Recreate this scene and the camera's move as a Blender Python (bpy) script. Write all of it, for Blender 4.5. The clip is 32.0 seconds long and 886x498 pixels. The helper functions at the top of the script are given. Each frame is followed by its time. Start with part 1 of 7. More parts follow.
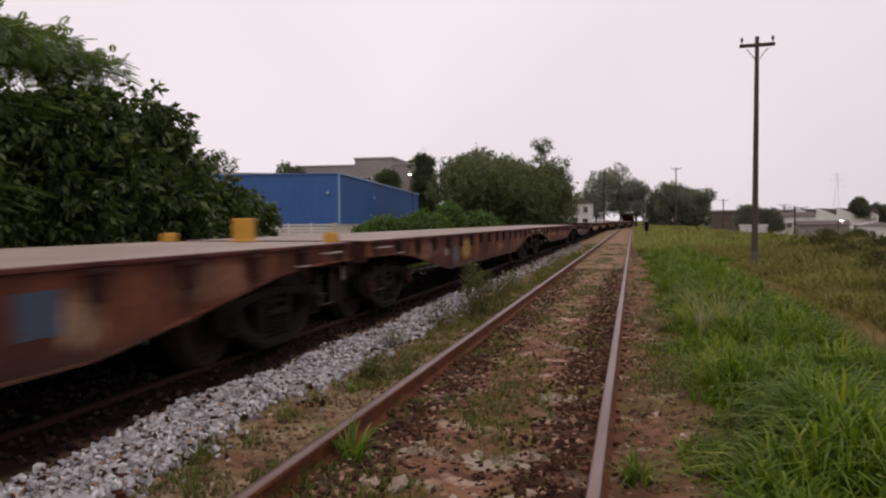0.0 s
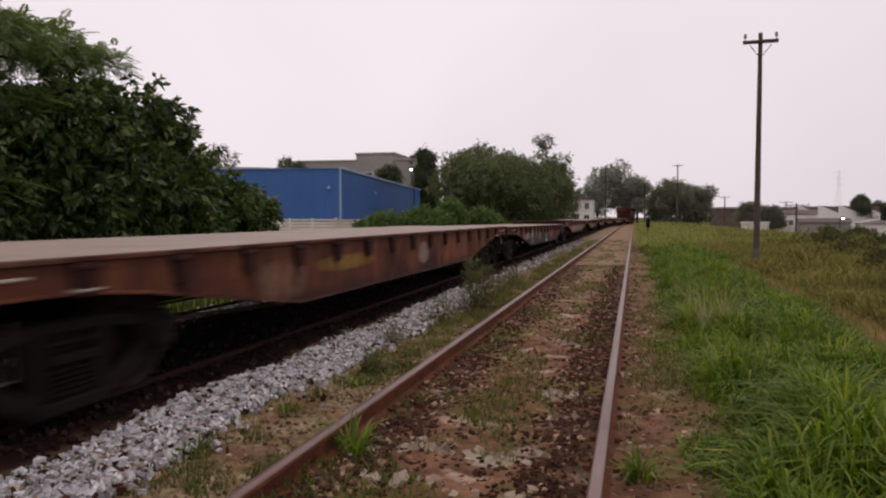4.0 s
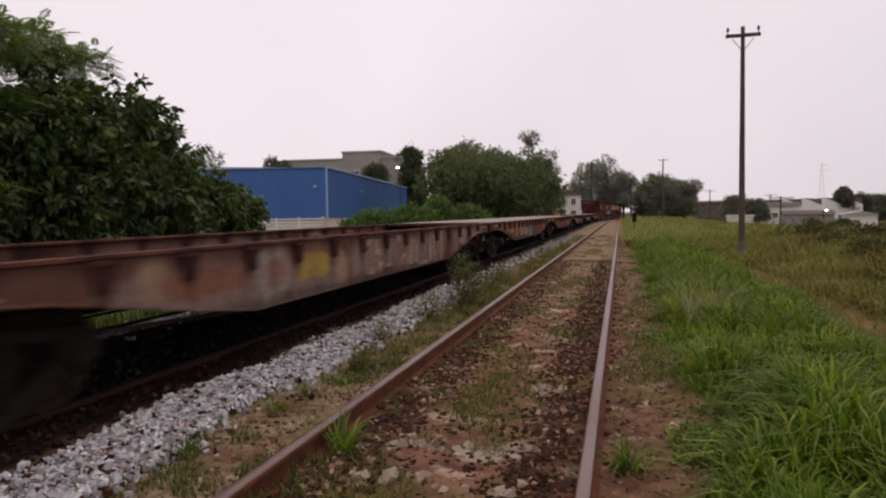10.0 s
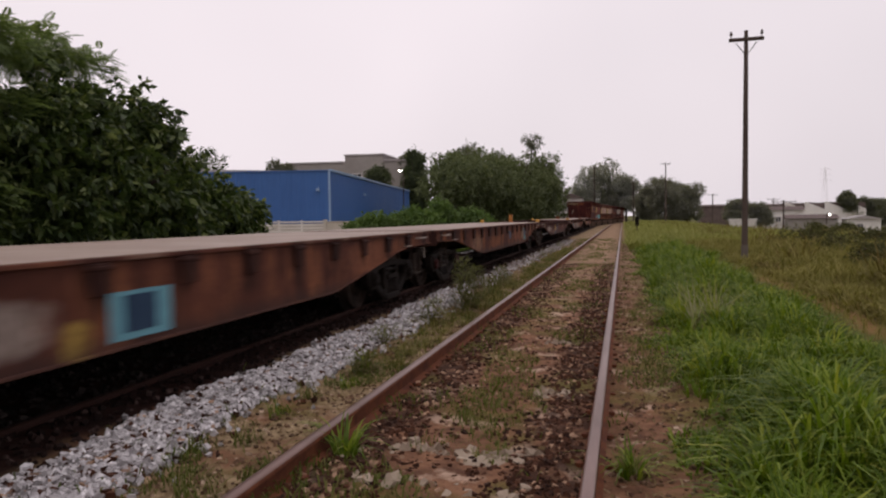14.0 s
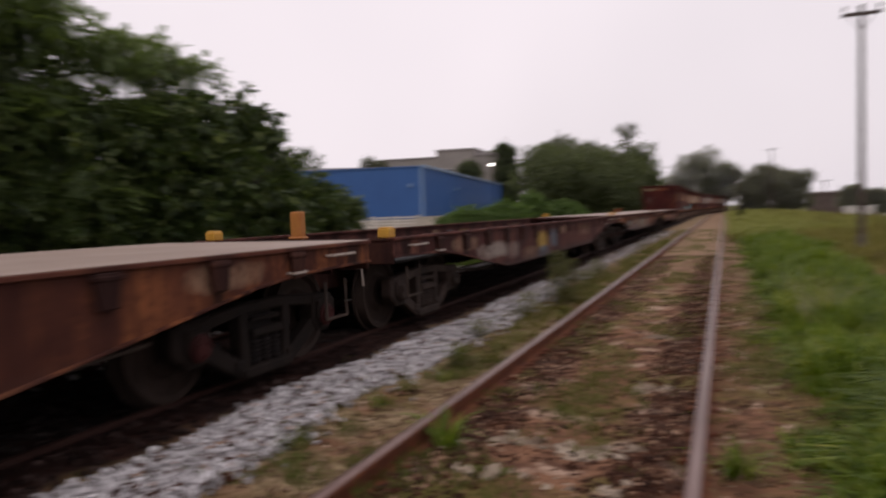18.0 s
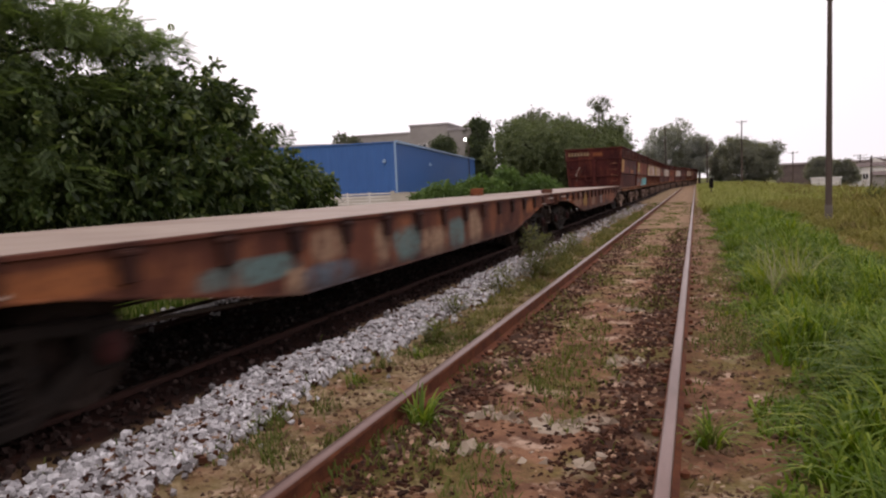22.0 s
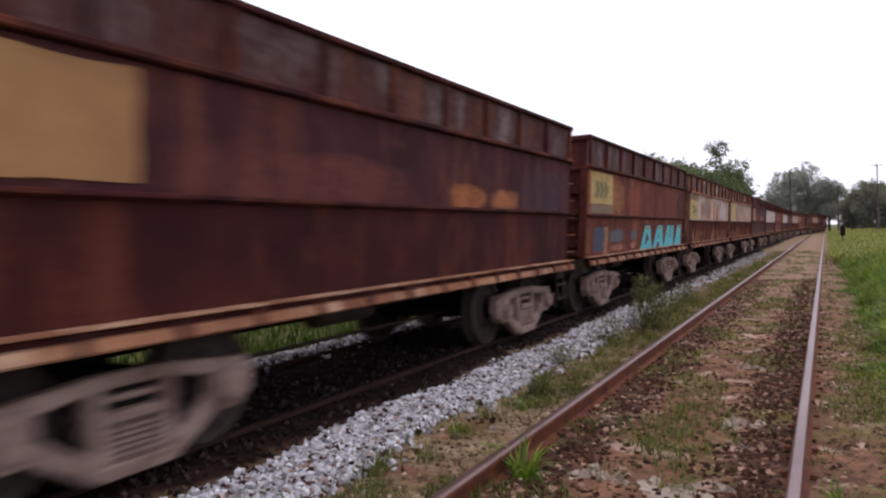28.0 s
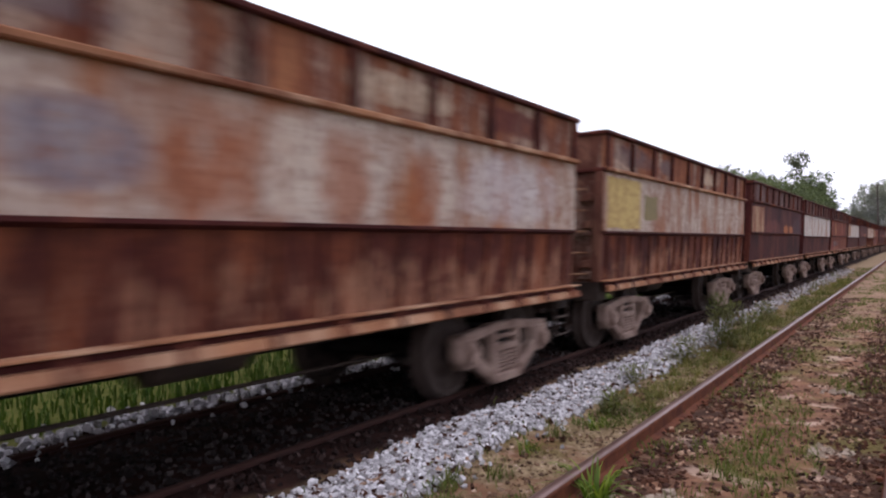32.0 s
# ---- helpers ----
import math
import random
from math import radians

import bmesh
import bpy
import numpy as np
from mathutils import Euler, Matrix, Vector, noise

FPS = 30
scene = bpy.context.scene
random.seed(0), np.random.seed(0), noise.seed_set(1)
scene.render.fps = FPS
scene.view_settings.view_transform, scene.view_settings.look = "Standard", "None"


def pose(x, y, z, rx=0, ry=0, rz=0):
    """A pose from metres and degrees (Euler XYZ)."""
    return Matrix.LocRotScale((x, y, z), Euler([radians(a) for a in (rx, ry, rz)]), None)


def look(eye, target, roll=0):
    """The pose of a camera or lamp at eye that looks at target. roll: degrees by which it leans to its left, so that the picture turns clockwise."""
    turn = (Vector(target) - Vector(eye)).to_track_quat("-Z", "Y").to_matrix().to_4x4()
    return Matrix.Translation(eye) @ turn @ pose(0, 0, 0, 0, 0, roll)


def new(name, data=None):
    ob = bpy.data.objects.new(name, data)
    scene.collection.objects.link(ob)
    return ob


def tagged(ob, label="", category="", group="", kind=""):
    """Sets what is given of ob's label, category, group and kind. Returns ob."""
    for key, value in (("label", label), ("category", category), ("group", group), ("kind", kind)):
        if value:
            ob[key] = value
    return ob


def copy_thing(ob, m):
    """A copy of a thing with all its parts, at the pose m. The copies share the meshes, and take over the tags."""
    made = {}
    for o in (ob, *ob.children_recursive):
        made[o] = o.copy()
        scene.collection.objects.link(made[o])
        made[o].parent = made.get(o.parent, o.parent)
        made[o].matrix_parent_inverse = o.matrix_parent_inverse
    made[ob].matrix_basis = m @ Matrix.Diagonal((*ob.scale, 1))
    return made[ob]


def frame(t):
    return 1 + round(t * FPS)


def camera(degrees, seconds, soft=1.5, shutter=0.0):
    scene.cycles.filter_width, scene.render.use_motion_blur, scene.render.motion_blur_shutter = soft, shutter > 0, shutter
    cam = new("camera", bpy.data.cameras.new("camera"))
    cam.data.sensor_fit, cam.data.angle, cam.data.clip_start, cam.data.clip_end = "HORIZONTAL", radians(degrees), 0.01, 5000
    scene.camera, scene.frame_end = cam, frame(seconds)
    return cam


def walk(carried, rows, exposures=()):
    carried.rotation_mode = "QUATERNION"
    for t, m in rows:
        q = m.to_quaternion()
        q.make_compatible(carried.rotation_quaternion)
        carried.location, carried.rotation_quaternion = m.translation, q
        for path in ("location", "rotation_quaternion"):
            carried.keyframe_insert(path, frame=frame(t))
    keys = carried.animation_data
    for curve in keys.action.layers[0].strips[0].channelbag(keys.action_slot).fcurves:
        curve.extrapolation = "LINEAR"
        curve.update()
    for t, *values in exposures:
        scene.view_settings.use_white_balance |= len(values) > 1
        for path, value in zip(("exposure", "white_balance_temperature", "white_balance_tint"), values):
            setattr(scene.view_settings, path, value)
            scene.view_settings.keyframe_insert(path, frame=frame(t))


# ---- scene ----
# ---- camera and its walk ----
PATH = (
    (0.0, 0.000, -0.000, 1.496, 87.72, 0.35, 15.28),
    (0.5, -0.010, 0.006, 1.494, 87.78, 0.04, 14.62),
    (1.0, -0.013, 0.010, 1.496, 87.34, -0.26, 15.23),
    (1.5, -0.011, 0.008, 1.494, 87.55, -0.13, 14.93),
    (2.0, -0.014, 0.010, 1.493, 87.51, 0.10, 14.69),
    (2.5, -0.013, 0.011, 1.495, 87.55, 0.24, 15.16),
    (3.0, -0.015, 0.008, 1.492, 87.29, -0.06, 14.92),
    (3.5, -0.012, 0.010, 1.493, 87.36, -0.14, 15.19),
    (5.5, -0.014, 0.032, 1.488, 87.29, 0.52, 15.78),
    (6.0, -0.019, 0.037, 1.485, 87.38, 0.32, 15.95),
    (6.5, -0.013, 0.039, 1.481, 88.09, 0.13, 15.06),
    (7.0, -0.010, 0.031, 1.482, 87.84, 0.29, 14.52),
    (7.5, -0.008, 0.028, 1.482, 87.79, 0.20, 14.22),
    (8.0, -0.002, 0.029, 1.483, 87.71, 0.32, 13.82),
    (8.5, -0.008, 0.030, 1.489, 87.70, 0.82, 14.20),
    (9.0, -0.013, 0.025, 1.486, 87.49, 0.75, 14.50),
    (9.5, -0.012, 0.023, 1.481, 87.32, 0.69, 14.37),
    (10.0, -0.007, 0.029, 1.480, 87.15, 0.87, 14.32),
    (10.5, -0.012, 0.038, 1.478, 87.33, 0.88, 14.37),
    (11.0, -0.014, 0.035, 1.480, 87.19, 0.75, 14.39),
    (11.5, -0.016, 0.037, 1.483, 87.09, 0.74, 13.61),
    (12.0, -0.010, 0.024, 1.481, 87.48, 0.46, 13.56),
    (12.5, -0.012, 0.020, 1.486, 87.71, 0.10, 13.88),
    (13.0, 0.001, 0.015, 1.480, 87.95, 0.36, 14.54),
    (13.5, -0.006, 0.034, 1.482, 87.78, 0.93, 14.20),
    (14.0, -0.015, 0.032, 1.480, 87.42, 0.73, 14.52),
    (14.5, -0.012, 0.038, 1.483, 87.78, 0.70, 14.68),
    (16.5, -0.016, 0.029, 1.486, 87.47, 1.21, 15.10),
    (17.0, -0.004, 0.023, 1.484, 87.26, 1.18, 15.38),
    (17.5, -0.013, 0.008, 1.489, 87.79, 0.43, 16.22),
    (18.0, -0.029, -0.017, 1.491, 87.07, 1.80, 22.06),
    (18.5, -0.046, -0.018, 1.488, 88.72, 3.11, 36.18),
    (19.0, -0.046, -0.033, 1.500, 88.85, 4.43, 44.11),
    (19.5, -0.039, -0.025, 1.479, 88.71, 4.85, 46.36),
    (20.0, -0.028, -0.005, 1.490, 87.44, 4.61, 42.41),
    (20.5, -0.041, 0.005, 1.500, 87.94, 3.67, 32.83),
    (21.0, -0.025, 0.002, 1.499, 87.51, 2.80, 26.10),
    (21.5, -0.031, 0.024, 1.491, 86.38, 1.58, 20.29),
    (22.0, -0.030, 0.016, 1.496, 84.99, 2.45, 19.95),
    (22.5, -0.003, 0.030, 1.501, 85.69, 2.37, 18.71),
    (23.0, -0.007, 0.027, 1.515, 86.32, 2.86, 18.73),
    (23.5, 0.006, 0.013, 1.510, 87.12, 2.84, 19.32),
    (24.0, 0.011, 0.020, 1.517, 86.60, 1.52, 19.24),
    (24.5, 0.013, 0.020, 1.517, 86.41, 1.50, 18.60),
    (25.0, 0.003, 0.014, 1.519, 87.12, 1.90, 20.28),
    (25.5, 0.007, 0.020, 1.527, 87.32, 1.88, 20.65),
    (26.0, 0.005, 0.017, 1.526, 88.24, 2.56, 23.20),
    (26.5, -0.007, 0.014, 1.534, 88.55, 2.26, 25.50),
    (28.5, -0.003, -0.004, 1.537, 89.30, 2.22, 30.18),
    (29.0, -0.007, -0.011, 1.540, 89.66, 2.22, 31.95),
    (29.5, -0.007, -0.020, 1.546, 90.14, 1.71, 32.92),
    (30.0, -0.006, -0.019, 1.542, 90.18, 1.72, 32.86),
    (30.5, -0.007, -0.017, 1.542, 90.24, 1.87, 33.33),
    (31.0, -0.008, -0.018, 1.540, 90.39, 1.94, 34.52),
    (31.5, -0.010, -0.025, 1.543, 90.33, 1.66, 34.62),
    (32.0, -0.028, -0.024, 1.566, 90.20, 1.51, 34.35),
)
cam = camera(65.10, 32.0, soft=2.2, shutter=0.9)
walk(cam, [(r[0], pose(*r[1:])) for r in PATH],
     exposures=((0, 0.0, 6500, 10), (17.9, 0.0, 6500, 10), (18.8, 1.14, 5750, 6), (20.1, 1.16, 5750, 6), (21.6, 0.58, 6500, 9), (22.8, 0.32, 6500, 9), (25.6, 0.20, 6500, 10), (28.5, 0.74, 5700, 9), (32, 0.84, 5700, 9)))

# ---- world and light ----
SUN_EL, SUN_ROT = radians(24), radians(200)
world = bpy.data.worlds.new("overcast")
scene.world = world
world.use_nodes = True
wn, wl = world.node_tree.nodes, world.node_tree.links
wn.clear()
w_out = wn.new("ShaderNodeOutputWorld")
w_bg = wn.new("ShaderNodeBackground")
w_sky = wn.new("ShaderNodeTexSky")
w_sky.sky_type = 'NISHITA'
w_sky.sun_disc = False
w_sky.sun_elevation, w_sky.sun_rotation = SUN_EL, SUN_ROT
w_sky.air_density, w_sky.dust_density, w_sky.ozone_density = 1.5, 6.0, 1.0
w_scale = wn.new("ShaderNodeVectorMath")
w_scale.operation = 'SCALE'
w_scale.inputs[3].default_value = 0.06
w_co = wn.new("ShaderNodeTexCoord")
w_noise = wn.new("ShaderNodeTexNoise")
w_noise.inputs["Scale"].default_value = 1.3
w_noise.inputs["Detail"].default_value = 3
w_ramp = wn.new("ShaderNodeValToRGB")
w_ramp.color_ramp.elements[0].position, w_ramp.color_ramp.elements[0].color = 0.24, (0.66, 0.605, 0.645, 1)
w_ramp.color_ramp.elements[1].position, w_ramp.color_ramp.elements[1].color = 0.70, (0.985, 0.885, 0.930, 1)
w_mix = wn.new("ShaderNodeMix")
w_mix.data_type = 'RGBA'
w_mix.inputs[0].default_value = 0.93
wl.new(w_co.outputs["Generated"], w_noise.inputs["Vector"])
w_dot = wn.new("ShaderNodeVectorMath")
w_dot.operation = 'DOT_PRODUCT'
w_dot.inputs[1].default_value = (-0.60, 0.52, 0.60)
w_add = wn.new("ShaderNodeMath")
w_add.operation = 'MULTIPLY_ADD'
w_add.inputs[1].default_value = 0.42
w_half = wn.new("ShaderNodeMath")
w_half.operation = 'MULTIPLY'
w_half.inputs[1].default_value = 0.55
wl.new(w_co.outputs["Generated"], w_dot.inputs[0])
wl.new(w_noise.outputs["Fac"], w_half.inputs[0])
wl.new(w_dot.outputs["Value"], w_add.inputs[0])
wl.new(w_half.outputs[0], w_add.inputs[2])
wl.new(w_add.outputs[0], w_ramp.inputs["Fac"])
wl.new(w_sky.outputs["Color"], w_scale.inputs[0])
wl.new(w_scale.outputs[0], w_mix.inputs[6])
wl.new(w_ramp.outputs["Color"], w_mix.inputs[7])
wl.new(w_mix.outputs[2], w_bg.inputs["Color"])
w_bg.inputs["Strength"].default_value = 1.0
wl.new(w_bg.outputs[0], w_out.inputs["Surface"])

sun = new("sun", bpy.data.lights.new("sun", 'SUN'))
sun.data.energy, sun.data.angle, sun.data.color = 0.5, radians(25), (1.0, 0.93, 0.86)
sun.matrix_world = look((0, 0, 60), (30 * math.sin(SUN_ROT), 60 * 0.5, 0))


# ---- materials ----
class Net:
    """A node material put together from short calls."""

    def __init__(self, name):
        self.m = bpy.data.materials.new(name)
        self.m.use_nodes = True
        self.n, self.l = self.m.node_tree.nodes, self.m.node_tree.links
        self.bsdf = self.n["Principled BSDF"]

    def put(self, sock, v):
        if isinstance(v, bpy.types.NodeSocket):
            self.l.new(v, sock)
        else:
            sock.default_value = v

    def coord(self, kind="Object", stretch=(1, 1, 1)):
        c = self.n.new("ShaderNodeTexCoord").outputs[kind] if kind != "World" else self.n.new("ShaderNodeNewGeometry").outputs["Position"]
        rnd = self.n.new("ShaderNodeObjectInfo").outputs["Random"]
        k = self.n.new("ShaderNodeVectorMath")
        k.operation = 'MULTIPLY_ADD'
        self.put(k.inputs[0], c)
        k.inputs[1].default_value = stretch
        if kind == "Object":
            s = self.n.new("ShaderNodeMath")
            s.operation = 'MULTIPLY'
            self.put(s.inputs[0], rnd)
            s.inputs[1].default_value = 40.0
            self.put(k.inputs[2], s.outputs[0])
        return k.outputs[0]

    def noise(self, vec, scale, detail=4.0, rough=0.6):
        t = self.n.new("ShaderNodeTexNoise")
        self.put(t.inputs["Vector"], vec)
        t.inputs["Scale"].default_value, t.inputs["Detail"].default_value, t.inputs["Roughness"].default_value = scale, detail, rough
        return t.outputs["Fac"]

    def ramp(self, f, a, b):
        """0 below a, 1 above b."""
        r = self.n.new("ShaderNodeMapRange")
        self.put(r.inputs[0], f)
        r.inputs[1].default_value, r.inputs[2].default_value = a, b
        return r.outputs[0]

    def mix(self, f, a, b):
        x = self.n.new("ShaderNodeMix")
        x.data_type = 'RGBA'
        self.put(x.inputs[0], f)
        for s, v in ((x.inputs[6], a), (x.inputs[7], b)):
            self.put(s, v if isinstance(v, bpy.types.NodeSocket) else (*v, 1))
        return x.outputs[2]

    def math(self, op, a, b):
        x = self.n.new("ShaderNodeMath")
        x.operation = op
        self.put(x.inputs[0], a)
        self.put(x.inputs[1], b)
        return x.outputs[0]

    def axis(self, vec, k):
        return self.sep(vec).outputs[k]

    def sep(self, vec):
        s = self.n.new("ShaderNodeSeparateXYZ")
        self.put(s.inputs[0], vec)
        return s

    def random(self):
        return self.n.new("ShaderNodeObjectInfo").outputs["Random"]

    def island(self):
        return self.n.new("ShaderNodeNewGeometry").outputs["Random Per Island"]

    def done(self, color, rough=0.8, metal=0.0, bump=None, strength=0.3, dist=0.01, gloss=None):
        if gloss is not None:
            self.bsdf.inputs["Specular IOR Level"].default_value = gloss
        self.put(self.bsdf.inputs["Base Color"], color if isinstance(color, bpy.types.NodeSocket) else (*color, 1))
        self.put(self.bsdf.inputs["Roughness"], rough)
        self.put(self.bsdf.inputs["Metallic"], metal)
        if bump is not None:
            b = self.n.new("ShaderNodeBump")
            b.inputs["Strength"].default_value, b.inputs["Distance"].default_value = strength, dist
            self.put(b.inputs["Height"], bump)
            self.l.new(b.outputs[0], self.bsdf.inputs["Normal"])
        return self.m


POCKET_STEP = 0.965     # stake pockets along a flat wagon's side


def rusty(name, dark, mid, bright, paint=None, keep=0.5, rough=0.85, patches=(), soft=0.09, runs=False, dribble=None):
    """Rusted steel, streaked downwards, with what is left of a coat of paint, and patches of old spray paint:
    each patch is (y, z, half length, half height, colour, strength)."""
    n = Net(name)
    co = n.coord()
    streak = n.noise(n.coord(stretch=(1.0, 1.0, 0.22)), 2.3, 6, 0.65)
    big = n.noise(co, 1.0, 5, 0.65)
    fine = n.noise(co, 16, 4)
    c = n.mix(n.ramp(big, 0.36, 0.62), dark, mid)
    c = n.mix(n.ramp(streak, 0.49, 0.66), c, bright)
    if paint:
        p = n.mix(n.ramp(fine, 0.3, 0.7), paint, tuple(v * 0.78 for v in paint))
        edge = n.math('ADD', n.math('MULTIPLY', streak, 0.66), n.math('MULTIPLY', big, 0.34))
        c = n.mix(n.ramp(edge, keep - soft * 0.5, keep + soft * 0.5), p, c)
    if patches:
        s = n.sep(n.n.new("ShaderNodeTexCoord").outputs["Object"])
        wob = n.math('ADD', n.math('MULTIPLY', n.math('SUBTRACT', n.noise(co, 2.2, 3), 0.5), 3.0), n.math('MULTIPLY', n.math('SUBTRACT', n.noise(n.coord(stretch=(1, 1, 0.4)), 9, 5, 0.7), 0.5), 2.0))
        worn = n.ramp(n.noise(n.coord(stretch=(1, 1, 0.45)), 5.0, 6, 0.7), 0.72, 0.50)
        for y, z, ry, rz, colour, strength in patches:
            a = n.math('POWER', n.math('ABSOLUTE', n.math('DIVIDE', n.math('SUBTRACT', s.outputs[1], y), ry), 0.0), 3.0)
            b = n.math('POWER', n.math('ABSOLUTE', n.math('DIVIDE', n.math('SUBTRACT', s.outputs[2], z), rz), 0.0), 3.0)
            m = n.ramp(n.math('ADD', n.math('ADD', a, b), wob), 1.45, 0.25)
            c = n.mix(n.math('MULTIPLY', n.math('MULTIPLY', m, strength), worn), c, colour)
    c = n.mix(n.math('MULTIPLY', n.ramp(fine, 0.48, 0.7), 0.6), c, dark)
    scab = n.noise(n.coord(stretch=(1.0, 1.0, 0.7)), 4.5, 7, 0.75)
    c = n.mix(n.math('MULTIPLY', n.ramp(scab, 0.56, 0.66), 0.5), c, bright)
    drip = n.noise(n.coord(stretch=(1.0, 1.0, 0.12)), 7.0, 5, 0.7)
    c = n.mix(n.math('MULTIPLY', n.ramp(drip, 0.52, 0.68), 0.55), c, dark)
    if dribble:         # lighter rust that has run down from the belt in narrow tongues
        top, tint = dribble
        q = n.sep(n.n.new("ShaderNodeTexCoord").outputs["Object"])
        tongue = n.noise(n.coord(stretch=(1, 1, 0.10)), 2.6, 6, 0.75)
        start = n.math('SUBTRACT', q.outputs[2], n.math('ADD', top, n.math('MULTIPLY', n.math('SUBTRACT', tongue, 0.5), 1.5)))
        torn = n.ramp(n.noise(n.coord(stretch=(1, 1, 0.35)), 3.4, 7, 0.8), 0.47, 0.58)
        c = n.mix(n.math('MULTIPLY', n.math('MULTIPLY', n.ramp(start, 0.06, -0.10), torn), 0.9), c, tint)
    if runs:            # black grease and rust that has run down from the stake pockets
        q = n.sep(n.n.new("ShaderNodeTexCoord").outputs["Object"])
        cell = n.math('FRACT', n.math('ADD', n.math('DIVIDE', q.outputs[1], POCKET_STEP), 0.5), 0.0)
        off = n.math('MULTIPLY', n.math('ABSOLUTE', n.math('SUBTRACT', cell, 0.5), 0.0), POCKET_STEP)
        fall = n.math('SUBTRACT', 1.06, q.outputs[2])
        ragged = n.math('SUBTRACT', n.noise(n.coord(stretch=(1, 1, 0.25)), 5.5, 4, 0.65), 0.5)
        reach = n.math('ADD', n.math('MULTIPLY', off, 1.5), n.math('MULTIPLY', fall, 0.62))
        blob = n.ramp(n.math('ADD', reach, n.math('MULTIPLY', ragged, 0.45)), 0.34, 0.13)
        c = n.mix(n.math('MULTIPLY', blob, 0.88), c, (0.018, 0.008, 0.007))
        low = n.ramp(n.math('ADD', q.outputs[2], n.math('MULTIPLY', ragged, 0.25)), 0.60, 0.47)
        c = n.mix(n.math('MULTIPLY', low, 0.6), c, (0.045, 0.029, 0.027))
        # darker along the upper edge
        edge = n.ramp(n.math('ADD', fall, n.math('MULTIPLY', ragged, 0.22)), 0.10, 0.02)
        c = n.mix(n.math('MULTIPLY', edge, 0.5), c, dark)
    return n.done(c, rough, 0.0, fine, 0.25, 0.006, 0.16)


def plain(name, a, b, scale=3.0, rough=0.8, metal=0.0, bump=0.15, stretch=(1, 1, 1)):
    """A surface of one kind with grain and stains."""
    n = Net(name)
    co = n.coord(stretch=stretch)
    f = n.noise(co, scale, 5)
    g = n.noise(co, scale * 9, 3)
    c = n.mix(n.ramp(f, 0.32, 0.68), a, b)
    c = n.mix(n.math('MULTIPLY', n.ramp(g, 0.4, 0.8), 0.3), c, tuple(v * 0.55 for v in a))
    return n.done(c, rough, metal, g, bump, 0.006, 0.2 if rough > 0.65 else None)


def leafy(name, a, b, c2, rough=0.6, gloss=0.3, thin=0.3):
    n = Net(name)
    r = n.island()
    c = n.mix(n.ramp(r, 0.0, 0.6), a, b)
    c = n.mix(n.ramp(r, 0.72, 1.0), c, c2)
    g = n.noise(n.coord("World"), 0.55, 2)
    c = n.mix(n.math('MULTIPLY', n.ramp(g, 0.35, 0.7), 0.5), c, tuple(v * 0.6 for v in a))
    n.bsdf.inputs["Specular IOR Level"].default_value = gloss
    m = n.done(c, rough)
    back = n.n.new("ShaderNodeBsdfTranslucent")
    tint = n.n.new("ShaderNodeMix")
    tint.data_type, tint.blend_type = 'RGBA', 'MULTIPLY'
    tint.inputs[0].default_value = 1.0
    n.put(tint.inputs[6], c)
    tint.inputs[7].default_value = (1.25, 1.3, 0.55, 1)
    n.l.new(tint.outputs[2], back.inputs["Color"])
    both = n.n.new("ShaderNodeMixShader")
    both.inputs[0].default_value = thin
    n.l.new(n.bsdf.outputs[0], both.inputs[1])
    n.l.new(back.outputs[0], both.inputs[2])
    n.l.new(both.outputs[0], n.n["Material Output"].inputs["Surface"])
    return m


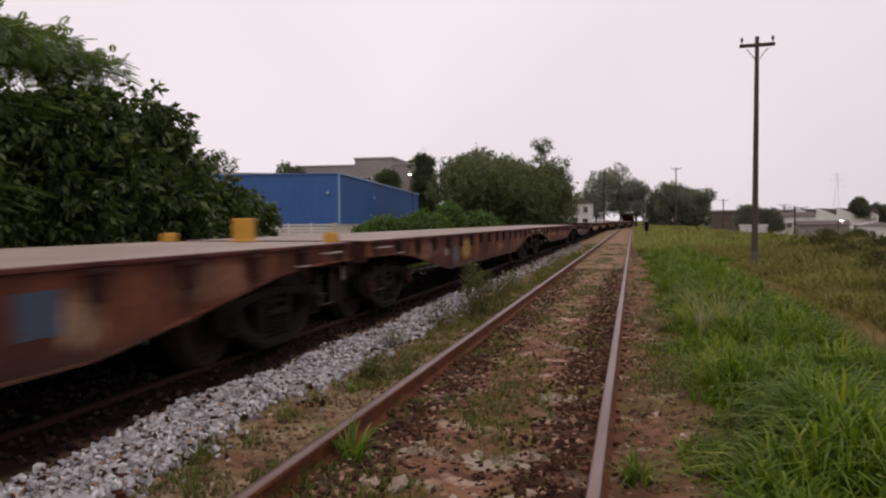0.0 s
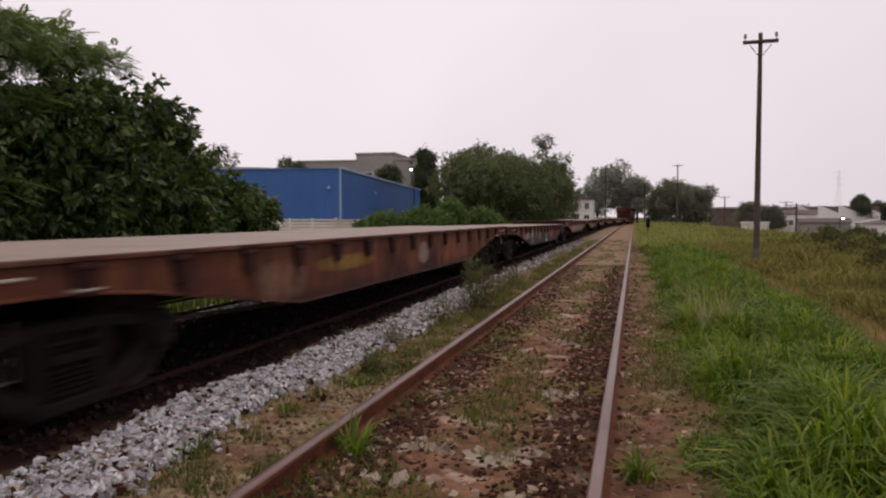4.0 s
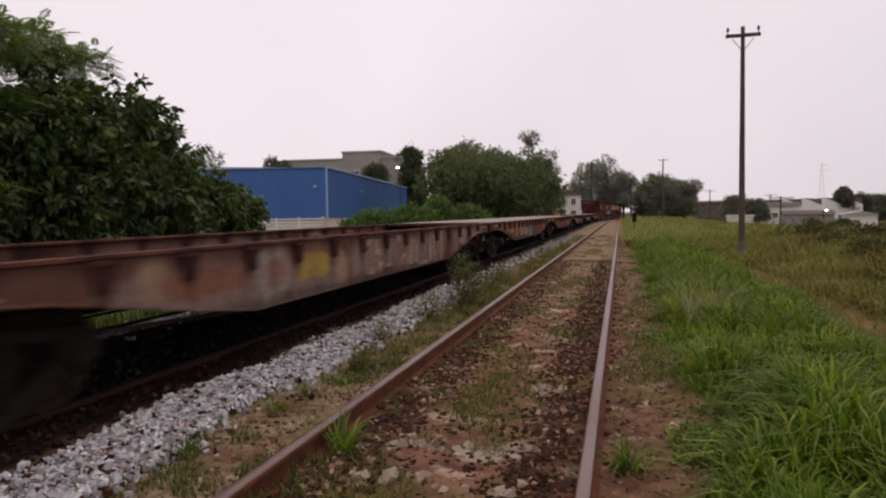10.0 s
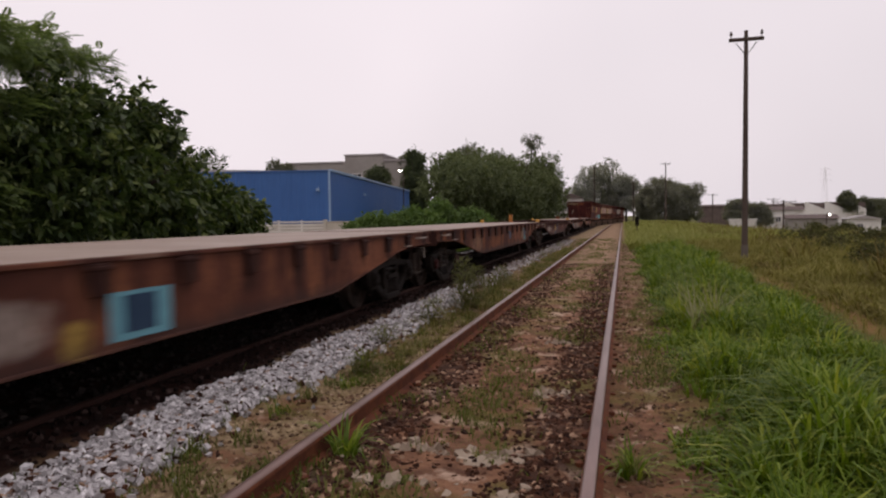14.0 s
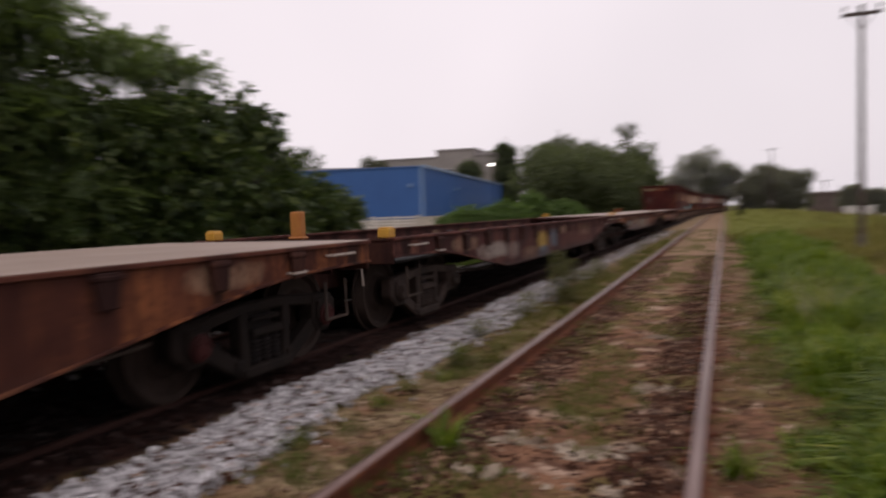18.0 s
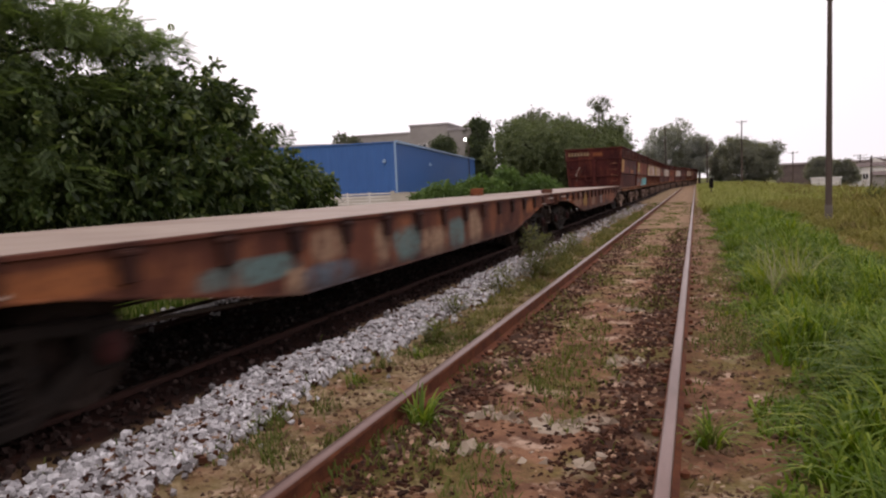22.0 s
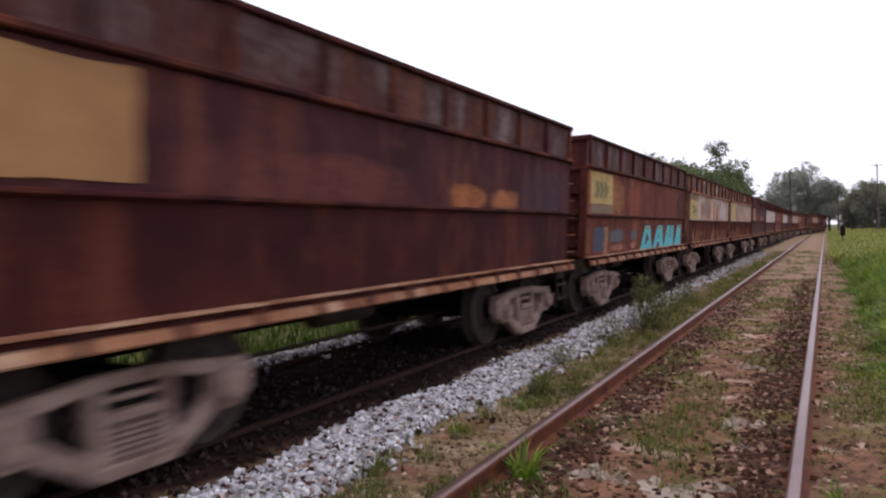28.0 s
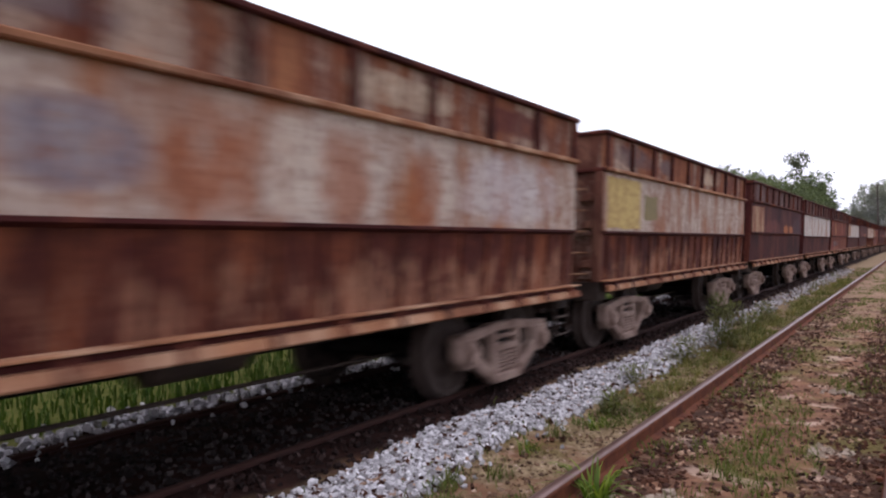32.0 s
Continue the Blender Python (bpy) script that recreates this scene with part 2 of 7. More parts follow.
M = dict(
    sill=rusty("rusted_sill", (0.085, 0.028, 0.020), (0.165, 0.062, 0.042), (0.27, 0.105, 0.050), runs=True),
    sill_red=rusty("red_oxide_sill", (0.075, 0.024, 0.020), (0.15, 0.052, 0.042), (0.24, 0.095, 0.068), runs=True),
    sill_pale=rusty("faded_paint_sill", (0.085, 0.028, 0.020), (0.17, 0.065, 0.045), (0.27, 0.11, 0.06), (0.36, 0.24, 0.18), 0.43, runs=True),
    pocket=rusty("stained_pocket", (0.022, 0.009, 0.008), (0.040, 0.015, 0.012), (0.075, 0.028, 0.018)),
    # dusty brown, lightened: some sky sheen is put into the colour
    deck=plain("dusty_deck", (0.36, 0.275, 0.225), (0.26, 0.185, 0.145), 0.9, 0.62),
    # underframes: shade below the wagons put into the near-black; signal case is black
    under=plain("near_black_steel", (0.009, 0.007, 0.007), (0.018, 0.013, 0.012), 3, 0.8),
    gear=plain("grimy_brake_gear", (0.042, 0.031, 0.026), (0.085, 0.060, 0.048), 4, 0.75),
    frame_grey=plain("dusty_grey_casting", (0.40, 0.290, 0.235), (0.15, 0.090, 0.070), 4.2, 0.85),
    # flats' bogie castings, darkened by the shade under the deck
    frame_dark=plain("shaded_casting", (0.009, 0.006, 0.005), (0.020, 0.013, 0.010), 4, 0.85),
    wheel=plain("rusted_wheel", (0.085, 0.062, 0.053), (0.045, 0.031, 0.026), 5, 0.7),
    bright=plain("bare_steel_bar", (0.45, 0.38, 0.33), (0.30, 0.23, 0.19), 7, 0.6),
    gon=rusty("gondola_rust", (0.030, 0.009, 0.009), (0.078, 0.020, 0.016), (0.19, 0.052, 0.024)),
    gon_dark=rusty("gondola_dark_rust", (0.030, 0.008, 0.008), (0.074, 0.017, 0.015), (0.13, 0.036, 0.022)),
    gon_cream=rusty("gondola_faded_cream", (0.17, 0.060, 0.034), (0.28, 0.105, 0.055), (0.36, 0.19, 0.115), (0.55, 0.44, 0.36), 0.535, soft=0.12),
    gon_white=rusty("gondola_faded_white", (0.18, 0.08, 0.05), (0.3, 0.15, 0.1), (0.4, 0.26, 0.2), (0.62, 0.56, 0.51), 0.56),
    gon_low=rusty("gondola_lower_rust", (0.030, 0.008, 0.008), (0.095, 0.024, 0.016), (0.23, 0.070, 0.030), None, 0.43, soft=0.06, dribble=(1.28, (0.33, 0.165, 0.100))),
    ledge=rusty("gondola_ledge", (0.15, 0.055, 0.030), (0.38, 0.180, 0.092), (0.52, 0.33, 0.21)),
    yellow=rusty("worn_yellow_paint", (0.26, 0.14, 0.06), (0.42, 0.27, 0.11), (0.47, 0.33, 0.17), (0.60, 0.44, 0.17), 0.58),
    yellow_new=plain("yellow_paint", (0.60, 0.32, 0.035), (0.50, 0.24, 0.03), 4, 0.55),
    orange_new=plain("orange_paint", (0.47, 0.20, 0.03), (0.38, 0.13, 0.03), 4, 0.6),
    g_slate=plain("slate_spray_paint", (0.090, 0.092, 0.105), (0.14, 0.13, 0.135), 1.5, 0.7),
    cyan=plain("cyan_spray_paint", (0.085, 0.46, 0.52), (0.14, 0.54, 0.58), 1.5, 0.6),
    dark_mark=plain("black_spray_paint", (0.06, 0.05, 0.055), (0.10, 0.085, 0.08), 3, 0.7),
    g_teal=rusty("teal_graffiti", (0.12, 0.05, 0.035), (0.17, 0.08, 0.06), (0.2, 0.1, 0.07), (0.13, 0.27, 0.28), 0.60),
    g_blue=rusty("blue_graffiti", (0.12, 0.05, 0.035), (0.16, 0.08, 0.07), (0.2, 0.1, 0.08), (0.070, 0.105, 0.155), 0.64),
    g_white=rusty("white_graffiti", (0.12, 0.05, 0.035), (0.19, 0.085, 0.06), (0.25, 0.13, 0.08), (0.44, 0.36, 0.31), 0.53),
    g_yellow=rusty("yellow_graffiti", (0.15, 0.06, 0.035), (0.2, 0.09, 0.05), (0.28, 0.14, 0.06), (0.50, 0.35, 0.08), 0.58),
    g_peach=rusty("peach_graffiti", (0.13, 0.045, 0.03), (0.2, 0.08, 0.05), (0.28, 0.12, 0.07), (0.50, 0.31, 0.19), 0.53),
    g_teal2=plain("pale_blue_frame_paint", (0.17, 0.40, 0.48), (0.13, 0.31, 0.38), 3, 0.7),
    g_deep=plain("deep_blue_paint", (0.020, 0.045, 0.090), (0.030, 0.060, 0.110), 3, 0.7),
    g_dust=plain("grey_green_weathered_paint", (0.38, 0.37, 0.33), (0.24, 0.20, 0.17), 1.6, 0.85, 0, 0.15, (1, 1, 0.3)),
    g_grey=plain("grey_primer_patch", (0.20, 0.17, 0.165), (0.155, 0.125, 0.12), 2.5, 0.85),
    g_ochre=plain("dull_ochre_paint", (0.25, 0.175, 0.085), (0.20, 0.16, 0.13), 1.5, 0.85, 0, 0.1, (1, 0.3, 1)),
    g_dim=plain("faded_grey_mark", (0.22, 0.18, 0.10), (0.28, 0.22, 0.10), 3, 0.85),
    g_stroke=rusty("worn_peach_stroke", (0.09, 0.035, 0.025), (0.16, 0.07, 0.05), (0.24, 0.11, 0.07), (0.46, 0.325, 0.235), 0.535, soft=0.16),
    g_rust=rusty("orange_rust_patch", (0.05, 0.014, 0.010), (0.11, 0.034, 0.022), (0.2, 0.07, 0.03), (0.27, 0.095, 0.04), 0.52, soft=0.2),
    red=plain("red_cap_paint", (0.055, 0.010, 0.009), (0.028, 0.008, 0.007), 6, 0.7),
    rail=plain("rusted_rail_web", (0.185, 0.062, 0.028), (0.085, 0.028, 0.016), 7, 0.85, 0, 0.3),
    # train's rails: dark rust, with the shadow beside the wagons put in
    rail_dark=plain("shaded_rail_web", (0.042, 0.016, 0.012), (0.024, 0.010, 0.008), 7, 0.85, 0, 0.3),
    rail_top_dark=plain("shaded_rail_head", (0.045, 0.019, 0.014), (0.028, 0.012, 0.009), 5, 0.9, 0.0, 0.1, (1, 0.15, 1)),
    rail_top=plain("worn_rail_head", (0.23, 0.145, 0.125), (0.12, 0.062, 0.046), 5, 0.36, 0.6, 0.1, (1, 0.15, 1)),
    sleeper=plain("buried_sleeper", (0.44, 0.36, 0.28), (0.23, 0.17, 0.125), 4, 0.95, 0, 0.5),
    stone_white=None, stone_dark=None, stone_brown=None,
    blue=None,
    blue_trim=plain("blue_edge_trim", (0.30, 0.42, 0.60), (0.24, 0.35, 0.53), 2, 0.5),
    cream=plain("cream_plaster", (0.60, 0.53, 0.46), (0.49, 0.43, 0.37), 0.8, 0.9),
    fence_white=plain("white_fence_paint", (0.80, 0.75, 0.71), (0.68, 0.61, 0.57), 1.5, 0.8),
    grey_wall=plain("grey_rendered_wall", (0.36, 0.33, 0.31), (0.28, 0.255, 0.24), 0.3, 0.9),
    grey_roof=plain("grey_sheet_roof", (0.42, 0.385, 0.38), (0.33, 0.30, 0.30), 0.4, 0.7),
    white_wall=plain("white_washed_wall", (0.82, 0.79, 0.77), (0.70, 0.66, 0.64), 0.4, 0.9),
    tile_roof=plain("weathered_tile_roof", (0.17, 0.13, 0.12), (0.11, 0.085, 0.08), 0.8, 0.9),
    dark_glass=plain("dark_window_pane", (0.03, 0.03, 0.035), (0.05, 0.05, 0.055), 1, 0.25),
    pole=plain("weathered_pole", (0.105, 0.078, 0.066), (0.065, 0.048, 0.042), 2, 0.9, 0, 0.3, (1, 1, 0.2)),
    pole_base=plain("pale_concrete", (0.17, 0.14, 0.12), (0.12, 0.10, 0.085), 2, 0.9),
    insulator=plain("brown_glazed_insulator", (0.05, 0.035, 0.03), (0.08, 0.05, 0.04), 4, 0.35),
    # mast steel paled towards the sky: haze put into the colour
    lattice=plain("hazed_lattice", (0.80, 0.76, 0.78), (0.74, 0.70, 0.72), 0.5, 0.6),
    bark=plain("rough_bark", (0.075, 0.055, 0.042), (0.045, 0.034, 0.028), 6, 0.95, 0, 0.5, (1, 1, 0.3)),
    leaf_broad=leafy("glossy_broad_leaf", (0.030, 0.049, 0.016), (0.078, 0.114, 0.032), (0.27, 0.31, 0.13), 0.36),
    leaf_fine=leafy("feathery_leaf", (0.118, 0.163, 0.072), (0.180, 0.238, 0.104), (0.27, 0.33, 0.155), 0.5, 0.3, 0.40),
    leaf_mid=leafy("hedge_leaf", (0.030, 0.062, 0.024), (0.050, 0.092, 0.030), (0.080, 0.125, 0.045), 0.6),
    leaf_bush=leafy("light_bush_leaf", (0.075, 0.130, 0.034), (0.11, 0.175, 0.045), (0.15, 0.21, 0.06), 0.6),
    # tree line lightened: some of the distance haze is in the colour
    leaf_line=leafy("trackside_tree_leaf", (0.088, 0.108, 0.052), (0.138, 0.165, 0.080), (0.215, 0.240, 0.13), 0.6),
    # far leaves in three greys: haze put into the colour
    leaf_far=leafy("hazed_far_leaf", (0.26, 0.262, 0.265), (0.285, 0.288, 0.288), (0.31, 0.312, 0.31), 0.9, 0.1, 0.4),
    leaf_far2=leafy("hazed_far_leaf2", (0.12, 0.125, 0.10), (0.145, 0.15, 0.12), (0.17, 0.175, 0.14), 0.9, 0.1, 0.4),
    leaf_far3=leafy("hazed_far_leaf3", (0.19, 0.19, 0.175), (0.215, 0.215, 0.195), (0.24, 0.24, 0.215), 0.9, 0.1, 0.4),
    leaf_hill=leafy("hillside_leaf", (0.065, 0.082, 0.05), (0.088, 0.108, 0.064), (0.11, 0.135, 0.08), 0.8, 0.1, 0.4),
    grass=leafy("fresh_grass_blade", (0.066, 0.118, 0.010), (0.150, 0.220, 0.018), (0.33, 0.38, 0.070), 0.5, 0.2, 0.4),
    grass_tip=leafy("arching_grass_blade", (0.20, 0.25, 0.024), (0.26, 0.31, 0.034), (0.38, 0.38, 0.08), 0.6, 0.15, 0.4),
    grass_dry=leafy("field_grass_blade", (0.165, 0.152, 0.046), (0.225, 0.203, 0.062), (0.36, 0.31, 0.14), 0.8, 0.08, 0.3),
    grass_brown=leafy("brown_field_grass_blade", (0.105, 0.078, 0.026), (0.150, 0.112, 0.040), (0.27, 0.20, 0.09), 0.8, 0.08, 0.3),
    # turf behind the train: its shade put into a darker green
    turf=leafy("shaded_turf_blade", (0.040, 0.075, 0.014), (0.075, 0.115, 0.022), (0.15, 0.18, 0.05), 0.7, 0.1, 0.3),
    strip=leafy("tan_green_grass_blade", (0.125, 0.120, 0.038), (0.185, 0.170, 0.056), (0.34, 0.29, 0.13), 0.7, 0.1, 0.3),
    field=leafy("yellow_green_grass_blade", (0.225, 0.240, 0.075), (0.28, 0.285, 0.092), (0.38, 0.36, 0.15), 0.7, 0.08, 0.3),
    weed=leafy("track_weed_blade", (0.085, 0.110, 0.026), (0.12, 0.14, 0.034), (0.22, 0.19, 0.08), 0.7, 0.1, 0.3),
    leaf_weed=leafy("bushy_weed_leaf", (0.105, 0.110, 0.040), (0.145, 0.150, 0.056), (0.25, 0.23, 0.11), 0.7, 0.15, 0.3),
    litter=leafy("dry_grass_litter", (0.13, 0.085, 0.045), (0.21, 0.145, 0.075), (0.34, 0.26, 0.16), 0.9, 0.05, 0.1),
    gear_dim=plain("dim_brown_casting", (0.022, 0.015, 0.012), (0.058, 0.038, 0.031), 4, 0.8),
    leaf_scrub=leafy("brownish_scrub_leaf", (0.066, 0.070, 0.030), (0.095, 0.096, 0.040), (0.14, 0.13, 0.06), 0.9),
    seed=leafy("pale_seed_head", (0.30, 0.27, 0.17), (0.36, 0.33, 0.22), (0.42, 0.38, 0.28), 0.9),
)


def stony(name, a, b, c):
    n = Net(name)
    r = n.island()
    co = n.coord("World")
    g = n.noise(co, 30, 3)
    col = n.mix(n.ramp(r, 0, 0.7), a, b)
    col = n.mix(n.ramp(r, 0.8, 1.0), col, c)
    col = n.mix(n.math('MULTIPLY', n.ramp(g, 0.4, 0.75), 0.4), col, tuple(v * 0.5 for v in a))
    return n.done(col, 0.9, 0, g, 0.3, 0.004, 0.15)


M["stone_white"] = stony("pale_ballast_stone", (0.17, 0.155, 0.155), (0.58, 0.55, 0.565), (0.86, 0.83, 0.85))
# stones under the train: stains, and its shade put into the near-black
M["stone_dark"] = stony("stained_shaded_stone", (0.012, 0.007, 0.006), (0.030, 0.016, 0.013), (0.085, 0.055, 0.048))
M["stone_gauge"] = stony("shaded_gauge_stone", (0.014, 0.010, 0.009), (0.036, 0.028, 0.026), (0.085, 0.068, 0.062))
M["stone_grit"] = stony("trodden_grit_stone", (0.055, 0.031, 0.020), (0.19, 0.112, 0.068), (0.56, 0.42, 0.31))
M["stone_brown"] = stony("rust_stained_stone", (0.024, 0.011, 0.008), (0.088, 0.037, 0.021), (0.52, 0.34, 0.23))


def corrugated(name, a, b):
    n = Net(name)
    co = n.coord()
    f = n.noise(co, 0.35, 4)
    g = n.noise(n.coord(stretch=(1, 1, 0.1)), 5, 3)
    c = n.mix(n.ramp(f, 0.3, 0.7), a, b)
    c = n.mix(n.math('MULTIPLY', n.ramp(g, 0.45, 0.7), 0.25), c, tuple(v * 0.7 for v in a))
    return n.done(c, 0.5)


M["blue"] = corrugated("blue_sheet_cladding", (0.034, 0.112, 0.335), (0.040, 0.128, 0.375))


def soil():
    """Ground: earth between the rails, stained ballast under the train with its shade put in, turf and a trodden path
    beside.
    """
    n = Net("earth_and_turf")
    co = n.coord("World")
    s = n.sep(co)
    x, y = s.outputs[0], s.outputs[1]
    wob = n.math('MULTIPLY', n.math('SUBTRACT', n.noise(co, 0.8, 4), 0.5), 0.9)
    xw = n.math('ADD', x, wob)
    big, mid, fine = n.noise(co, 0.7, 4), n.noise(co, 4.5, 5), n.noise(co, 38, 3)
    lane = n.math('ABSOLUTE', n.math('SUBTRACT', n.math('ADD', x, n.math('MULTIPLY', wob, 0.35)), -1.016), 0.0)
    earth = n.mix(n.ramp(mid, 0.35, 0.65), (0.250, 0.130, 0.076), (0.100, 0.049, 0.031))
    earth = n.mix(n.ramp(n.noise(co, 2.3, 6), 0.55, 0.63), earth, (0.43, 0.300, 0.222))
    # ballast dust and oil have darkened the ground beside both rails, between them
    grime = n.math('MULTIPLY', n.ramp(lane, 0.28, 0.48), n.ramp(lane, 0.86, 0.76))
    earth = n.mix(n.math('MULTIPLY', n.math('MULTIPLY', grime, n.ramp(n.noise(co, 3.2, 6, 0.7), 0.36, 0.52)), 0.85), earth, (0.034, 0.017, 0.012))
    moss = n.mix(n.ramp(fine, 0.35, 0.65), (0.085, 0.078, 0.020), (0.175, 0.142, 0.044))
    mossy = n.math('ADD', n.noise(co, 1.1, 6), n.math('MULTIPLY', n.math('ADD', n.ramp(lane, 0.95, 1.25), n.math('MULTIPLY', n.ramp(lane, 0.5, 0.3), n.ramp(n.noise(co, 0.35, 2), 0.42, 0.58))), 0.07))
    earth = n.mix(n.math('MULTIPLY', n.ramp(mossy, 0.52, 0.62), 0.7), earth, moss)
    dusty = n.mix(n.ramp(mid, 0.3, 0.7), (0.38, 0.255, 0.165), (0.26, 0.165, 0.102))
    earth = n.mix(n.math('MULTIPLY', n.ramp(n.math('ADD', y, n.math('MULTIPLY', wob, 9.0)), 11.0, 24.0), 0.75), earth, dusty)
    clods = n.ramp(n.noise(co, 22, 4, 0.7), 0.58, 0.70)
    earth = n.mix(n.math('MULTIPLY', clods, 0.65), earth, (0.040, 0.020, 0.014))
    turf = n.mix(n.ramp(mid, 0.35, 0.65), (0.070, 0.080, 0.016), (0.115, 0.110, 0.026))
    turf = n.mix(n.ramp(big, 0.5, 0.72), turf, (0.16, 0.15, 0.065))
    # train's bed: stained, with the shade under the wagons in the colour
    bed_dark = n.mix(n.ramp(mid, 0.35, 0.7), (0.012, 0.006, 0.005), (0.036, 0.015, 0.011))
    path = n.mix(n.ramp(mid, 0.3, 0.7), (0.30, 0.175, 0.080), (0.22, 0.125, 0.052))
    # greyer trodden grit between the tracks
    grit = n.mix(n.ramp(n.noise(co, 9.0, 5, 0.7), 0.38, 0.62), (0.145, 0.098, 0.052), (0.37, 0.275, 0.165))
    earth = n.mix(n.math('MULTIPLY', n.ramp(x, -1.98, -2.10), n.ramp(n.noise(co, 1.7, 5, 0.65), 0.60, 0.44)), earth, grit)
    c = n.mix(n.ramp(xw, 0.35, 0.75), earth, turf)
    px = n.math('ABSOLUTE', n.math('SUBTRACT', n.math('ADD', x, n.math('MULTIPLY', wob, 0.6)), n.math('ADD', n.math('MULTIPLY', y, -0.010), 2.70)), 0.0)
    c = n.mix(n.math('MULTIPLY', n.math('SUBTRACT', 1.0, n.ramp(px, 0.04, 0.19)), n.math('MULTIPLY', n.ramp(y, 19.0, 14.0), n.math('ADD', 0.72, n.math('MULTIPLY', n.ramp(mid, 0.4, 0.6), 0.28)))), c, path)
    c = n.mix(n.ramp(xw, -3.20, -3.45), c, bed_dark)
    c = n.mix(n.ramp(xw, -5.9, -6.4), c, turf)
    return n.done(c, 0.95, 0, n.math('ADD', fine, mid), 0.6, 0.02, 0.1)


M["ground"] = soil()


# ---- building blocks ----
class Form:
    """Vertices and faces of one mesh."""

    def __init__(self):
        self.v, self.f = [], []

    def add(self, verts, faces):
        o = len(self.v)
        self.v += [tuple(p) for p in verts]
        self.f += [tuple(i + o for i in q) for q in faces]
        return self

    def box(self, x0, x1, y0, y1, z0, z1):
        v = [(x, y, z) for x in (x0, x1) for y in (y0, y1) for z in (z0, z1)]
        return self.add(v, [(0, 1, 3, 2), (4, 6, 7, 5), (0, 4, 5, 1), (2, 3, 7, 6), (0, 2, 6, 4), (1, 5, 7, 3)])

    def prism(self, pts, axis, a, b):
        """Polygon pts (two numbers each) drawn out along axis from a to b."""
        n = len(pts)
        put = {"x": lambda p, k: (k, p[0], p[1]), "y": lambda p, k: (p[0], k, p[1]), "z": lambda p, k: (p[0], p[1], k)}[axis]
        v = [put(p, a) for p in pts] + [put(p, b) for p in pts]
        f = [(i, (i + 1) % n, n + (i + 1) % n, n + i) for i in range(n)]
        return self.add(v, f + [tuple(range(n))[::-1], tuple(range(n, 2 * n))])

    def turn(self, c, axis, prof, n=20, shut=True):
        """A turned shape: prof is (distance along the axis, radius) from c."""
        v, f = [], []
        for d, r in prof:
            for i in range(n):
                a = 2 * math.pi * i / n
                p, q = r * math.cos(a), r * math.sin(a)
                v.append({"x": (c[0] + d, c[1] + p, c[2] + q), "y": (c[0] + p, c[1] + d, c[2] + q), "z": (c[0] + p, c[1] + q, c[2] + d)}[axis])
        for k in range(len(prof) - 1):
            f += [(k * n + i, k * n + (i + 1) % n, (k + 1) * n + (i + 1) % n, (k + 1) * n + i) for i in range(n)]
        if shut:
            f += [tuple(range(n))[::-1], tuple(range((len(prof) - 1) * n, len(prof) * n))]
        return self.add(v, f)

    def tube(self, pts, r, n=6):
        """A round bar along pts; r is one radius or one for each point."""
        rs = r if isinstance(r, (list, tuple)) else [r] * len(pts)
        v, f = [], []
        for k, p in enumerate(pts):
            d = (Vector(pts[min(k + 1, len(pts) - 1)]) - Vector(pts[max(k - 1, 0)])).normalized()
            a = d.cross(Vector((0.31, 0.2, 0.93)) if abs(d.z) < 0.8 else Vector((1, 0.1, 0))).normalized()
            b = d.cross(a)
            v += [Vector(p) + (a * math.cos(2 * math.pi * i / n) + b * math.sin(2 * math.pi * i / n)) * rs[k] for i in range(n)]
        for k in range(len(pts) - 1):
            f += [(k * n + i, k * n + (i + 1) % n, (k + 1) * n + (i + 1) % n, (k + 1) * n + i) for i in range(n)]
        return self.add(v, f + [tuple(range(n))[::-1], tuple(range((len(pts) - 1) * n, len(pts) * n))])

    def mesh(self, name, material, bevel=0.0, smooth=False):
        me = bpy.data.meshes.new(name)
        me.from_pydata(self.v, [], self.f)
        bm = bmesh.new()
        bm.from_mesh(me)
        bmesh.ops.recalc_face_normals(bm, faces=bm.faces)
        if bevel:
            ed = [e for e in bm.edges if len(e.link_faces) == 2 and e.calc_face_angle(0) > 0.5]
            bmesh.ops.bevel(bm, geom=ed, offset=bevel, segments=1, affect='EDGES', clamp_overlap=True)
        bm.to_mesh(me)
        bm.free()
        me.materials.append(material)
        if smooth:
            me.shade_smooth()
            me.set_sharp_from_angle(angle=0.6)
        return me


def part(name, me, parent, label="", at=None):
    """One mesh object under a thing or a part."""
    ob = new(name, me)
    ob.parent = parent
    if at is not None:
        ob.matrix_basis = at if isinstance(at, Matrix) else Matrix.Translation(at)
    if label:
        ob["label"] = label
    return ob


def bulk(name, verts, faces, material, label, category="", kind="stuff"):
    """One large mesh from arrays."""
    me = bpy.data.meshes.new(name)
    me.from_pydata(verts, [], faces)
    me.materials.append(material)
    return tagged(new(name, me), label, category, "", kind)


# ---- the ground ----
RAIL_Z = 0.16
TRACK_X = -1.016        # centre of the empty track
TRAIN_X = -4.70         # centre of the train's track
rng = np.random.default_rng(7)


def bend(y):
    """Centre of the train's track: it runs into the empty track at the far points."""
    k = min(max((y - 82.0) / 78.0, 0.0), 1.0)
    return TRAIN_X + (TRACK_X - TRAIN_X) * k * k * (3 - 2 * k)


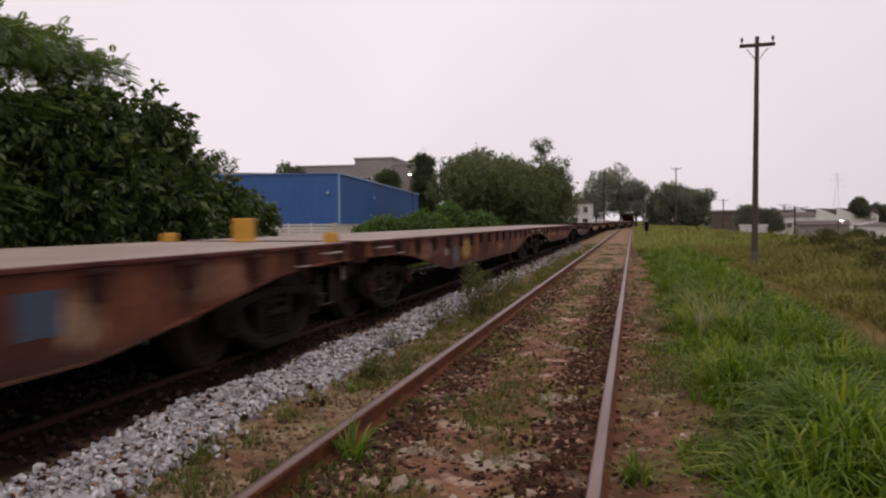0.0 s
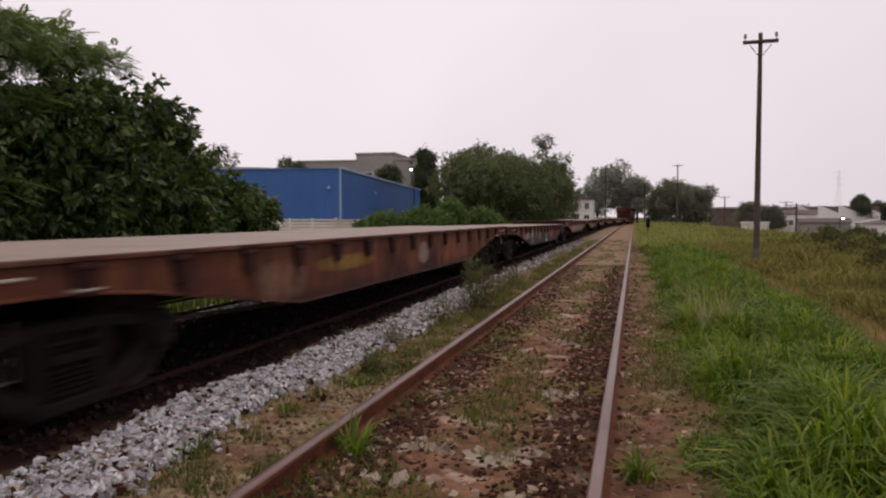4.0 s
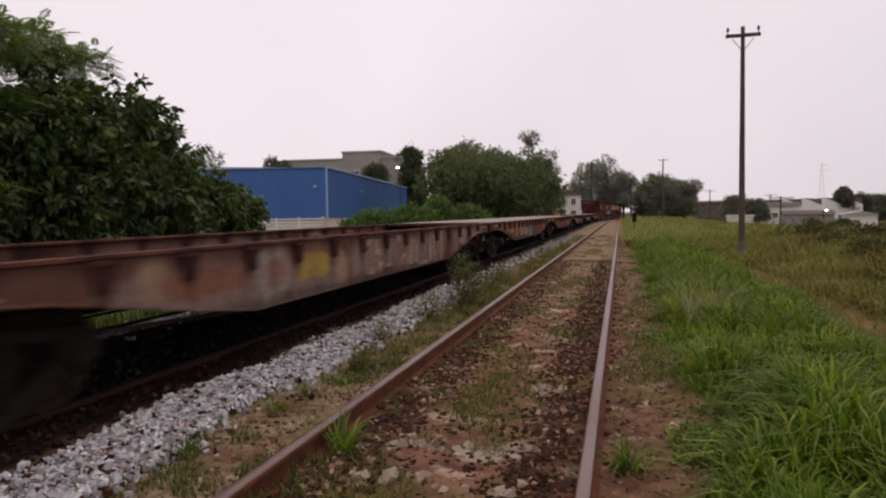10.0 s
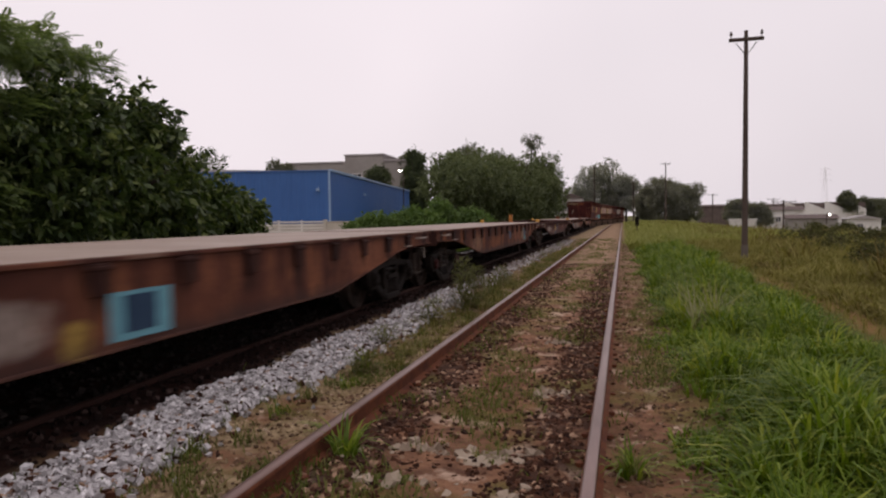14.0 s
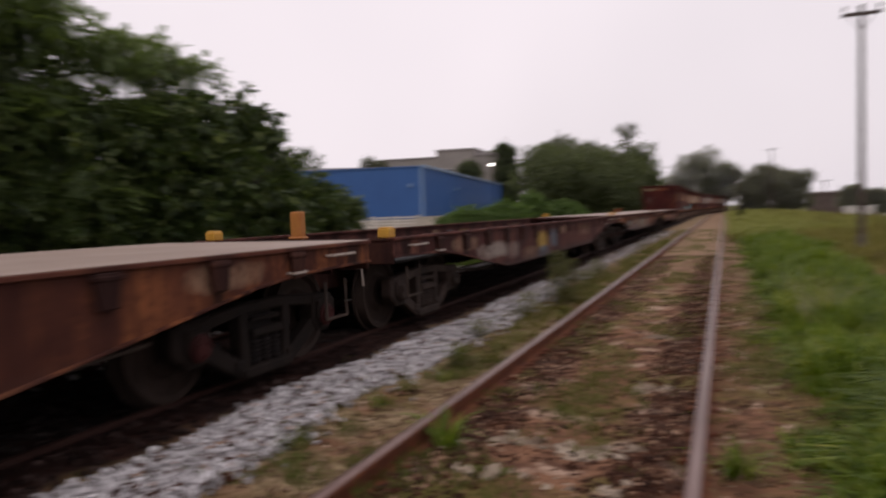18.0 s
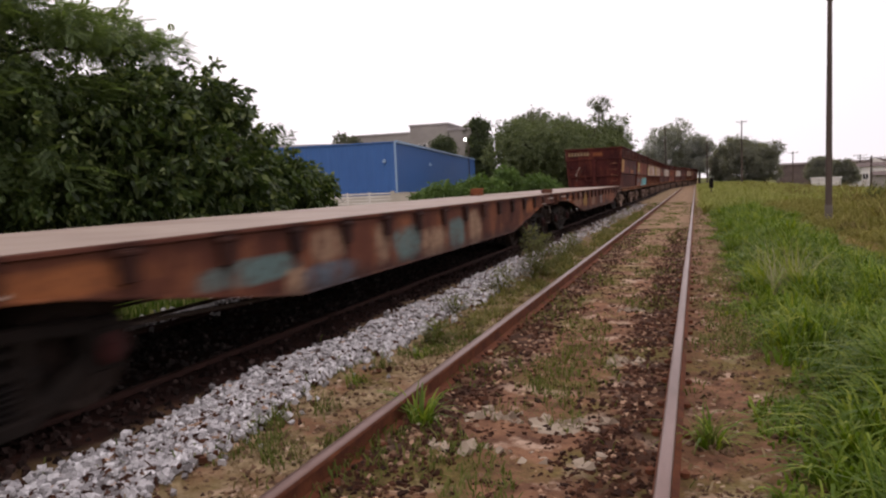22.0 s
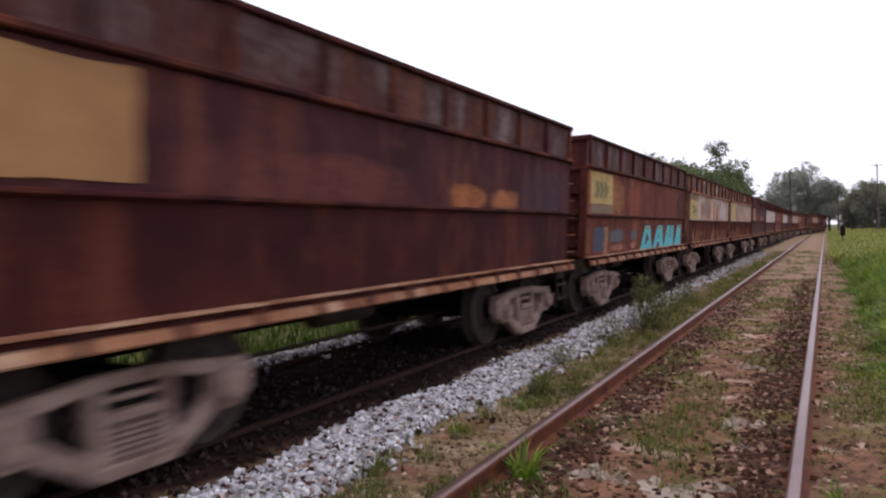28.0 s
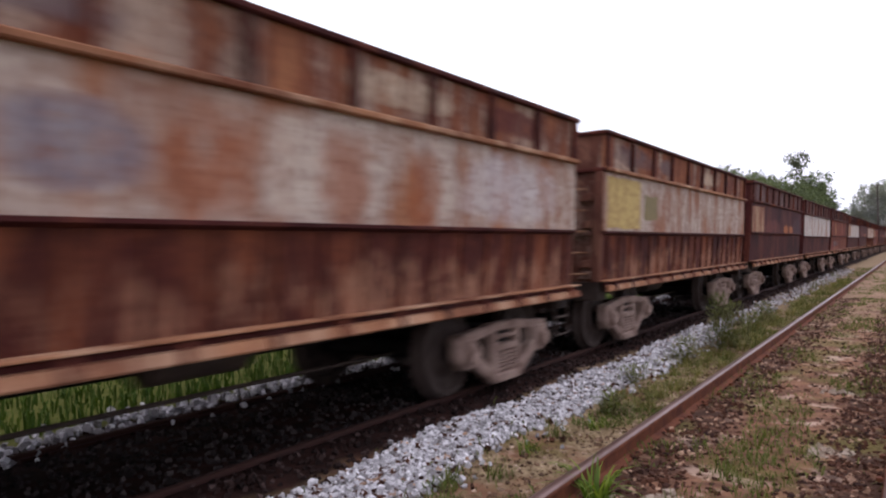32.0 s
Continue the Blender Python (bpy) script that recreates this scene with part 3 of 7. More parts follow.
def height(x, y):
    """Level of the ground."""
    z = 0.035 * noise.noise((x * 0.9, y * 0.9, 0)) + 0.02 * noise.noise((x * 3.1, y * 3.1, 4))
    bed = abs(x - bend(y))
    if bed < 2.1:       # the train's bed is filled with dirt almost to the rail heads
        z += (0.095 if bed < 1.15 else 0.095 - 0.045 * min((bed - 1.15) / 0.35, 1)) * min((2.1 - bed) / 0.3, 1)
    if x > 0.6:
        z += min((x - 0.6) * 0.12, 0.25) + min(x - 0.6, 1) * 0.06 * noise.noise((x * 0.22, y * 0.22, 9))
    if x > 6 and y > 28:        # the field falls away towards the houses
        a, b = min((x - 6) / 12, 1), min((y - 28) / 45, 1)
        z -= 1.60 * a * a * (3 - 2 * a) * b * b * (3 - 2 * b)
    if TRACK_X - 0.75 < x < TRACK_X + 0.75:
        z -= 0.01
    return z


def steps(a, b, first, grow):
    out, d = [a], first
    while out[-1] < b:
        out.append(out[-1] + d)
        d *= grow
    return out


def build_ground():
    xs = sorted(set([-v for v in steps(7.0, 1600, 0.5, 1.22)] + [round(-7.0 + 0.22 * i, 3) for i in range(55)] + steps(5.1, 1600, 0.5, 1.22)))
    ys = sorted(set([-v for v in steps(6.0, 1600, 0.6, 1.3)] + [round(-6.0 + 0.3 * i, 3) for i in range(100)] + steps(24.0, 2600, 0.35, 1.055)))
    v = [(x, y, height(x, y)) for y in ys for x in xs]
    w = len(xs)
    f = [(j * w + i, j * w + i + 1, (j + 1) * w + i + 1, (j + 1) * w + i) for j in range(len(ys) - 1) for i in range(w - 1)]
    g = bulk("ground", v, f, M["ground"], "trodden reddish earth and rough turf beside the railway", "ground", "structure")
    g.data.shade_smooth()


build_ground()

# ---- rails and sleepers ----
HEAD = [(-0.036, -0.012), (-0.031, -0.004), (-0.017, 0.0), (0.017, 0.0), (0.031, -0.004), (0.036, -0.012), (0.036, -0.036), (0.010, -0.050), (0.009, -0.13), (0.062, -0.148), (0.062, -0.16),
        (-0.062, -0.16), (-0.062, -0.148), (-0.009, -0.13), (-0.010, -0.050), (-0.036, -0.036)]


def rail_mesh(name, line, web, head):
    """A rail along line of (x, y): web and foot rusted, the running surface worn."""
    n = len(HEAD)
    v = [(x + p[0], y, RAIL_Z + p[1]) for x, y in line for p in HEAD]
    f = [(k * n + i, k * n + (i + 1) % n, (k + 1) * n + (i + 1) % n, (k + 1) * n + i) for k in range(len(line) - 1) for i in range(n)]
    me = bpy.data.meshes.new(name)
    me.from_pydata(v, [], f)
    me.materials.append(M[web])
    me.materials.append(M[head])
    for k in range(len(line) - 1):
        for i in range(5):
            me.polygons[k * n + i].material_index = 1
    me.shade_smooth()
    me.set_sharp_from_angle(angle=0.9)
    return me


def build_tracks():
    ys = [-30 + 5 * i for i in range(96)]
    for name, side in (("empty_track", 0), ("train_track", 1)):
        root = tagged(new(name), ("rusty unused track half buried in earth and weeds", "dark running track on pale crushed stone")[side], "railway track", "", "structure")
        for s in (-0.835, 0.835):
            line = [((bend(y) if side else TRACK_X) + s, y) for y in ys if side == 0 or y < 170]
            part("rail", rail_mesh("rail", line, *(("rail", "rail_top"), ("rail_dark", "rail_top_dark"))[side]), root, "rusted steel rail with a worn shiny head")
        # sleepers under the train near-black: the shade there is in the colour
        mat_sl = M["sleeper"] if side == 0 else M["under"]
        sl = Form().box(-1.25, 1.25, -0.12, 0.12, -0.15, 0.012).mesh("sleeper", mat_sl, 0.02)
        for i in range(90):
            y = -4.32 + 0.565 * i
            if side == 0:
                x, z = TRACK_X, {14: -0.034, 15: -0.024}.get(i, -0.052) + rng.normal(0, 0.008)
            else:
                x, z = bend(y), -0.01
            part("sleeper", sl, root, "", pose(x + rng.normal(0, 0.02), y + rng.normal(0, 0.04), z, 0, rng.normal(0, 0.5), rng.normal(0, 1.2)))
        clip = Form().box(-0.012, 0.012, -0.03, 0.03, 0, 0.025).box(-0.022, 0.022, -0.012, 0.012, 0, 0.02).mesh("rail_clip", M[("rail", "rail_dark")[side]])
        for i in range(30):
            y = -4.32 + 0.565 * i
            for s in (-0.835 - 0.085, -0.835 + 0.085, 0.835 - 0.085, 0.835 + 0.085):
                part("rail_clip", clip, root, "", ((bend(y) if side else TRACK_X) + s, y, 0.0))


build_tracks()


def stones(name, n, size, place, material, label):
    """Many small broken stones as one heap: place(k) gives x, y for stone k."""
    base = np.array([(-1, -1, -1), (1, -1, -1), (1, 1, -1), (-1, 1, -1), (-.7, -.7, 1), (.8, -.6, 1), (.7, .8, 1), (-.6, .7, 1)], float) * 0.5
    fc = np.array([(0, 3, 2, 1), (4, 5, 6, 7), (0, 1, 5, 4), (1, 2, 6, 5), (2, 3, 7, 6), (3, 0, 4, 7)])
    V, F = [], []
    for k in range(n):
        x, y, lift = place(k)
        s = size * rng.uniform(0.55, 1.35) * np.array([1, rng.uniform(0.7, 1.4), rng.uniform(0.55, 0.95)])
        e = Euler(rng.uniform(-3, 3, 3)).to_matrix()
        p = ((base + rng.uniform(-0.16, 0.16, (8, 3))) * s) @ np.array(e).T + (x, y, height(x, y) + lift + size * 0.18)
        V.append(p)
        F.append(fc + 8 * k)
    bulk(name, np.concatenate(V).tolist(), np.concatenate(F).tolist(), material, label, "stones")


def near_y(lo, hi):
    """More of them near the camera."""
    return lo + (hi - lo) * rng.random() ** 2.1


def shoulder(k):
    y = near_y(1.0, 42) if rng.random() < 0.17 else 1.0 + 12.0 * rng.random() ** 1.2
    w = rng.uniform(-0.27, 0.27) + rng.normal(0, 0.035) + 0.05 * math.sin(y * 0.9) + 0.04 * math.sin(y * 2.3)
    if rng.random() < 0.015:
        w = abs(rng.normal(0.28, 0.12))
    return bend(y) + 1.68 + w, y, rng.random() * 0.022


def far_shoulder(k):
    y = near_y(-2.0, 60)
    return bend(y) - 1.25 + rng.normal(0, 0.2), y, rng.random() * 0.05


def rail_sides(k):
    y = near_y(-1.0, 45)
    return bend(y) + (rng.uniform(0.80, 1.58) if rng.random() < 0.7 else rng.uniform(-1.25, -0.80)), y, 0.0


def gauge(k):
    y = near_y(-1.0, 45)
    return bend(y) + rng.uniform(-0.74, 0.74), y, 0.0


def between(k):
    y = near_y(1.2, 22)
    q = rng.random()
    if q < 0.62:
        return TRACK_X + (1 if rng.random() < 0.62 else -1) * min(abs(rng.normal(0.54, 0.15)), 0.78), y, -0.010
    return TRACK_X + rng.uniform(-0.78, 0.78) * (1 if q < 0.85 else 1.4), y, -0.014


def verge(k):
    y = near_y(1.2, 45)
    return (rng.uniform(-2.9, -1.95) if rng.random() < 0.5 else rng.uniform(-0.05, 0.75)), y, -0.010


stones("pale_ballast", 18000, 0.037, shoulder, M["stone_white"], "pale grey crushed stone along the train's track")
stones("far_ballast", 4500, 0.05, far_shoulder, M["stone_white"], "pale grey crushed stone on the far side of the track")
stones("dusty_ballast", 7000, 0.036, gauge, M["stone_gauge"], "near-black stones between the train's rails")
stones("oily_ballast", 6000, 0.034, rail_sides, M["stone_dark"], "near-black stained stones beside the train's rails")
# dark stones, some standing in for shaded gaps between the pale ones
stones("grimy_ballast", 4200, 0.036, shoulder, M["stone_brown"], "dark brown stones among the pale crushed stone")
stones("stained_ballast", 14000, 0.031, between, M["stone_brown"], "dark rust-stained stones between the unused rails")
stones("loose_stones", 13000, 0.026, verge, M["stone_grit"], "small loose stones in the trodden earth")


def rear_shoulder(k):
    y = rng.uniform(-9.0, 1.0)
    return bend(y) + 1.68 + rng.uniform(-0.27, 0.27) + rng.normal(0, 0.05), y, rng.random() * 0.022


def rear_bed(k):
    return TRACK_X + rng.uniform(-0.78, 0.78), rng.uniform(-9.0, 1.2), -0.012


stones("ballast_behind", 4200, 0.046, rear_shoulder, M["stone_white"], "pale grey crushed stone along the train's track")
stones("stained_stones_behind", 2600, 0.040, rear_bed, M["stone_brown"], "dark rust-stained stones between the unused rails")


def rubble(k):
    y0, x0, x1 = ((4.25, -1.45, -0.50), (5.85, -0.75, -0.45), (3.66, -1.6, -0.5), (8.17, -0.9, -0.6))[0 if k < 60 else 1 + k % 3]
    return rng.uniform(x0, x1), y0 + rng.normal(0, 0.05), -0.022


stones("concrete_rubble", 130, 0.060, rubble, M["sleeper"], "pale broken concrete in the earth between the rails")


# ---- grass ----
SHORT = ((0.0, 0.9, 0.0), (0.22, 1.0, 0.55), (0.62, 0.75, 0.88))
LONG = ((0.0, 0.8, 0.0), (0.10, 1.0, 0.45), (0.32, 0.95, 0.80), (0.62, 0.75, 0.95), (0.92, 0.45, 0.90))


def blades(name, n, place, tall, wide, material, label, lean=0.45, shape=SHORT):
    """Grass as arching blades: place(k) gives x, y and a factor of height."""
    V, F = [], []
    for k in range(n):
        x, y, q = place(k)
        h = tall * q * rng.uniform(0.5, 1.25)
        a, b = rng.uniform(0, 2 * math.pi), rng.uniform(0.2, 1.3) * lean * h
        c, s = math.cos(a), math.sin(a)
        w = wide * rng.uniform(0.7, 1.3)
        z = height(x, y) - 0.02
        px, py = -s * w, c * w
        for r, g, u in shape:
            V += [(x + c * b * r - px * g, y + s * b * r - py * g, z + h * u), (x + c * b * r + px * g, y + s * b * r + py * g, z + h * u)]
        V.append((x + c * b * 1.15, y + s * b * 1.15, z + h * (0.98 - 0.35 * min(b / h, 1.2))))
        c = len(shape)
        o = (2 * c + 1) * k
        F += [(o + 2 * i, o + 2 * i + 1, o + 2 * i + 3, o + 2 * i + 2) for i in range(c - 1)] + [(o + 2 * c - 2, o + 2 * c - 1, o + 2 * c)]
    bulk(name, V, F, material, label, "grass")


def trail(y):
    """Middle of the trodden path over the bank."""
    return 2.70 - 0.010 * y


def bank(k):
    y = 1.5 + 34 * rng.random() ** 1.8
    right = max(trail(y) - 0.2, 1.0) if y < 28 else 2.2
    x = 0.40 + 0.14 * math.sin(y * 1.3) + 0.06 * math.sin(y * 3.7) + (right - 0.40) * rng.random() ** 0.8
    e = min(max((x - 0.24) / 0.55, 0.30), 1.0)
    r = 1.0 if y > 20 else min(max((right - x) / 0.5, 0.45), 1.0)
    return x, y, e * r * max(0.30, 0.82 + 1.15 * noise.noise((x * 2.0, y * 1.3, 2)))


def field(k):
    y = 4 + 90 * rng.random() ** 1.5
    x0 = trail(y) + 0.24 if y < 28 else 2.0
    x = x0 + 34 * rng.random() ** 1.7 * (0.25 + y / 60)
    return x, y, min(0.45 + (x - x0) * 0.35, 1.0) * (0.85 + 0.8 * noise.noise((x * 0.35, y * 0.3, 5)))


def near_field(k):
    y = 4 + 24 * rng.random()
    x = trail(y) + 0.16 + 6 * rng.random() ** 1.4
    return x, y, min(0.4 + (x - trail(y)) * 0.5, 1.0) * (0.85 + 0.8 * noise.noise((x * 0.6, y * 0.5, 8)))


def far_bank(k):
    y = 30 + 100 * rng.random() ** 1.4
    return 0.25 + 9 * rng.random() ** 1.7, y, 0.9 + 0.4 * noise.noise((y * 0.2, 1, 5))


def back_turf(k):
    y = -4 + 50 * rng.random() ** 1.6
    return bend(y) - 1.75 - 4.5 * rng.random() ** 1.3, y, 0.8


def weeds(k):
    y = 1.2 + 45 * rng.random() ** 1.7
    x = rng.choice([rng.normal(-2.35, 0.28), rng.normal(-2.0, 0.08), rng.normal(TRACK_X, 0.38), rng.normal(0.28, 0.2)], p=[0.34, 0.10, 0.36, 0.20])
    for k in range(8):          # they grow in patches
        if noise.noise((x * 1.5, y * 1.0, 3)) > 0.08:
            break
        x, y = x + rng.normal(0, 0.12), 1.2 + 45 * rng.random() ** 1.7
    return x, y, 0.5 + 0.9 * rng.random()


def clumps(name, n, per, place, tall, wide, spread, material, label):
    """Grass in clumps: the blades of each rise from one foot and arch outwards."""
    P = np.array([place(k) for k in range(n)])
    Z = np.array([height(x, y) for x, y in P[:, :2]]) - 0.02
    P, Z = np.repeat(P, per, 0), np.repeat(Z, per)
    m = len(P)
    a, r = rng.uniform(0, 2 * math.pi, m), spread * rng.random(m) ** 0.5
    h = tall * P[:, 2] * rng.uniform(0.5, 1.2, m)
    b = h * rng.uniform(0.3, 1.5, m)
    c, d = np.cos(a), np.sin(a)
    turn = a + rng.normal(0, 0.7, m)
    x0, y0 = P[:, 0] + r * np.cos(turn), P[:, 1] + r * np.sin(turn)
    wd = wide * rng.uniform(0.6, 1.3, m)
    rows = []
    for u in (0.0, 0.3, 0.6, 0.85, 1.0):
        q = wd * (1 - 0.93 * u ** 2.4)
        x, y, z = x0 + c * b * u ** 1.6, y0 + d * b * u ** 1.6, Z + h * (u * (1.25 - 0.25 * u) - 0.50 * u ** 3 * np.minimum(b / h, 1.3))
        rows += [np.stack([x - d * q, y + c * q, z], 1), np.stack([x + d * q, y - c * q, z], 1)]
    V = np.stack(rows, 1).reshape(-1, 3)
    one = np.array([(2 * i, 2 * i + 1, 2 * i + 3, 2 * i + 2) for i in range(4)])
    F = (one[None] + 10 * np.arange(m)[:, None, None]).reshape(-1, 4)
    bulk(name, V.tolist(), F.tolist(), material, label, "grass")


blades("bank_grass", 22000, bank, 0.24, 0.0070, M["grass"], "lush bright green grass on the bank", 0.8, LONG)
clumps("bank_clumps", 2100, 18, bank, 0.36, 0.0115, 0.10, M["grass"], "lush green grass clumps on the bank")
clumps("pale_bank_clumps", 420, 11, bank, 0.43, 0.0095, 0.08, M["grass_tip"], "pale green arching grass clumps on the bank")


def rear_bank(k):
    y = rng.uniform(-10.0, 1.6)
    right = max(trail(y) - 0.15, 1.0)
    x = 0.42 + 0.14 * math.sin(y * 1.3) + (right - 0.42) * rng.random() ** 0.8
    return x, y, min(max((x - 0.30) / 0.75, 0.22), 1.0)


def rear_field(k):
    y = rng.uniform(-10.0, 5.0)
    return trail(y) + 0.18 + 7 * rng.random(), y, 0.8 + 0.6 * noise.noise((y * 0.4, k * 0.001, 3))


blades("bank_grass_behind", 9000, rear_bank, 0.48, 0.009, M["grass"], "lush bright green grass on the bank", 0.8)
blades("field_grass_behind", 9000, rear_field, 0.40, 0.011, M["grass_dry"], "olive field grass", 1.0)
blades("near_field_grass", 26000, near_field, 0.40, 0.006, M["grass_dry"], "olive grass beside the trodden path", 1.1)
blades("field_grass", 46000, field, 0.36, 0.012, M["grass_dry"], "olive and straw-coloured field grass", 1.1)
blades("trackside_grass", 26000, far_bank, 0.48, 0.016, M["field"], "tall green grass along the track", 1.0)
blades("turf_behind_train", 16000, back_turf, 0.26, 0.010, M["turf"], "green turf behind the train's track")
def litter(k):
    y = 1.2 + 40 * rng.random() ** 1.8
    return (rng.uniform(-0.10, 0.75) if rng.random() < 0.55 else rng.uniform(-2.9, -1.95)), y, 1.0


def overgrowth(k):
    y = 3 + 26 * rng.random() ** 1.4
    return trail(y) + rng.normal(0, 0.16), y, 0.5 + 0.8 * rng.random()


def scrubby(k):
    """Taller patches in the field, thick in some places and missing in others."""
    x, y, q = field(k)
    for i in range(6):
        if noise.noise((x * 0.45, y * 0.28, 11)) > 0.05:
            break
        x, y, q = field(k)
    return x, y, (0.6 + 0.8 * rng.random()) * (0.35 if x < trail(y) + 1.3 else 1.0)


clumps("field_clumps", 1700, 16, scrubby, 0.60, 0.013, 0.24, M["grass_dry"], "tall olive grass clumps in the field")
clumps("brown_field_clumps", 900, 16, scrubby, 0.70, 0.013, 0.24, M["grass_brown"], "tall brownish dry grass clumps in the field")
blades("path_grass", 3200, overgrowth, 0.13, 0.005, M["grass_dry"], "sparse trodden grass on the path", 1.2)
blades("dry_litter", 9000, litter, 0.045, 0.006, M["litter"], "dry straw and dead stalks in the earth", 2.2)
blades("track_weeds", 26000, weeds, 0.075, 0.0045, M["weed"], "low weeds in the earth of the tracks", 0.9)


def rear_weeds(k):
    while True:
        x, y = rng.uniform(-2.7, 0.4), rng.uniform(-10.0, 1.7)
        if min(abs(x - TRACK_X - 0.8), abs(x - TRACK_X + 0.8)) > 0.08 and noise.noise((x * 1.3, y * 0.8, 5)) > -0.1:
            return x, y, 1.0


blades("track_weeds_behind", 9000, rear_weeds, 0.075, 0.0055, M["weed"], "low weeds in the earth of the tracks", 0.9)


def tuft(x, y, n, tall, wide, spread, label, material="grass", arch=1.0):
    """One clump of grass that stands by itself."""
    V, F = [], []
    for k in range(n):
        a = rng.uniform(0, 2 * math.pi)
        h, b = tall * rng.uniform(0.5, 1.1), tall * arch * rng.uniform(0.2, 1.0)
        r = spread * rng.random() ** 0.5
        x0, y0 = r * math.cos(a * 1.7), r * math.sin(a * 1.7)
        c, s = math.cos(a), math.sin(a)
        for i in range(5):
            u = i / 4
            q = wide * (1 - u * 0.92)
            cx, cy, cz = x0 + c * b * u ** 1.7, y0 + s * b * u ** 1.7, h * (u - 0.32 * u ** 3 * b / tall)
            V += [(cx - s * q, cy + c * q, cz), (cx + s * q, cy - c * q, cz)]
        o = 10 * k
        F += [(o + 2 * i, o + 2 * i + 1, o + 2 * i + 3, o + 2 * i + 2) for i in range(4)]
    me = bpy.data.meshes.new("grass_tuft")
    me.from_pydata(V, [], F)
    me.materials.append(M[material])
    ob = tagged(new("grass_tuft", me), label, "grass tuft", "", "stuff")
    ob.location = (x, y, height(x, y) - 0.01)
    return ob




def strip(k):
    y = 6.5 + 24 * rng.random() ** 1.3
    return -2.32 + rng.normal(0, 0.17), y, 0.5 + 0.9 * rng.random() * min((y - 5.5) / 4, 1.0)


clumps("strip_grass", 420, 14, strip, 0.17, 0.006, 0.10, M["strip"], "low tan-green grass along the ballast's foot")
clumps("rail_tuft", 1, 44, lambda k: (-1.70, 4.03, 1.0), 0.32, 0.0085, 0.07, M["grass"], "arching green grass tuft growing against the rail")
clumps("rail_weed", 1, 34, lambda k: (0.03, 4.02, 1.0), 0.24, 0.0080, 0.06, M["grass"], "small leafy green weed beside the rail")
tuft(0.02, 4.0, 26, 0.30, 0.0045, 0.05, "small green weed beside the rail", "weed")
tuft(0.05, 4.05, 20, 0.20, 0.0045, 0.09, "small green weed beside the rail")
for i in range(9):
    tuft(-2.55 + rng.normal(0, 0.16), 3.2 + 0.5 * i + rng.normal(0, 0.15), 34, 0.17 * rng.uniform(0.7, 1.4), 0.005, 0.11, "low green weed tuft between the tracks", "grass" if i % 2 else "weed")
for i in range(10):
    tuft(-1.05 + rng.normal(0, 0.22), 3.9 + 0.75 * i + rng.normal(0, 0.3), 40, 0.09 * rng.uniform(0.7, 1.3), 0.0045, 0.20, "short weeds between the unused rails", "weed")
tuft(-2.62, 3.9, 40, 0.16, 0.006, 0.12, "low green weed tuft between the tracks", "weed")
tuft(-2.3, 3.35, 46, 0.15, 0.006, 0.15, "low green weed tuft between the tracks", "weed")
tuft(-1.15, 4.35, 60, 0.10, 0.005, 0.22, "short weeds between the unused rails", "weed")
tuft(-0.95, 5.6, 60, 0.09, 0.005, 0.3, "short weeds between the unused rails", "weed")
tuft(-2.62, 9.9, 5, 0.62, 0.006, 0.05, "pale seeding stalks beside the weed clump", "seed")


def leafy_weed(x, y, h, spread, n, label):
    """A bushy weed: thin stems with many narrow leaves."""
    V, F = [], []
    for k in range(n):
        a, q = rng.uniform(0, 2 * math.pi), rng.random() ** 0.6
        z = h * rng.uniform(0.12, 1.0)
        r = spread * q * (1.1 - 0.6 * z / h)
        p = Vector((r * math.cos(a), r * math.sin(a), z))
        d = Vector((math.cos(a) + rng.normal(0, 0.6), math.sin(a) + rng.normal(0, 0.6), rng.uniform(-0.2, 0.9))).normalized()
        s = d.cross(Vector((0, 0, 1))).normalized()
        L, w = rng.uniform(0.05, 0.12), rng.uniform(0.006, 0.013)
        V += [p, p + d * L * 0.5 + s * w, p + d * L, p + d * L * 0.5 - s * w]
        F.append((4 * k, 4 * k + 1, 4 * k + 2, 4 * k + 3))
    for k in range(14):
        a = k * 0.9
        o = len(V)
        t = Vector((spread * 0.7 * math.cos(a), spread * 0.7 * math.sin(a), h * rng.uniform(0.7, 1.0)))
        s = Vector((-math.sin(a), math.cos(a), 0)) * 0.004
        V += [-s, s, t + s * 0.4, t - s * 0.4]
        F.append((o, o + 1, o + 2, o + 3))
    me = bpy.data.meshes.new("weed")
    me.from_pydata([tuple(v) for v in V], [], F)
    me.materials.append(M["leaf_weed"])
    tagged(new("weed", me), label, "weed", "", "stuff").location = (x, y, height(x, y) - 0.02)


for x, y, h, w in ((-2.42, 10.5, 0.84, 0.24), (-2.30, 10.9, 0.70, 0.22), (-2.55, 11.3, 0.60, 0.25), (-2.35, 12.4, 0.42, 0.2), (-2.6, 9.4, 0.35, 0.22), (-2.5, 14.5, 0.45, 0.25), (-2.7, 7.6, 0.22, 0.2), (-2.45, 6.3, 0.2, 0.2)):
    leafy_weed(x, y, h, w, int(900 * h), "bushy grey-green weed between the tracks")
for i in range(14):
    tuft(-2.45 + rng.normal(0, 0.2), 11.5 + i * 1.9 + rng.normal(0, 0.5), 34, 0.34 * rng.uniform(0.6, 1.2), 0.006, 0.2, "knee-high weeds between the tracks", "weed")
for i in range(34):
    tuft(rng.uniform(0.6, 2.1), 3 + 22 * rng.random(), 60, 0.50 * rng.uniform(0.7, 1.25), 0.0060, 0.14, "tall arching green grass on the bank")
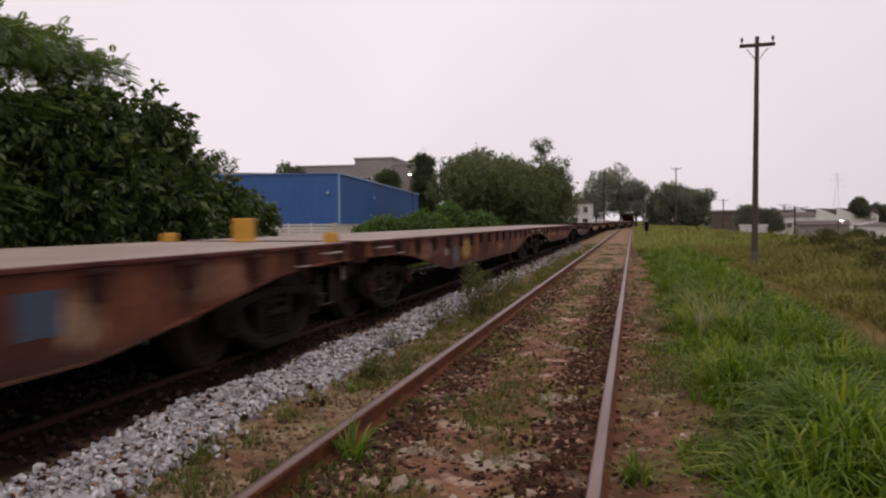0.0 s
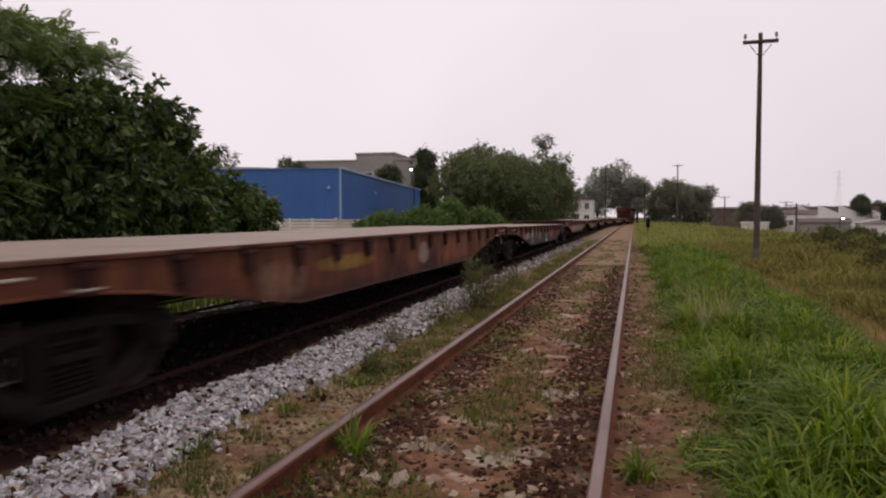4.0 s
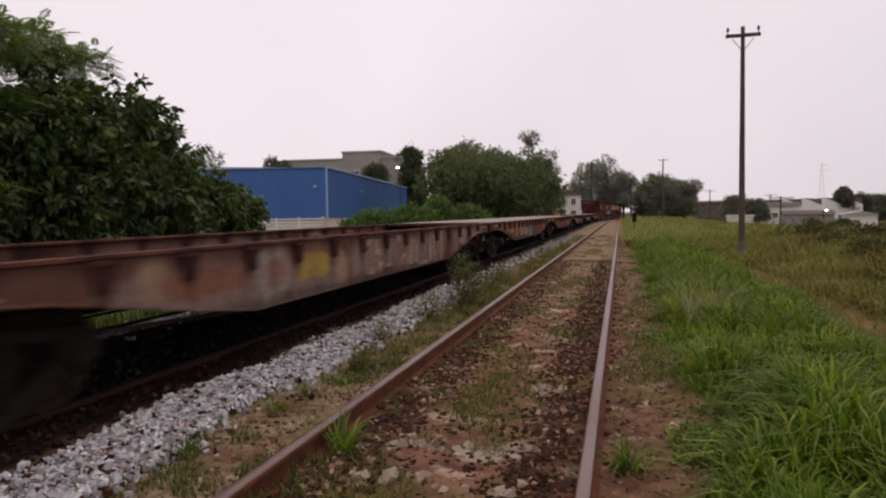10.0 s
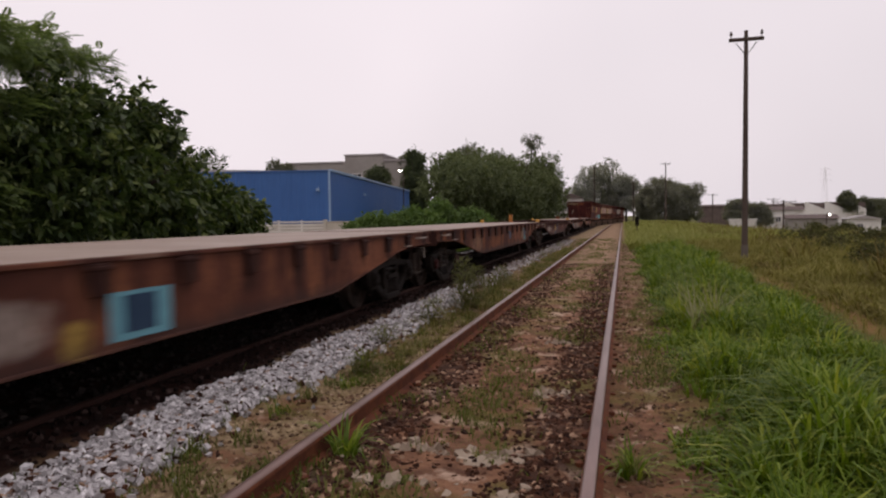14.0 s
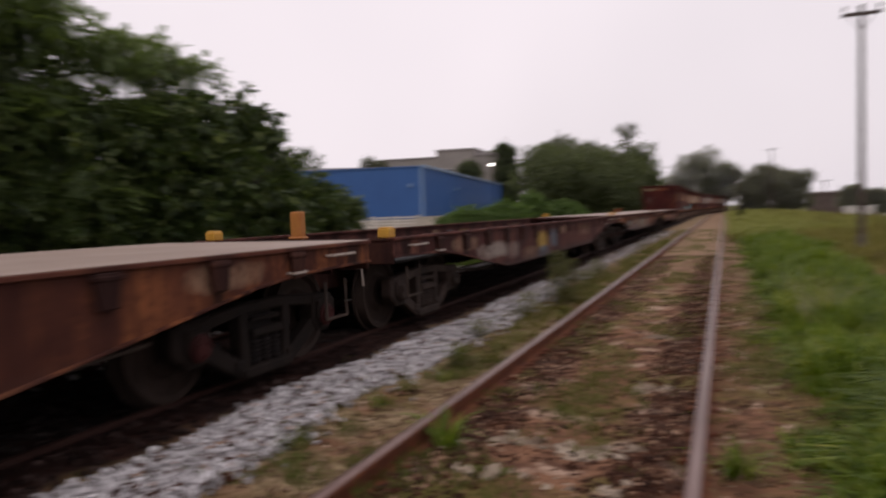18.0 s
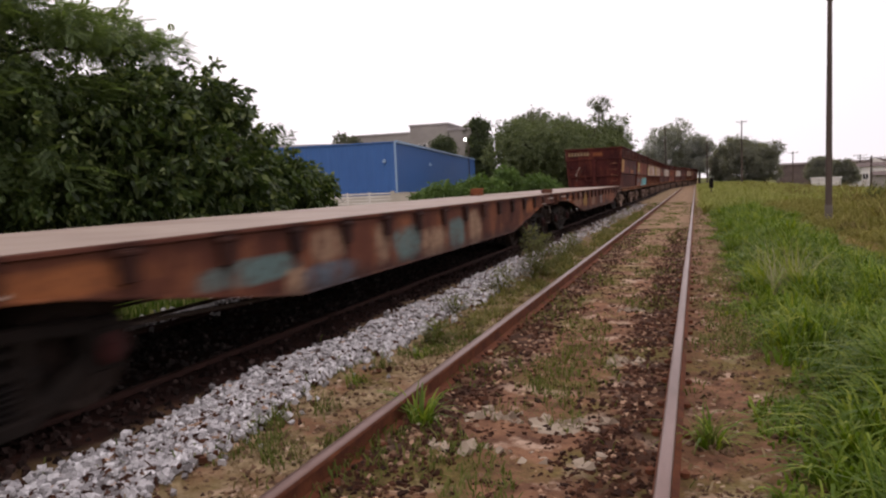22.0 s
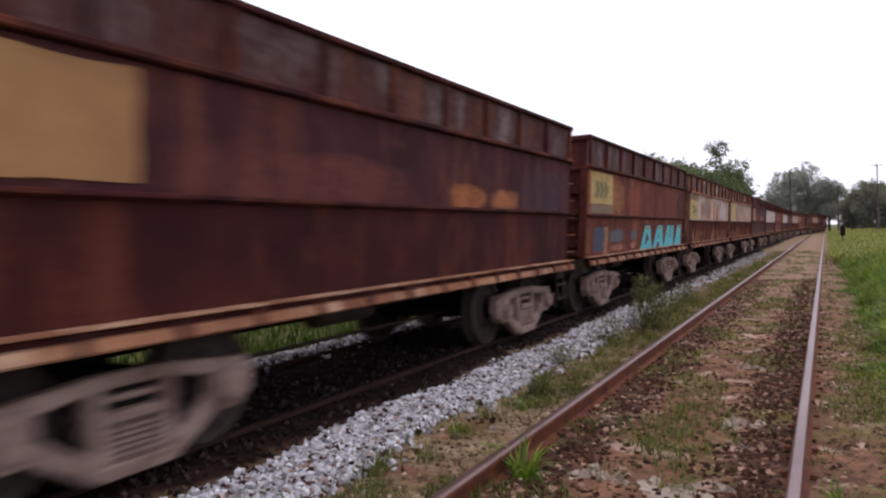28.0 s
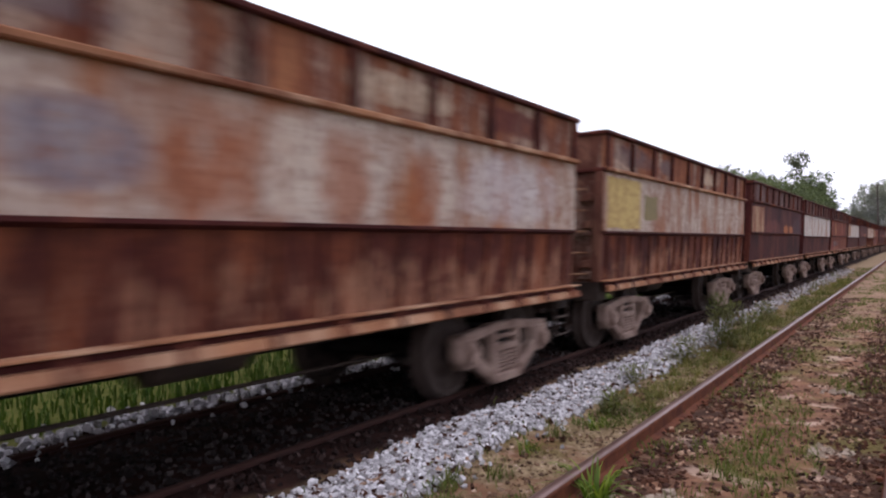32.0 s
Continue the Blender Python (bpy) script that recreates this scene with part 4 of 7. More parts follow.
for i in range(5):
    tuft(0.90 + rng.normal(0, 0.15), 9.0 + rng.normal(0, 0.4), 26, 0.86, 0.008, 0.07, "pale seeding grass on the bank", "seed" if i < 3 else "grass_tip")


# ---- the train ----
WHEEL_R = 0.42
FLAT_L, FLAT_BODY = 16.65, 16.10
FLAT_PIVOT = FLAT_BODY / 2 - 1.42
GON_L, GON_BODY = 9.77, 8.82


def run_of(t):
    """How far the train has come, in metres."""
    return 5.706 * (t - 0.8) - 0.0036 * (t - 0.8) ** 2


def wheel_meshes(material):
    prof = [(-0.065, 0.10), (-0.065, 0.20), (-0.02, 0.24), (-0.02, 0.34), (-0.06, 0.365), (-0.06, 0.42), (0.045, 0.425), (0.05, 0.455), (0.075, 0.455), (0.075, 0.37), (0.02, 0.34), (0.02, 0.22), (0.06, 0.19), (0.06, 0.10)]
    w = Form().turn((0, 0, 0), "x", prof, 28)
    for i in range(6):
        a = i * math.pi / 3
        w.turn((-0.066, 0.155 * math.cos(a), 0.155 * math.sin(a)), "x", [(-0.012, 0.016), (0.01, 0.016)], 6)
    me = w.mesh("wheel", M[material], 0, True)
    axle = Form().turn((0, 0, 0), "x", [(-1.10, 0.065), (-0.95, 0.065), (-0.93, 0.09), (0.93, 0.09), (0.95, 0.065), (1.10, 0.065)], 12).mesh("axle", M["under"], 0, True)
    return me, axle


WHEEL, AXLE = wheel_meshes("wheel")
# flats' wheels in the dimmer brown: shade under the body put in
WHEEL_DARK, _ = wheel_meshes("gear_dim")

def side_frame_mesh(material, stretch=1.0):
    """Cast three-piece side frame with its two windows and the spring opening."""
    f = Form()
    t = 0.055

    def bar(a, b, h, w=t):
        d = Vector((b[0] - a[0], b[1] - a[1]))
        nrm = Vector((-d.y, d.x)).normalized() * h / 2
        f.prism([(a[0] + nrm.x, a[1] + nrm.y), (b[0] + nrm.x, b[1] + nrm.y), (b[0] - nrm.x, b[1] - nrm.y), (a[0] - nrm.x, a[1] - nrm.y)], "x", -w, w)
    # top chord, humped over the spring opening
    f.prism([(-1.0, 0.50), (-0.62, 0.53), (-0.30, 0.575), (0.30, 0.575), (0.62, 0.53), (1.0, 0.50), (1.0, 0.60), (0.60, 0.635), (0.28, 0.665), (-0.28, 0.665), (-0.60, 0.635), (-1.0, 0.60)], "x", -0.06, 0.06)
    for k in (-1, 1):
        bar((k * 0.74, 0.36), (k * 0.30, 0.12), 0.135, 0.062)
        bar((k * 0.29, 0.60), (k * 0.27, 0.12), 0.115, 0.06)
        f.prism([(k * 0.29, 0.07), (k * 0.44, 0.16), (k * 0.42, 0.24), (k * 0.25, 0.20)], "x", -0.075, 0.075)
    f.prism([(-0.34, 0.085), (-0.30, 0.055), (0.30, 0.055), (0.34, 0.085), (0.34, 0.15), (-0.34, 0.15)], "x", -0.085, 0.085)
    f.prism([(-0.215, 0.375), (0.215, 0.375), (0.205, 0.445), (-0.205, 0.445)], "x", -0.05, 0.085)
    f.prism([(-0.20, 0.495), (0.20, 0.495), (0.20, 0.535), (-0.20, 0.535)], "x", -0.05, 0.065)
    for k in (-1, 1):
        f.prism([(k * 0.85 - 0.17, 0.61), (k * 0.85 - 0.175, 0.36), (k * 0.85 - 0.10, 0.27), (k * 0.85 + 0.10, 0.27), (k * 0.85 + 0.175, 0.36), (k * 0.85 + 0.17, 0.61)], "x", -0.075, 0.075)
        f.prism([(k * 0.85 - 0.12, 0.565), (k * 0.85 - 0.13, 0.40), (k * 0.85 - 0.07, 0.315), (k * 0.85 + 0.07, 0.315), (k * 0.85 + 0.13, 0.40), (k * 0.85 + 0.12, 0.565)], "x", 0.075, 0.105)
        f.prism([(k * 1.02 - 0.06, 0.60), (k * 1.02 - 0.065, 0.40), (k * 1.02 - 0.01, 0.33), (k * 1.02 + 0.055, 0.36), (k * 1.02 + 0.06, 0.55)], "x", -0.06, 0.07)
    f.v = [(x, y * stretch, z) for x, y, z in f.v]
    return f.mesh("side_frame", material, 0.018)


def bogie_set(material, cap=None, half=0.85, wheel=None):
    spring = Form()
    for yy in (-0.17, 0.0, 0.17):
        spring.turn((0.01, yy * 0.82, 0.152), "z", [(0.0, 0.05)] + [(0.0125 + 0.0125 * i, (0.040, 0.066, 0.066)[i % 3]) for i in range(1, 16)] + [(0.222, 0.05)], 10)
    cap_me = Form()
    cap_me.turn((0, 0, 0), "x", [(-0.02, 0.105), (0.035, 0.105), (0.045, 0.085), (0.06, 0.085), (0.062, 0.03)], 14)
    for i in range(3):
        a = i * 2.094 + 0.5
        cap_me.turn((0.045, 0.06 * math.cos(a), 0.06 * math.sin(a)), "x", [(0, 0.014), (0.03, 0.014)], 6)
    return dict(half=half, wheel=wheel or WHEEL_DARK, frame=side_frame_mesh(material, half / 0.85), spring=spring.mesh("spring_nest", material if cap is None else M["under"], 0, False),
                cap=cap_me.mesh("axle_cap", cap or material, 0, True),
                bolster=Form().box(-1.05, 1.05, -0.16, 0.16, 0.40, 0.62).box(-0.3, 0.3, -0.3, 0.3, 0.6, 0.72).box(-1.0, 1.0, -0.5, -0.42, 0.30, 0.38).box(-1.0, 1.0, 0.42, 0.5, 0.30, 0.38).mesh("bolster", M["under"], 0.01),
                shoe=Form().prism([(-0.03, -0.16), (0.03, -0.12), (0.045, 0), (0.03, 0.12), (-0.03, 0.16), (-0.05, 0)], "x", -0.04, 0.04).mesh("brake_shoe", M["gear"]))


def add_bogie(wagon, y, kit):
    b = part("bogie", kit["bolster"], wagon, "", (0, y, 0))
    for s in (-1, 1):
        fr = part("side_frame", kit["frame"], b, "", (s * 1.06, 0, 0))
        part("spring_nest", kit["spring"], b, "", (s * 1.06, 0, 0))
        for k in (-1, 1):
            part("axle_cap", kit["cap"], b, "", pose(s * 1.145, k * kit["half"], WHEEL_R, 0, 0, 0 if s > 0 else 180))
            part("brake_shoe", kit["shoe"], b, "", (s * 0.80, k * (kit["half"] - 0.45), 0.40))
    for k in (-1, 1):
        w = part("wheelset", AXLE, wagon, "", (0, y + k * kit["half"], WHEEL_R))
        part("wheel", kit["wheel"], w, "", (-0.82, 0, 0))
        part("wheel", kit["wheel"], w, "", pose(0.82, 0, 0, 0, 0, 180))


def coupler_mesh():
    f = Form().box(-0.075, 0.075, -0.55, 0.12, 0.62, 0.80)
    f.prism([(-0.13, 0.05), (0.02, 0.05), (0.17, 0.16), (0.17, 0.34), (0.10, 0.36), (0.06, 0.22), (-0.02, 0.20), (-0.06, 0.30), (-0.15, 0.30)], "z", 0.57, 0.86)
    return f.mesh("coupler", M["gear"], 0.012)


COUPLER = coupler_mesh()


def hose_mesh():
    pts = [(0.28, -0.05, 0.74), (0.30, 0.10, 0.66), (0.28, 0.26, 0.45), (0.22, 0.38, 0.36), (0.14, 0.44, 0.40)]
    return Form().tube(pts, 0.022, 7).turn((0.14, 0.44, 0.36), "z", [(0, 0.035), (0.09, 0.035)], 8).mesh("brake_hose", M["bright"], 0, True)


HOSE = hose_mesh()


def sill_profile(b):
    """Outline (y, z) of the fish-bellied side sill."""
    h = FLAT_BODY / 2
    half = [(3.80, b[1]), (4.15, b[1] + 0.045), (4.6, b[1] + 0.110), (5.2, b[1] + 0.20), (5.75, b[1] + 0.285), (6.2, b[0] - 0.075), (6.8, b[0] - 0.02), (h, b[0])]
    return [(-h, 1.08)] + [(-y, z) for y, z in reversed(half)] + half + [(h, 1.08)]


def flat_wagon(open_deck, skin, kit):
    """Container flat: fish-bellied side sills, deck or open frame, two bogies."""
    h = FLAT_BODY / 2
    root = new("flat_wagon")
    low = (0.87, 0.44)
    pr = sill_profile(low)
    for s in (-1, 1):
        m = pose(0, 0, 0, 0, 0, 0 if s > 0 else 180)
        part("side_sill", Form().prism(pr, "x", 1.325, 1.345).mesh("side_sill", skin, 0.004), root, "", m)
        strip = [(y, z - 0.002) for y, z in pr[1:-1]] + [(y, z + 0.02) for y, z in reversed(pr[1:-1])]
        part("bottom_flange", Form().prism(strip, "x", 1.346, 1.372).mesh("bottom_flange", skin, 0.004), root, "", m)
        part("top_flange", Form().box(1.26, 1.375, -h, h, 1.055, 1.085).mesh("top_flange", skin, 0.004), root, "", m)
    if open_deck:
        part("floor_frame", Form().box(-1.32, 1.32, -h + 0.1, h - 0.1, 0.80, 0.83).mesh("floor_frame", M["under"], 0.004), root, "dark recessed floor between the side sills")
        cross = Form().box(-1.31, 1.31, -0.07, 0.07, 0.83, 0.93).mesh("cross_member", M["sill_red"], 0.006)
        for i in range(9):
            part("cross_member", cross, root, "", (0, -h + 1.5 + i * (FLAT_BODY - 3) / 8, 0))
        for s in (-1, 1):
            part("end_platform", Form().box(-1.30, 1.30, min(s * (h - 0.35), s * h), max(s * (h - 0.35), s * h), 1.03, 1.058).mesh("end_platform", M["sill_red"], 0.004), root, "narrow steel end platform")
    else:
        part("deck", Form().box(-1.345, 1.345, -h, h, 1.0855, 1.092).mesh("deck", M["deck"], 0.003), root, "dusty brown deck plates")
    pocket = Form().prism([(-0.10, 1.05), (0.10, 1.05), (0.075, 0.83), (-0.075, 0.83)], "x", 1.346, 1.385).box(1.346, 1.395, -0.105, 0.105, 1.0, 1.035).mesh("stake_pocket", M["pocket"], 0.008)
    for i in range(-7, 8):
        y = i * POCKET_STEP
        for s in (-1, 1):
            part("stake_pocket", pocket, root, "", pose(0, y, 0, 0, 0, 0 if s > 0 else 180))
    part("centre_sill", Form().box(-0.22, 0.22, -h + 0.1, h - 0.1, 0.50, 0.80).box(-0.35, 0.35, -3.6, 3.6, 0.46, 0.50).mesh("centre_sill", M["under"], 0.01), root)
    for s in (-1, 1):
        end = Form().box(-1.34, 1.34, h - 0.05, h, 0.80, 1.08).box(-0.5, 0.5, h - 0.4, h - 0.02, 0.52, 0.80).box(-0.9, -0.7, h, h + 0.03, 0.74, 1.0).box(0.7, 0.9, h, h + 0.03, 0.74, 1.0)
        part("end_beam", end.mesh("end_beam", M["pocket"], 0.006), root, "", pose(0, 0, 0, 0, 0, 0 if s > 0 else 180))
        part("coupler", COUPLER, root, "", pose(0, s * (h + 0.12), 0, 0, 0, 0 if s > 0 else 180))
        part("brake_hose", HOSE, root, "", pose(0, s * (h + 0.02), 0, 0, 0, 0 if s > 0 else 180))
        part("uncoupling_lever", Form().tube([(1.25, h + 0.03, 0.62), (1.22, h + 0.06, 0.80), (0.2, h + 0.06, 0.84)], 0.014).mesh("uncoupling_lever", M["bright"]), root, "", pose(0, 0, 0, 0, 0, 0 if s > 0 else 180))
        for k in (-1, 1):
            y = s * (h - 0.60)
            part("grab_handle", Form().tube([(k * 1.346, y - 0.22, 0.985), (k * 1.41, y - 0.20, 0.985), (k * 1.41, y + 0.20, 0.985), (k * 1.346, y + 0.22, 0.985)], 0.012).mesh("grab_handle", M["bright"]), root, "pale bare steel handle")
            part("grab_handle", Form().tube([(k * 1.346, y - 0.70 * s - 0.12, 0.885), (k * 1.39, y - 0.70 * s - 0.10, 0.875), (k * 1.39, y - 0.70 * s + 0.10, 0.875), (k * 1.346, y - 0.70 * s + 0.12, 0.885)], 0.010).mesh("grab_handle", M["bright"]), root, "pale bare steel handle")
            rod = Form().tube([(k * 1.02, s * (h - 2.6), 0.50), (k * 1.02, s * 3.6, 0.40)], 0.018)
            part("brake_rod", rod.mesh("brake_rod", M["gear"]), root)
            st = Form().tube([(k * 1.30, s * (h - 0.42), 0.74), (k * 1.31, s * (h - 0.42), 0.40), (k * 1.31, s * (h - 0.78), 0.40), (k * 1.30, s * (h - 0.78), 0.74)], 0.015)
            part("foot_step", st.mesh("foot_step", M["gear"]), root)
        add_bogie(root, s * FLAT_PIVOT, kit)
    cyl = Form().turn((0.62, 0.3, 0.62), "y", [(0, 0.04), (0.02, 0.15), (0.62, 0.15), (0.64, 0.05), (0.9, 0.03)], 14)
    part("brake_cylinder", cyl.mesh("brake_cylinder", M["gear"], 0, True), root)
    part("air_tank", Form().turn((-0.62, -1.6, 0.62), "y", [(0, 0.06), (0.05, 0.18), (0.95, 0.18), (1.0, 0.06)], 14).mesh("air_tank", M["gear"], 0, True), root)
    part("brake_rod", Form().tube([(0.3, -5.2, 0.36), (0.3, 5.2, 0.36)], 0.018).tube([(-0.1, -5.0, 0.42), (-0.1, 5.0, 0.42)], 0.014).mesh("brake_rod", M["gear"]), root)
    return root


def blot(parent, name, y0, y1, z0, z1, x, material, rough=0.06, lean=0.0, lift=0.0, label="", taper=0.0):
    """A thin coat of paint on a side: an uneven rectangle, x metres out, with rounded ragged edges."""
    r = random.Random(round((y0 * 37 + z0 * 91 + y1 * 13) * 100))
    pts = []
    n = 7
    for i in range(n):
        pts.append((y0 + (y1 - y0) * i / n, z0 + r.uniform(-rough, rough) * (z1 - z0)))
    for i in range(5):
        pts.append((y1 - lean + r.uniform(-rough, rough) * 0.5, z0 + (z1 - z0) * i / 5))
    for i in range(n):
        pts.append((y1 - taper - (y1 - y0 - 2 * taper) * i / n, z1 + r.uniform(-rough, rough) * (z1 - z0)))
    for i in range(5):
        pts.append((y0 + lean + r.uniform(-rough, rough) * 0.5, z1 - (z1 - z0) * i / 5))
    th = 0.004
    xs = x if callable(x) else (lambda z: x)
    v = [(xs(p[1]) + lift, p[0], p[1]) for p in pts] + [(xs(p[1]) + lift + th, p[0], p[1]) for p in pts]
    m = len(pts)
    f = Form().add(v, [tuple(range(m))[::-1], tuple(range(m, 2 * m))] + [(i, (i + 1) % m, m + (i + 1) % m, m + i) for i in range(m)])
    ob = part(name, f.mesh(name, M[material]), parent, label)
    if name.startswith("painted") and parent in SAGGED:
        ob.matrix_basis = pose(0, 0, -0.075, -0.33, 0, 0) @ ob.matrix_basis
    return ob


SAGGED = []
# the dark kits have the dimness under the deck in their colour
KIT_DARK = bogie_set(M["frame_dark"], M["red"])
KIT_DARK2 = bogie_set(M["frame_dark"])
KIT_BROWN = bogie_set(M["gear_dim"])
KIT_GREY = bogie_set(M["frame_grey"], None, 0.74, WHEEL)

# y offsets along each flat count from its middle, towards the far end
FLATS = []


def build_flats():
    deck_a = flat_wagon(False, M["sill"], KIT_DARK)
    deck_b = flat_wagon(False, M["sill_pale"], KIT_DARK2)
    deck_c = flat_wagon(False, M["sill_red"], KIT_DARK2)
    open_b = flat_wagon(True, M["sill_pale"], KIT_DARK2)
    open_c = flat_wagon(True, M["sill_red"], KIT_BROWN)
    plan = [(-1, deck_c), (0, deck_a), (1, deck_b), (2, deck_c), (3, open_b), (4, deck_b), (5, deck_a), (6, open_c), (7, deck_a), (8, deck_a)]
    words = {deck_a: "rust-brown container flat wagon with a dusty deck", deck_b: "flat wagon with faded paint on rusty fish-bellied sides",
             deck_c: "red-oxide container flat wagon with a dusty deck", open_b: "open-framed flat wagon with peeling pale paint", open_c: "open-framed red-oxide flat wagon with graffiti patches"}
    used = set()
    for k, proto in plan:
        w = proto if proto not in used else copy_thing(proto, Matrix())
        used.add(proto)
        tagged(w, words[proto], "railway wagon", "flat wagons of the train")
        if k == 2:          # its body hangs lower on worn springs, most at the rear
            SAGGED.append(w)
            sag = pose(0, 0, -0.075, -0.33, 0, 0)
            for p in w.children:
                if not p.name.startswith(("bogie", "wheelset")):
                    p.matrix_basis = sag @ p.matrix_basis
        FLATS.append((11.95 + FLAT_L * k, w))


build_flats()
S_X = 1.3462


PEACH, WHITE, TEAL, BLUE, YELLOW, ORANGE, RUST = (0.36, 0.235, 0.155), (0.36, 0.30, 0.26), (0.13, 0.215, 0.21), (0.115, 0.150, 0.185), (0.43, 0.285, 0.07), (0.37, 0.135, 0.050), (0.26, 0.10, 0.055)
SPRAY = {}
SPRAY[-1] = ((3.75, 0.72, 0.19, 0.19, PEACH, 1.0), (0.5, 0.70, 0.8, 0.2, RUST, 0.6), (5.2, 0.85, 0.6, 0.15, PEACH, 0.3), (-3.0, 0.7, 0.8, 0.2, RUST, 0.5))
SPRAY[0] = ((-2.43, 0.76, 0.45, 0.20, YELLOW, 1.0), (-3.31, 0.65, 0.22, 0.20, BLUE, 1.0), (-3.91, 0.77, 0.22, 0.08, WHITE, 0.9), (1.6, 0.68, 0.4, 0.08, PEACH, 0.6), (4.6, 0.75, 0.5, 0.2, PEACH, 0.4), (-5.2, 0.84, 0.8, 0.12, PEACH, 0.4))
SPRAY[1] = ((-2.5, 0.80, 0.8, 0.09, YELLOW, 0.6), (0.6, 0.75, 0.3, 0.16, WHITE, 0.7), (2.8, 0.7, 0.9, 0.25, RUST, 0.7), (-4.2, 0.7, 0.5, 0.2, PEACH, 0.4))
SPRAY[2] = ((-4.52, 0.76, 0.68, 0.11, WHITE, 0.9), (-3.29, 0.53, 0.46, 0.14, TEAL, 1.0), (-3.29, 0.83, 0.40, 0.15, WHITE, 0.9), (-1.34, 0.69, 0.41, 0.17, TEAL, 0.9), (2.39, 0.77, 0.42, 0.19, ORANGE, 0.9), (-2.2, 0.78, 0.3, 0.14, RUST, 0.8), (-6.0, 0.88, 1.2, 0.1, RUST, 0.7))
PRIMER = (0.27, 0.190, 0.160)
SPRAY[3] = ((-4.2, 0.66, 1.6, 0.26, PRIMER, 0.9), (-2.3, 0.62, 0.8, 0.26, PRIMER, 0.95), (2.0, 0.70, 1.6, 0.26, PRIMER, 0.9), (-5.23, 0.87, 0.18, 0.18, PEACH, 1), (-4.52, 0.78, 0.66, 0.12, RUST, 0.9), (-3.36, 0.77, 0.33, 0.27, WHITE, 1), (-3.36, 0.77, 0.20, 0.15, RUST, 0.9), (-2.50, 0.77, 0.45, 0.15, YELLOW, 1.2), (-1.72, 0.69, 0.22, 0.19, PEACH, 1.2),
            (-1.10, 0.72, 0.38, 0.22, PRIMER, 1.0), (-0.45, 0.72, 0.42, 0.25, PRIMER, 1.0), (0.30, 0.78, 0.36, 0.18, PRIMER, 1.0), (5.15, 0.85, 0.40, 0.15, WHITE, 1.4), (6.5, 0.90, 0.5, 0.12, PEACH, 0.7))
SPRAY[4] = ((-3.26, 0.79, 0.41, 0.22, ORANGE, 1.0), (-4.46, 0.78, 0.60, 0.08, YELLOW, 0.85), (-2.05, 0.72, 0.50, 0.18, WHITE, 0.9), (-0.95, 0.70, 0.55, 0.18, WHITE, 0.9), (-0.19, 0.55, 0.12, 0.14, YELLOW, 1), (-5.5, 0.85, 0.5, 0.1, ORANGE, 0.5), (5, 0.8, 0.7, 0.2, RUST, 0.6))
SPRAY[5] = ((3.2, 0.76, 0.22, 0.20, PEACH, 0.9), (-1.8, 0.65, 0.8, 0.16, ORANGE, 0.5), (1.9, 0.80, 0.5, 0.2, RUST, 0.8), (-4.4, 0.7, 0.7, 0.2, PEACH, 0.4), (5.9, 0.92, 0.4, 0.1, PEACH, 0.6))
SPRAY[6] = ((-4.5, 0.74, 0.75, 0.13, WHITE, 1.0), (-3.45, 0.68, 0.36, 0.14, WHITE, 0.45), (-1.42, 0.72, 0.42, 0.20, YELLOW, 1), (-1.35, 0.54, 0.44, 0.11, BLUE, 1), (-0.45, 0.76, 0.25, 0.19, BLUE, 1), (0.45, 0.89, 0.20, 0.09, PEACH, 0.9), (-2.3, 0.56, 0.5, 0.12, PEACH, 0.5), (3.0, 0.84, 0.42, 0.16, PEACH, 0.6), (-5.8, 0.9, 0.5, 0.1, PEACH, 0.5))
SPRAY[7] = ((-4.49, 0.74, 0.64, 0.11, TEAL, 0.9), (-3.87, 0.57, 0.18, 0.12, PEACH, 1), (-3.21, 0.55, 0.51, 0.14, BLUE, 1), (-3.22, 0.84, 0.35, 0.16, PEACH, 0.8), (-2.06, 0.74, 0.20, 0.23, PEACH, 1), (-1.29, 0.69, 0.43, 0.22, TEAL, 0.9), (-0.35, 0.62, 0.47, 0.2, PEACH, 0.95),
            (0.56, 0.66, 0.38, 0.22, TEAL, 0.9), (1.41, 0.69, 0.35, 0.28, PEACH, 0.95), (5.6, 0.88, 0.55, 0.15, ORANGE, 0.8), (-6.4, 0.9, 0.8, 0.1, ORANGE, 0.8))
SPRAY[8] = ((-3.39, 0.77, 0.48, 0.18, YELLOW, 0.6), (-4.85, 0.74, 0.75, 0.12, PEACH, 0.55), (-1.55, 0.70, 0.45, 0.16, PEACH, 0.6), (-6.2, 0.86, 0.65, 0.12, ORANGE, 0.8), (4.0, 0.7, 0.8, 0.2, RUST, 0.6), (2.2, 0.8, 0.6, 0.16, RUST, 0.6))


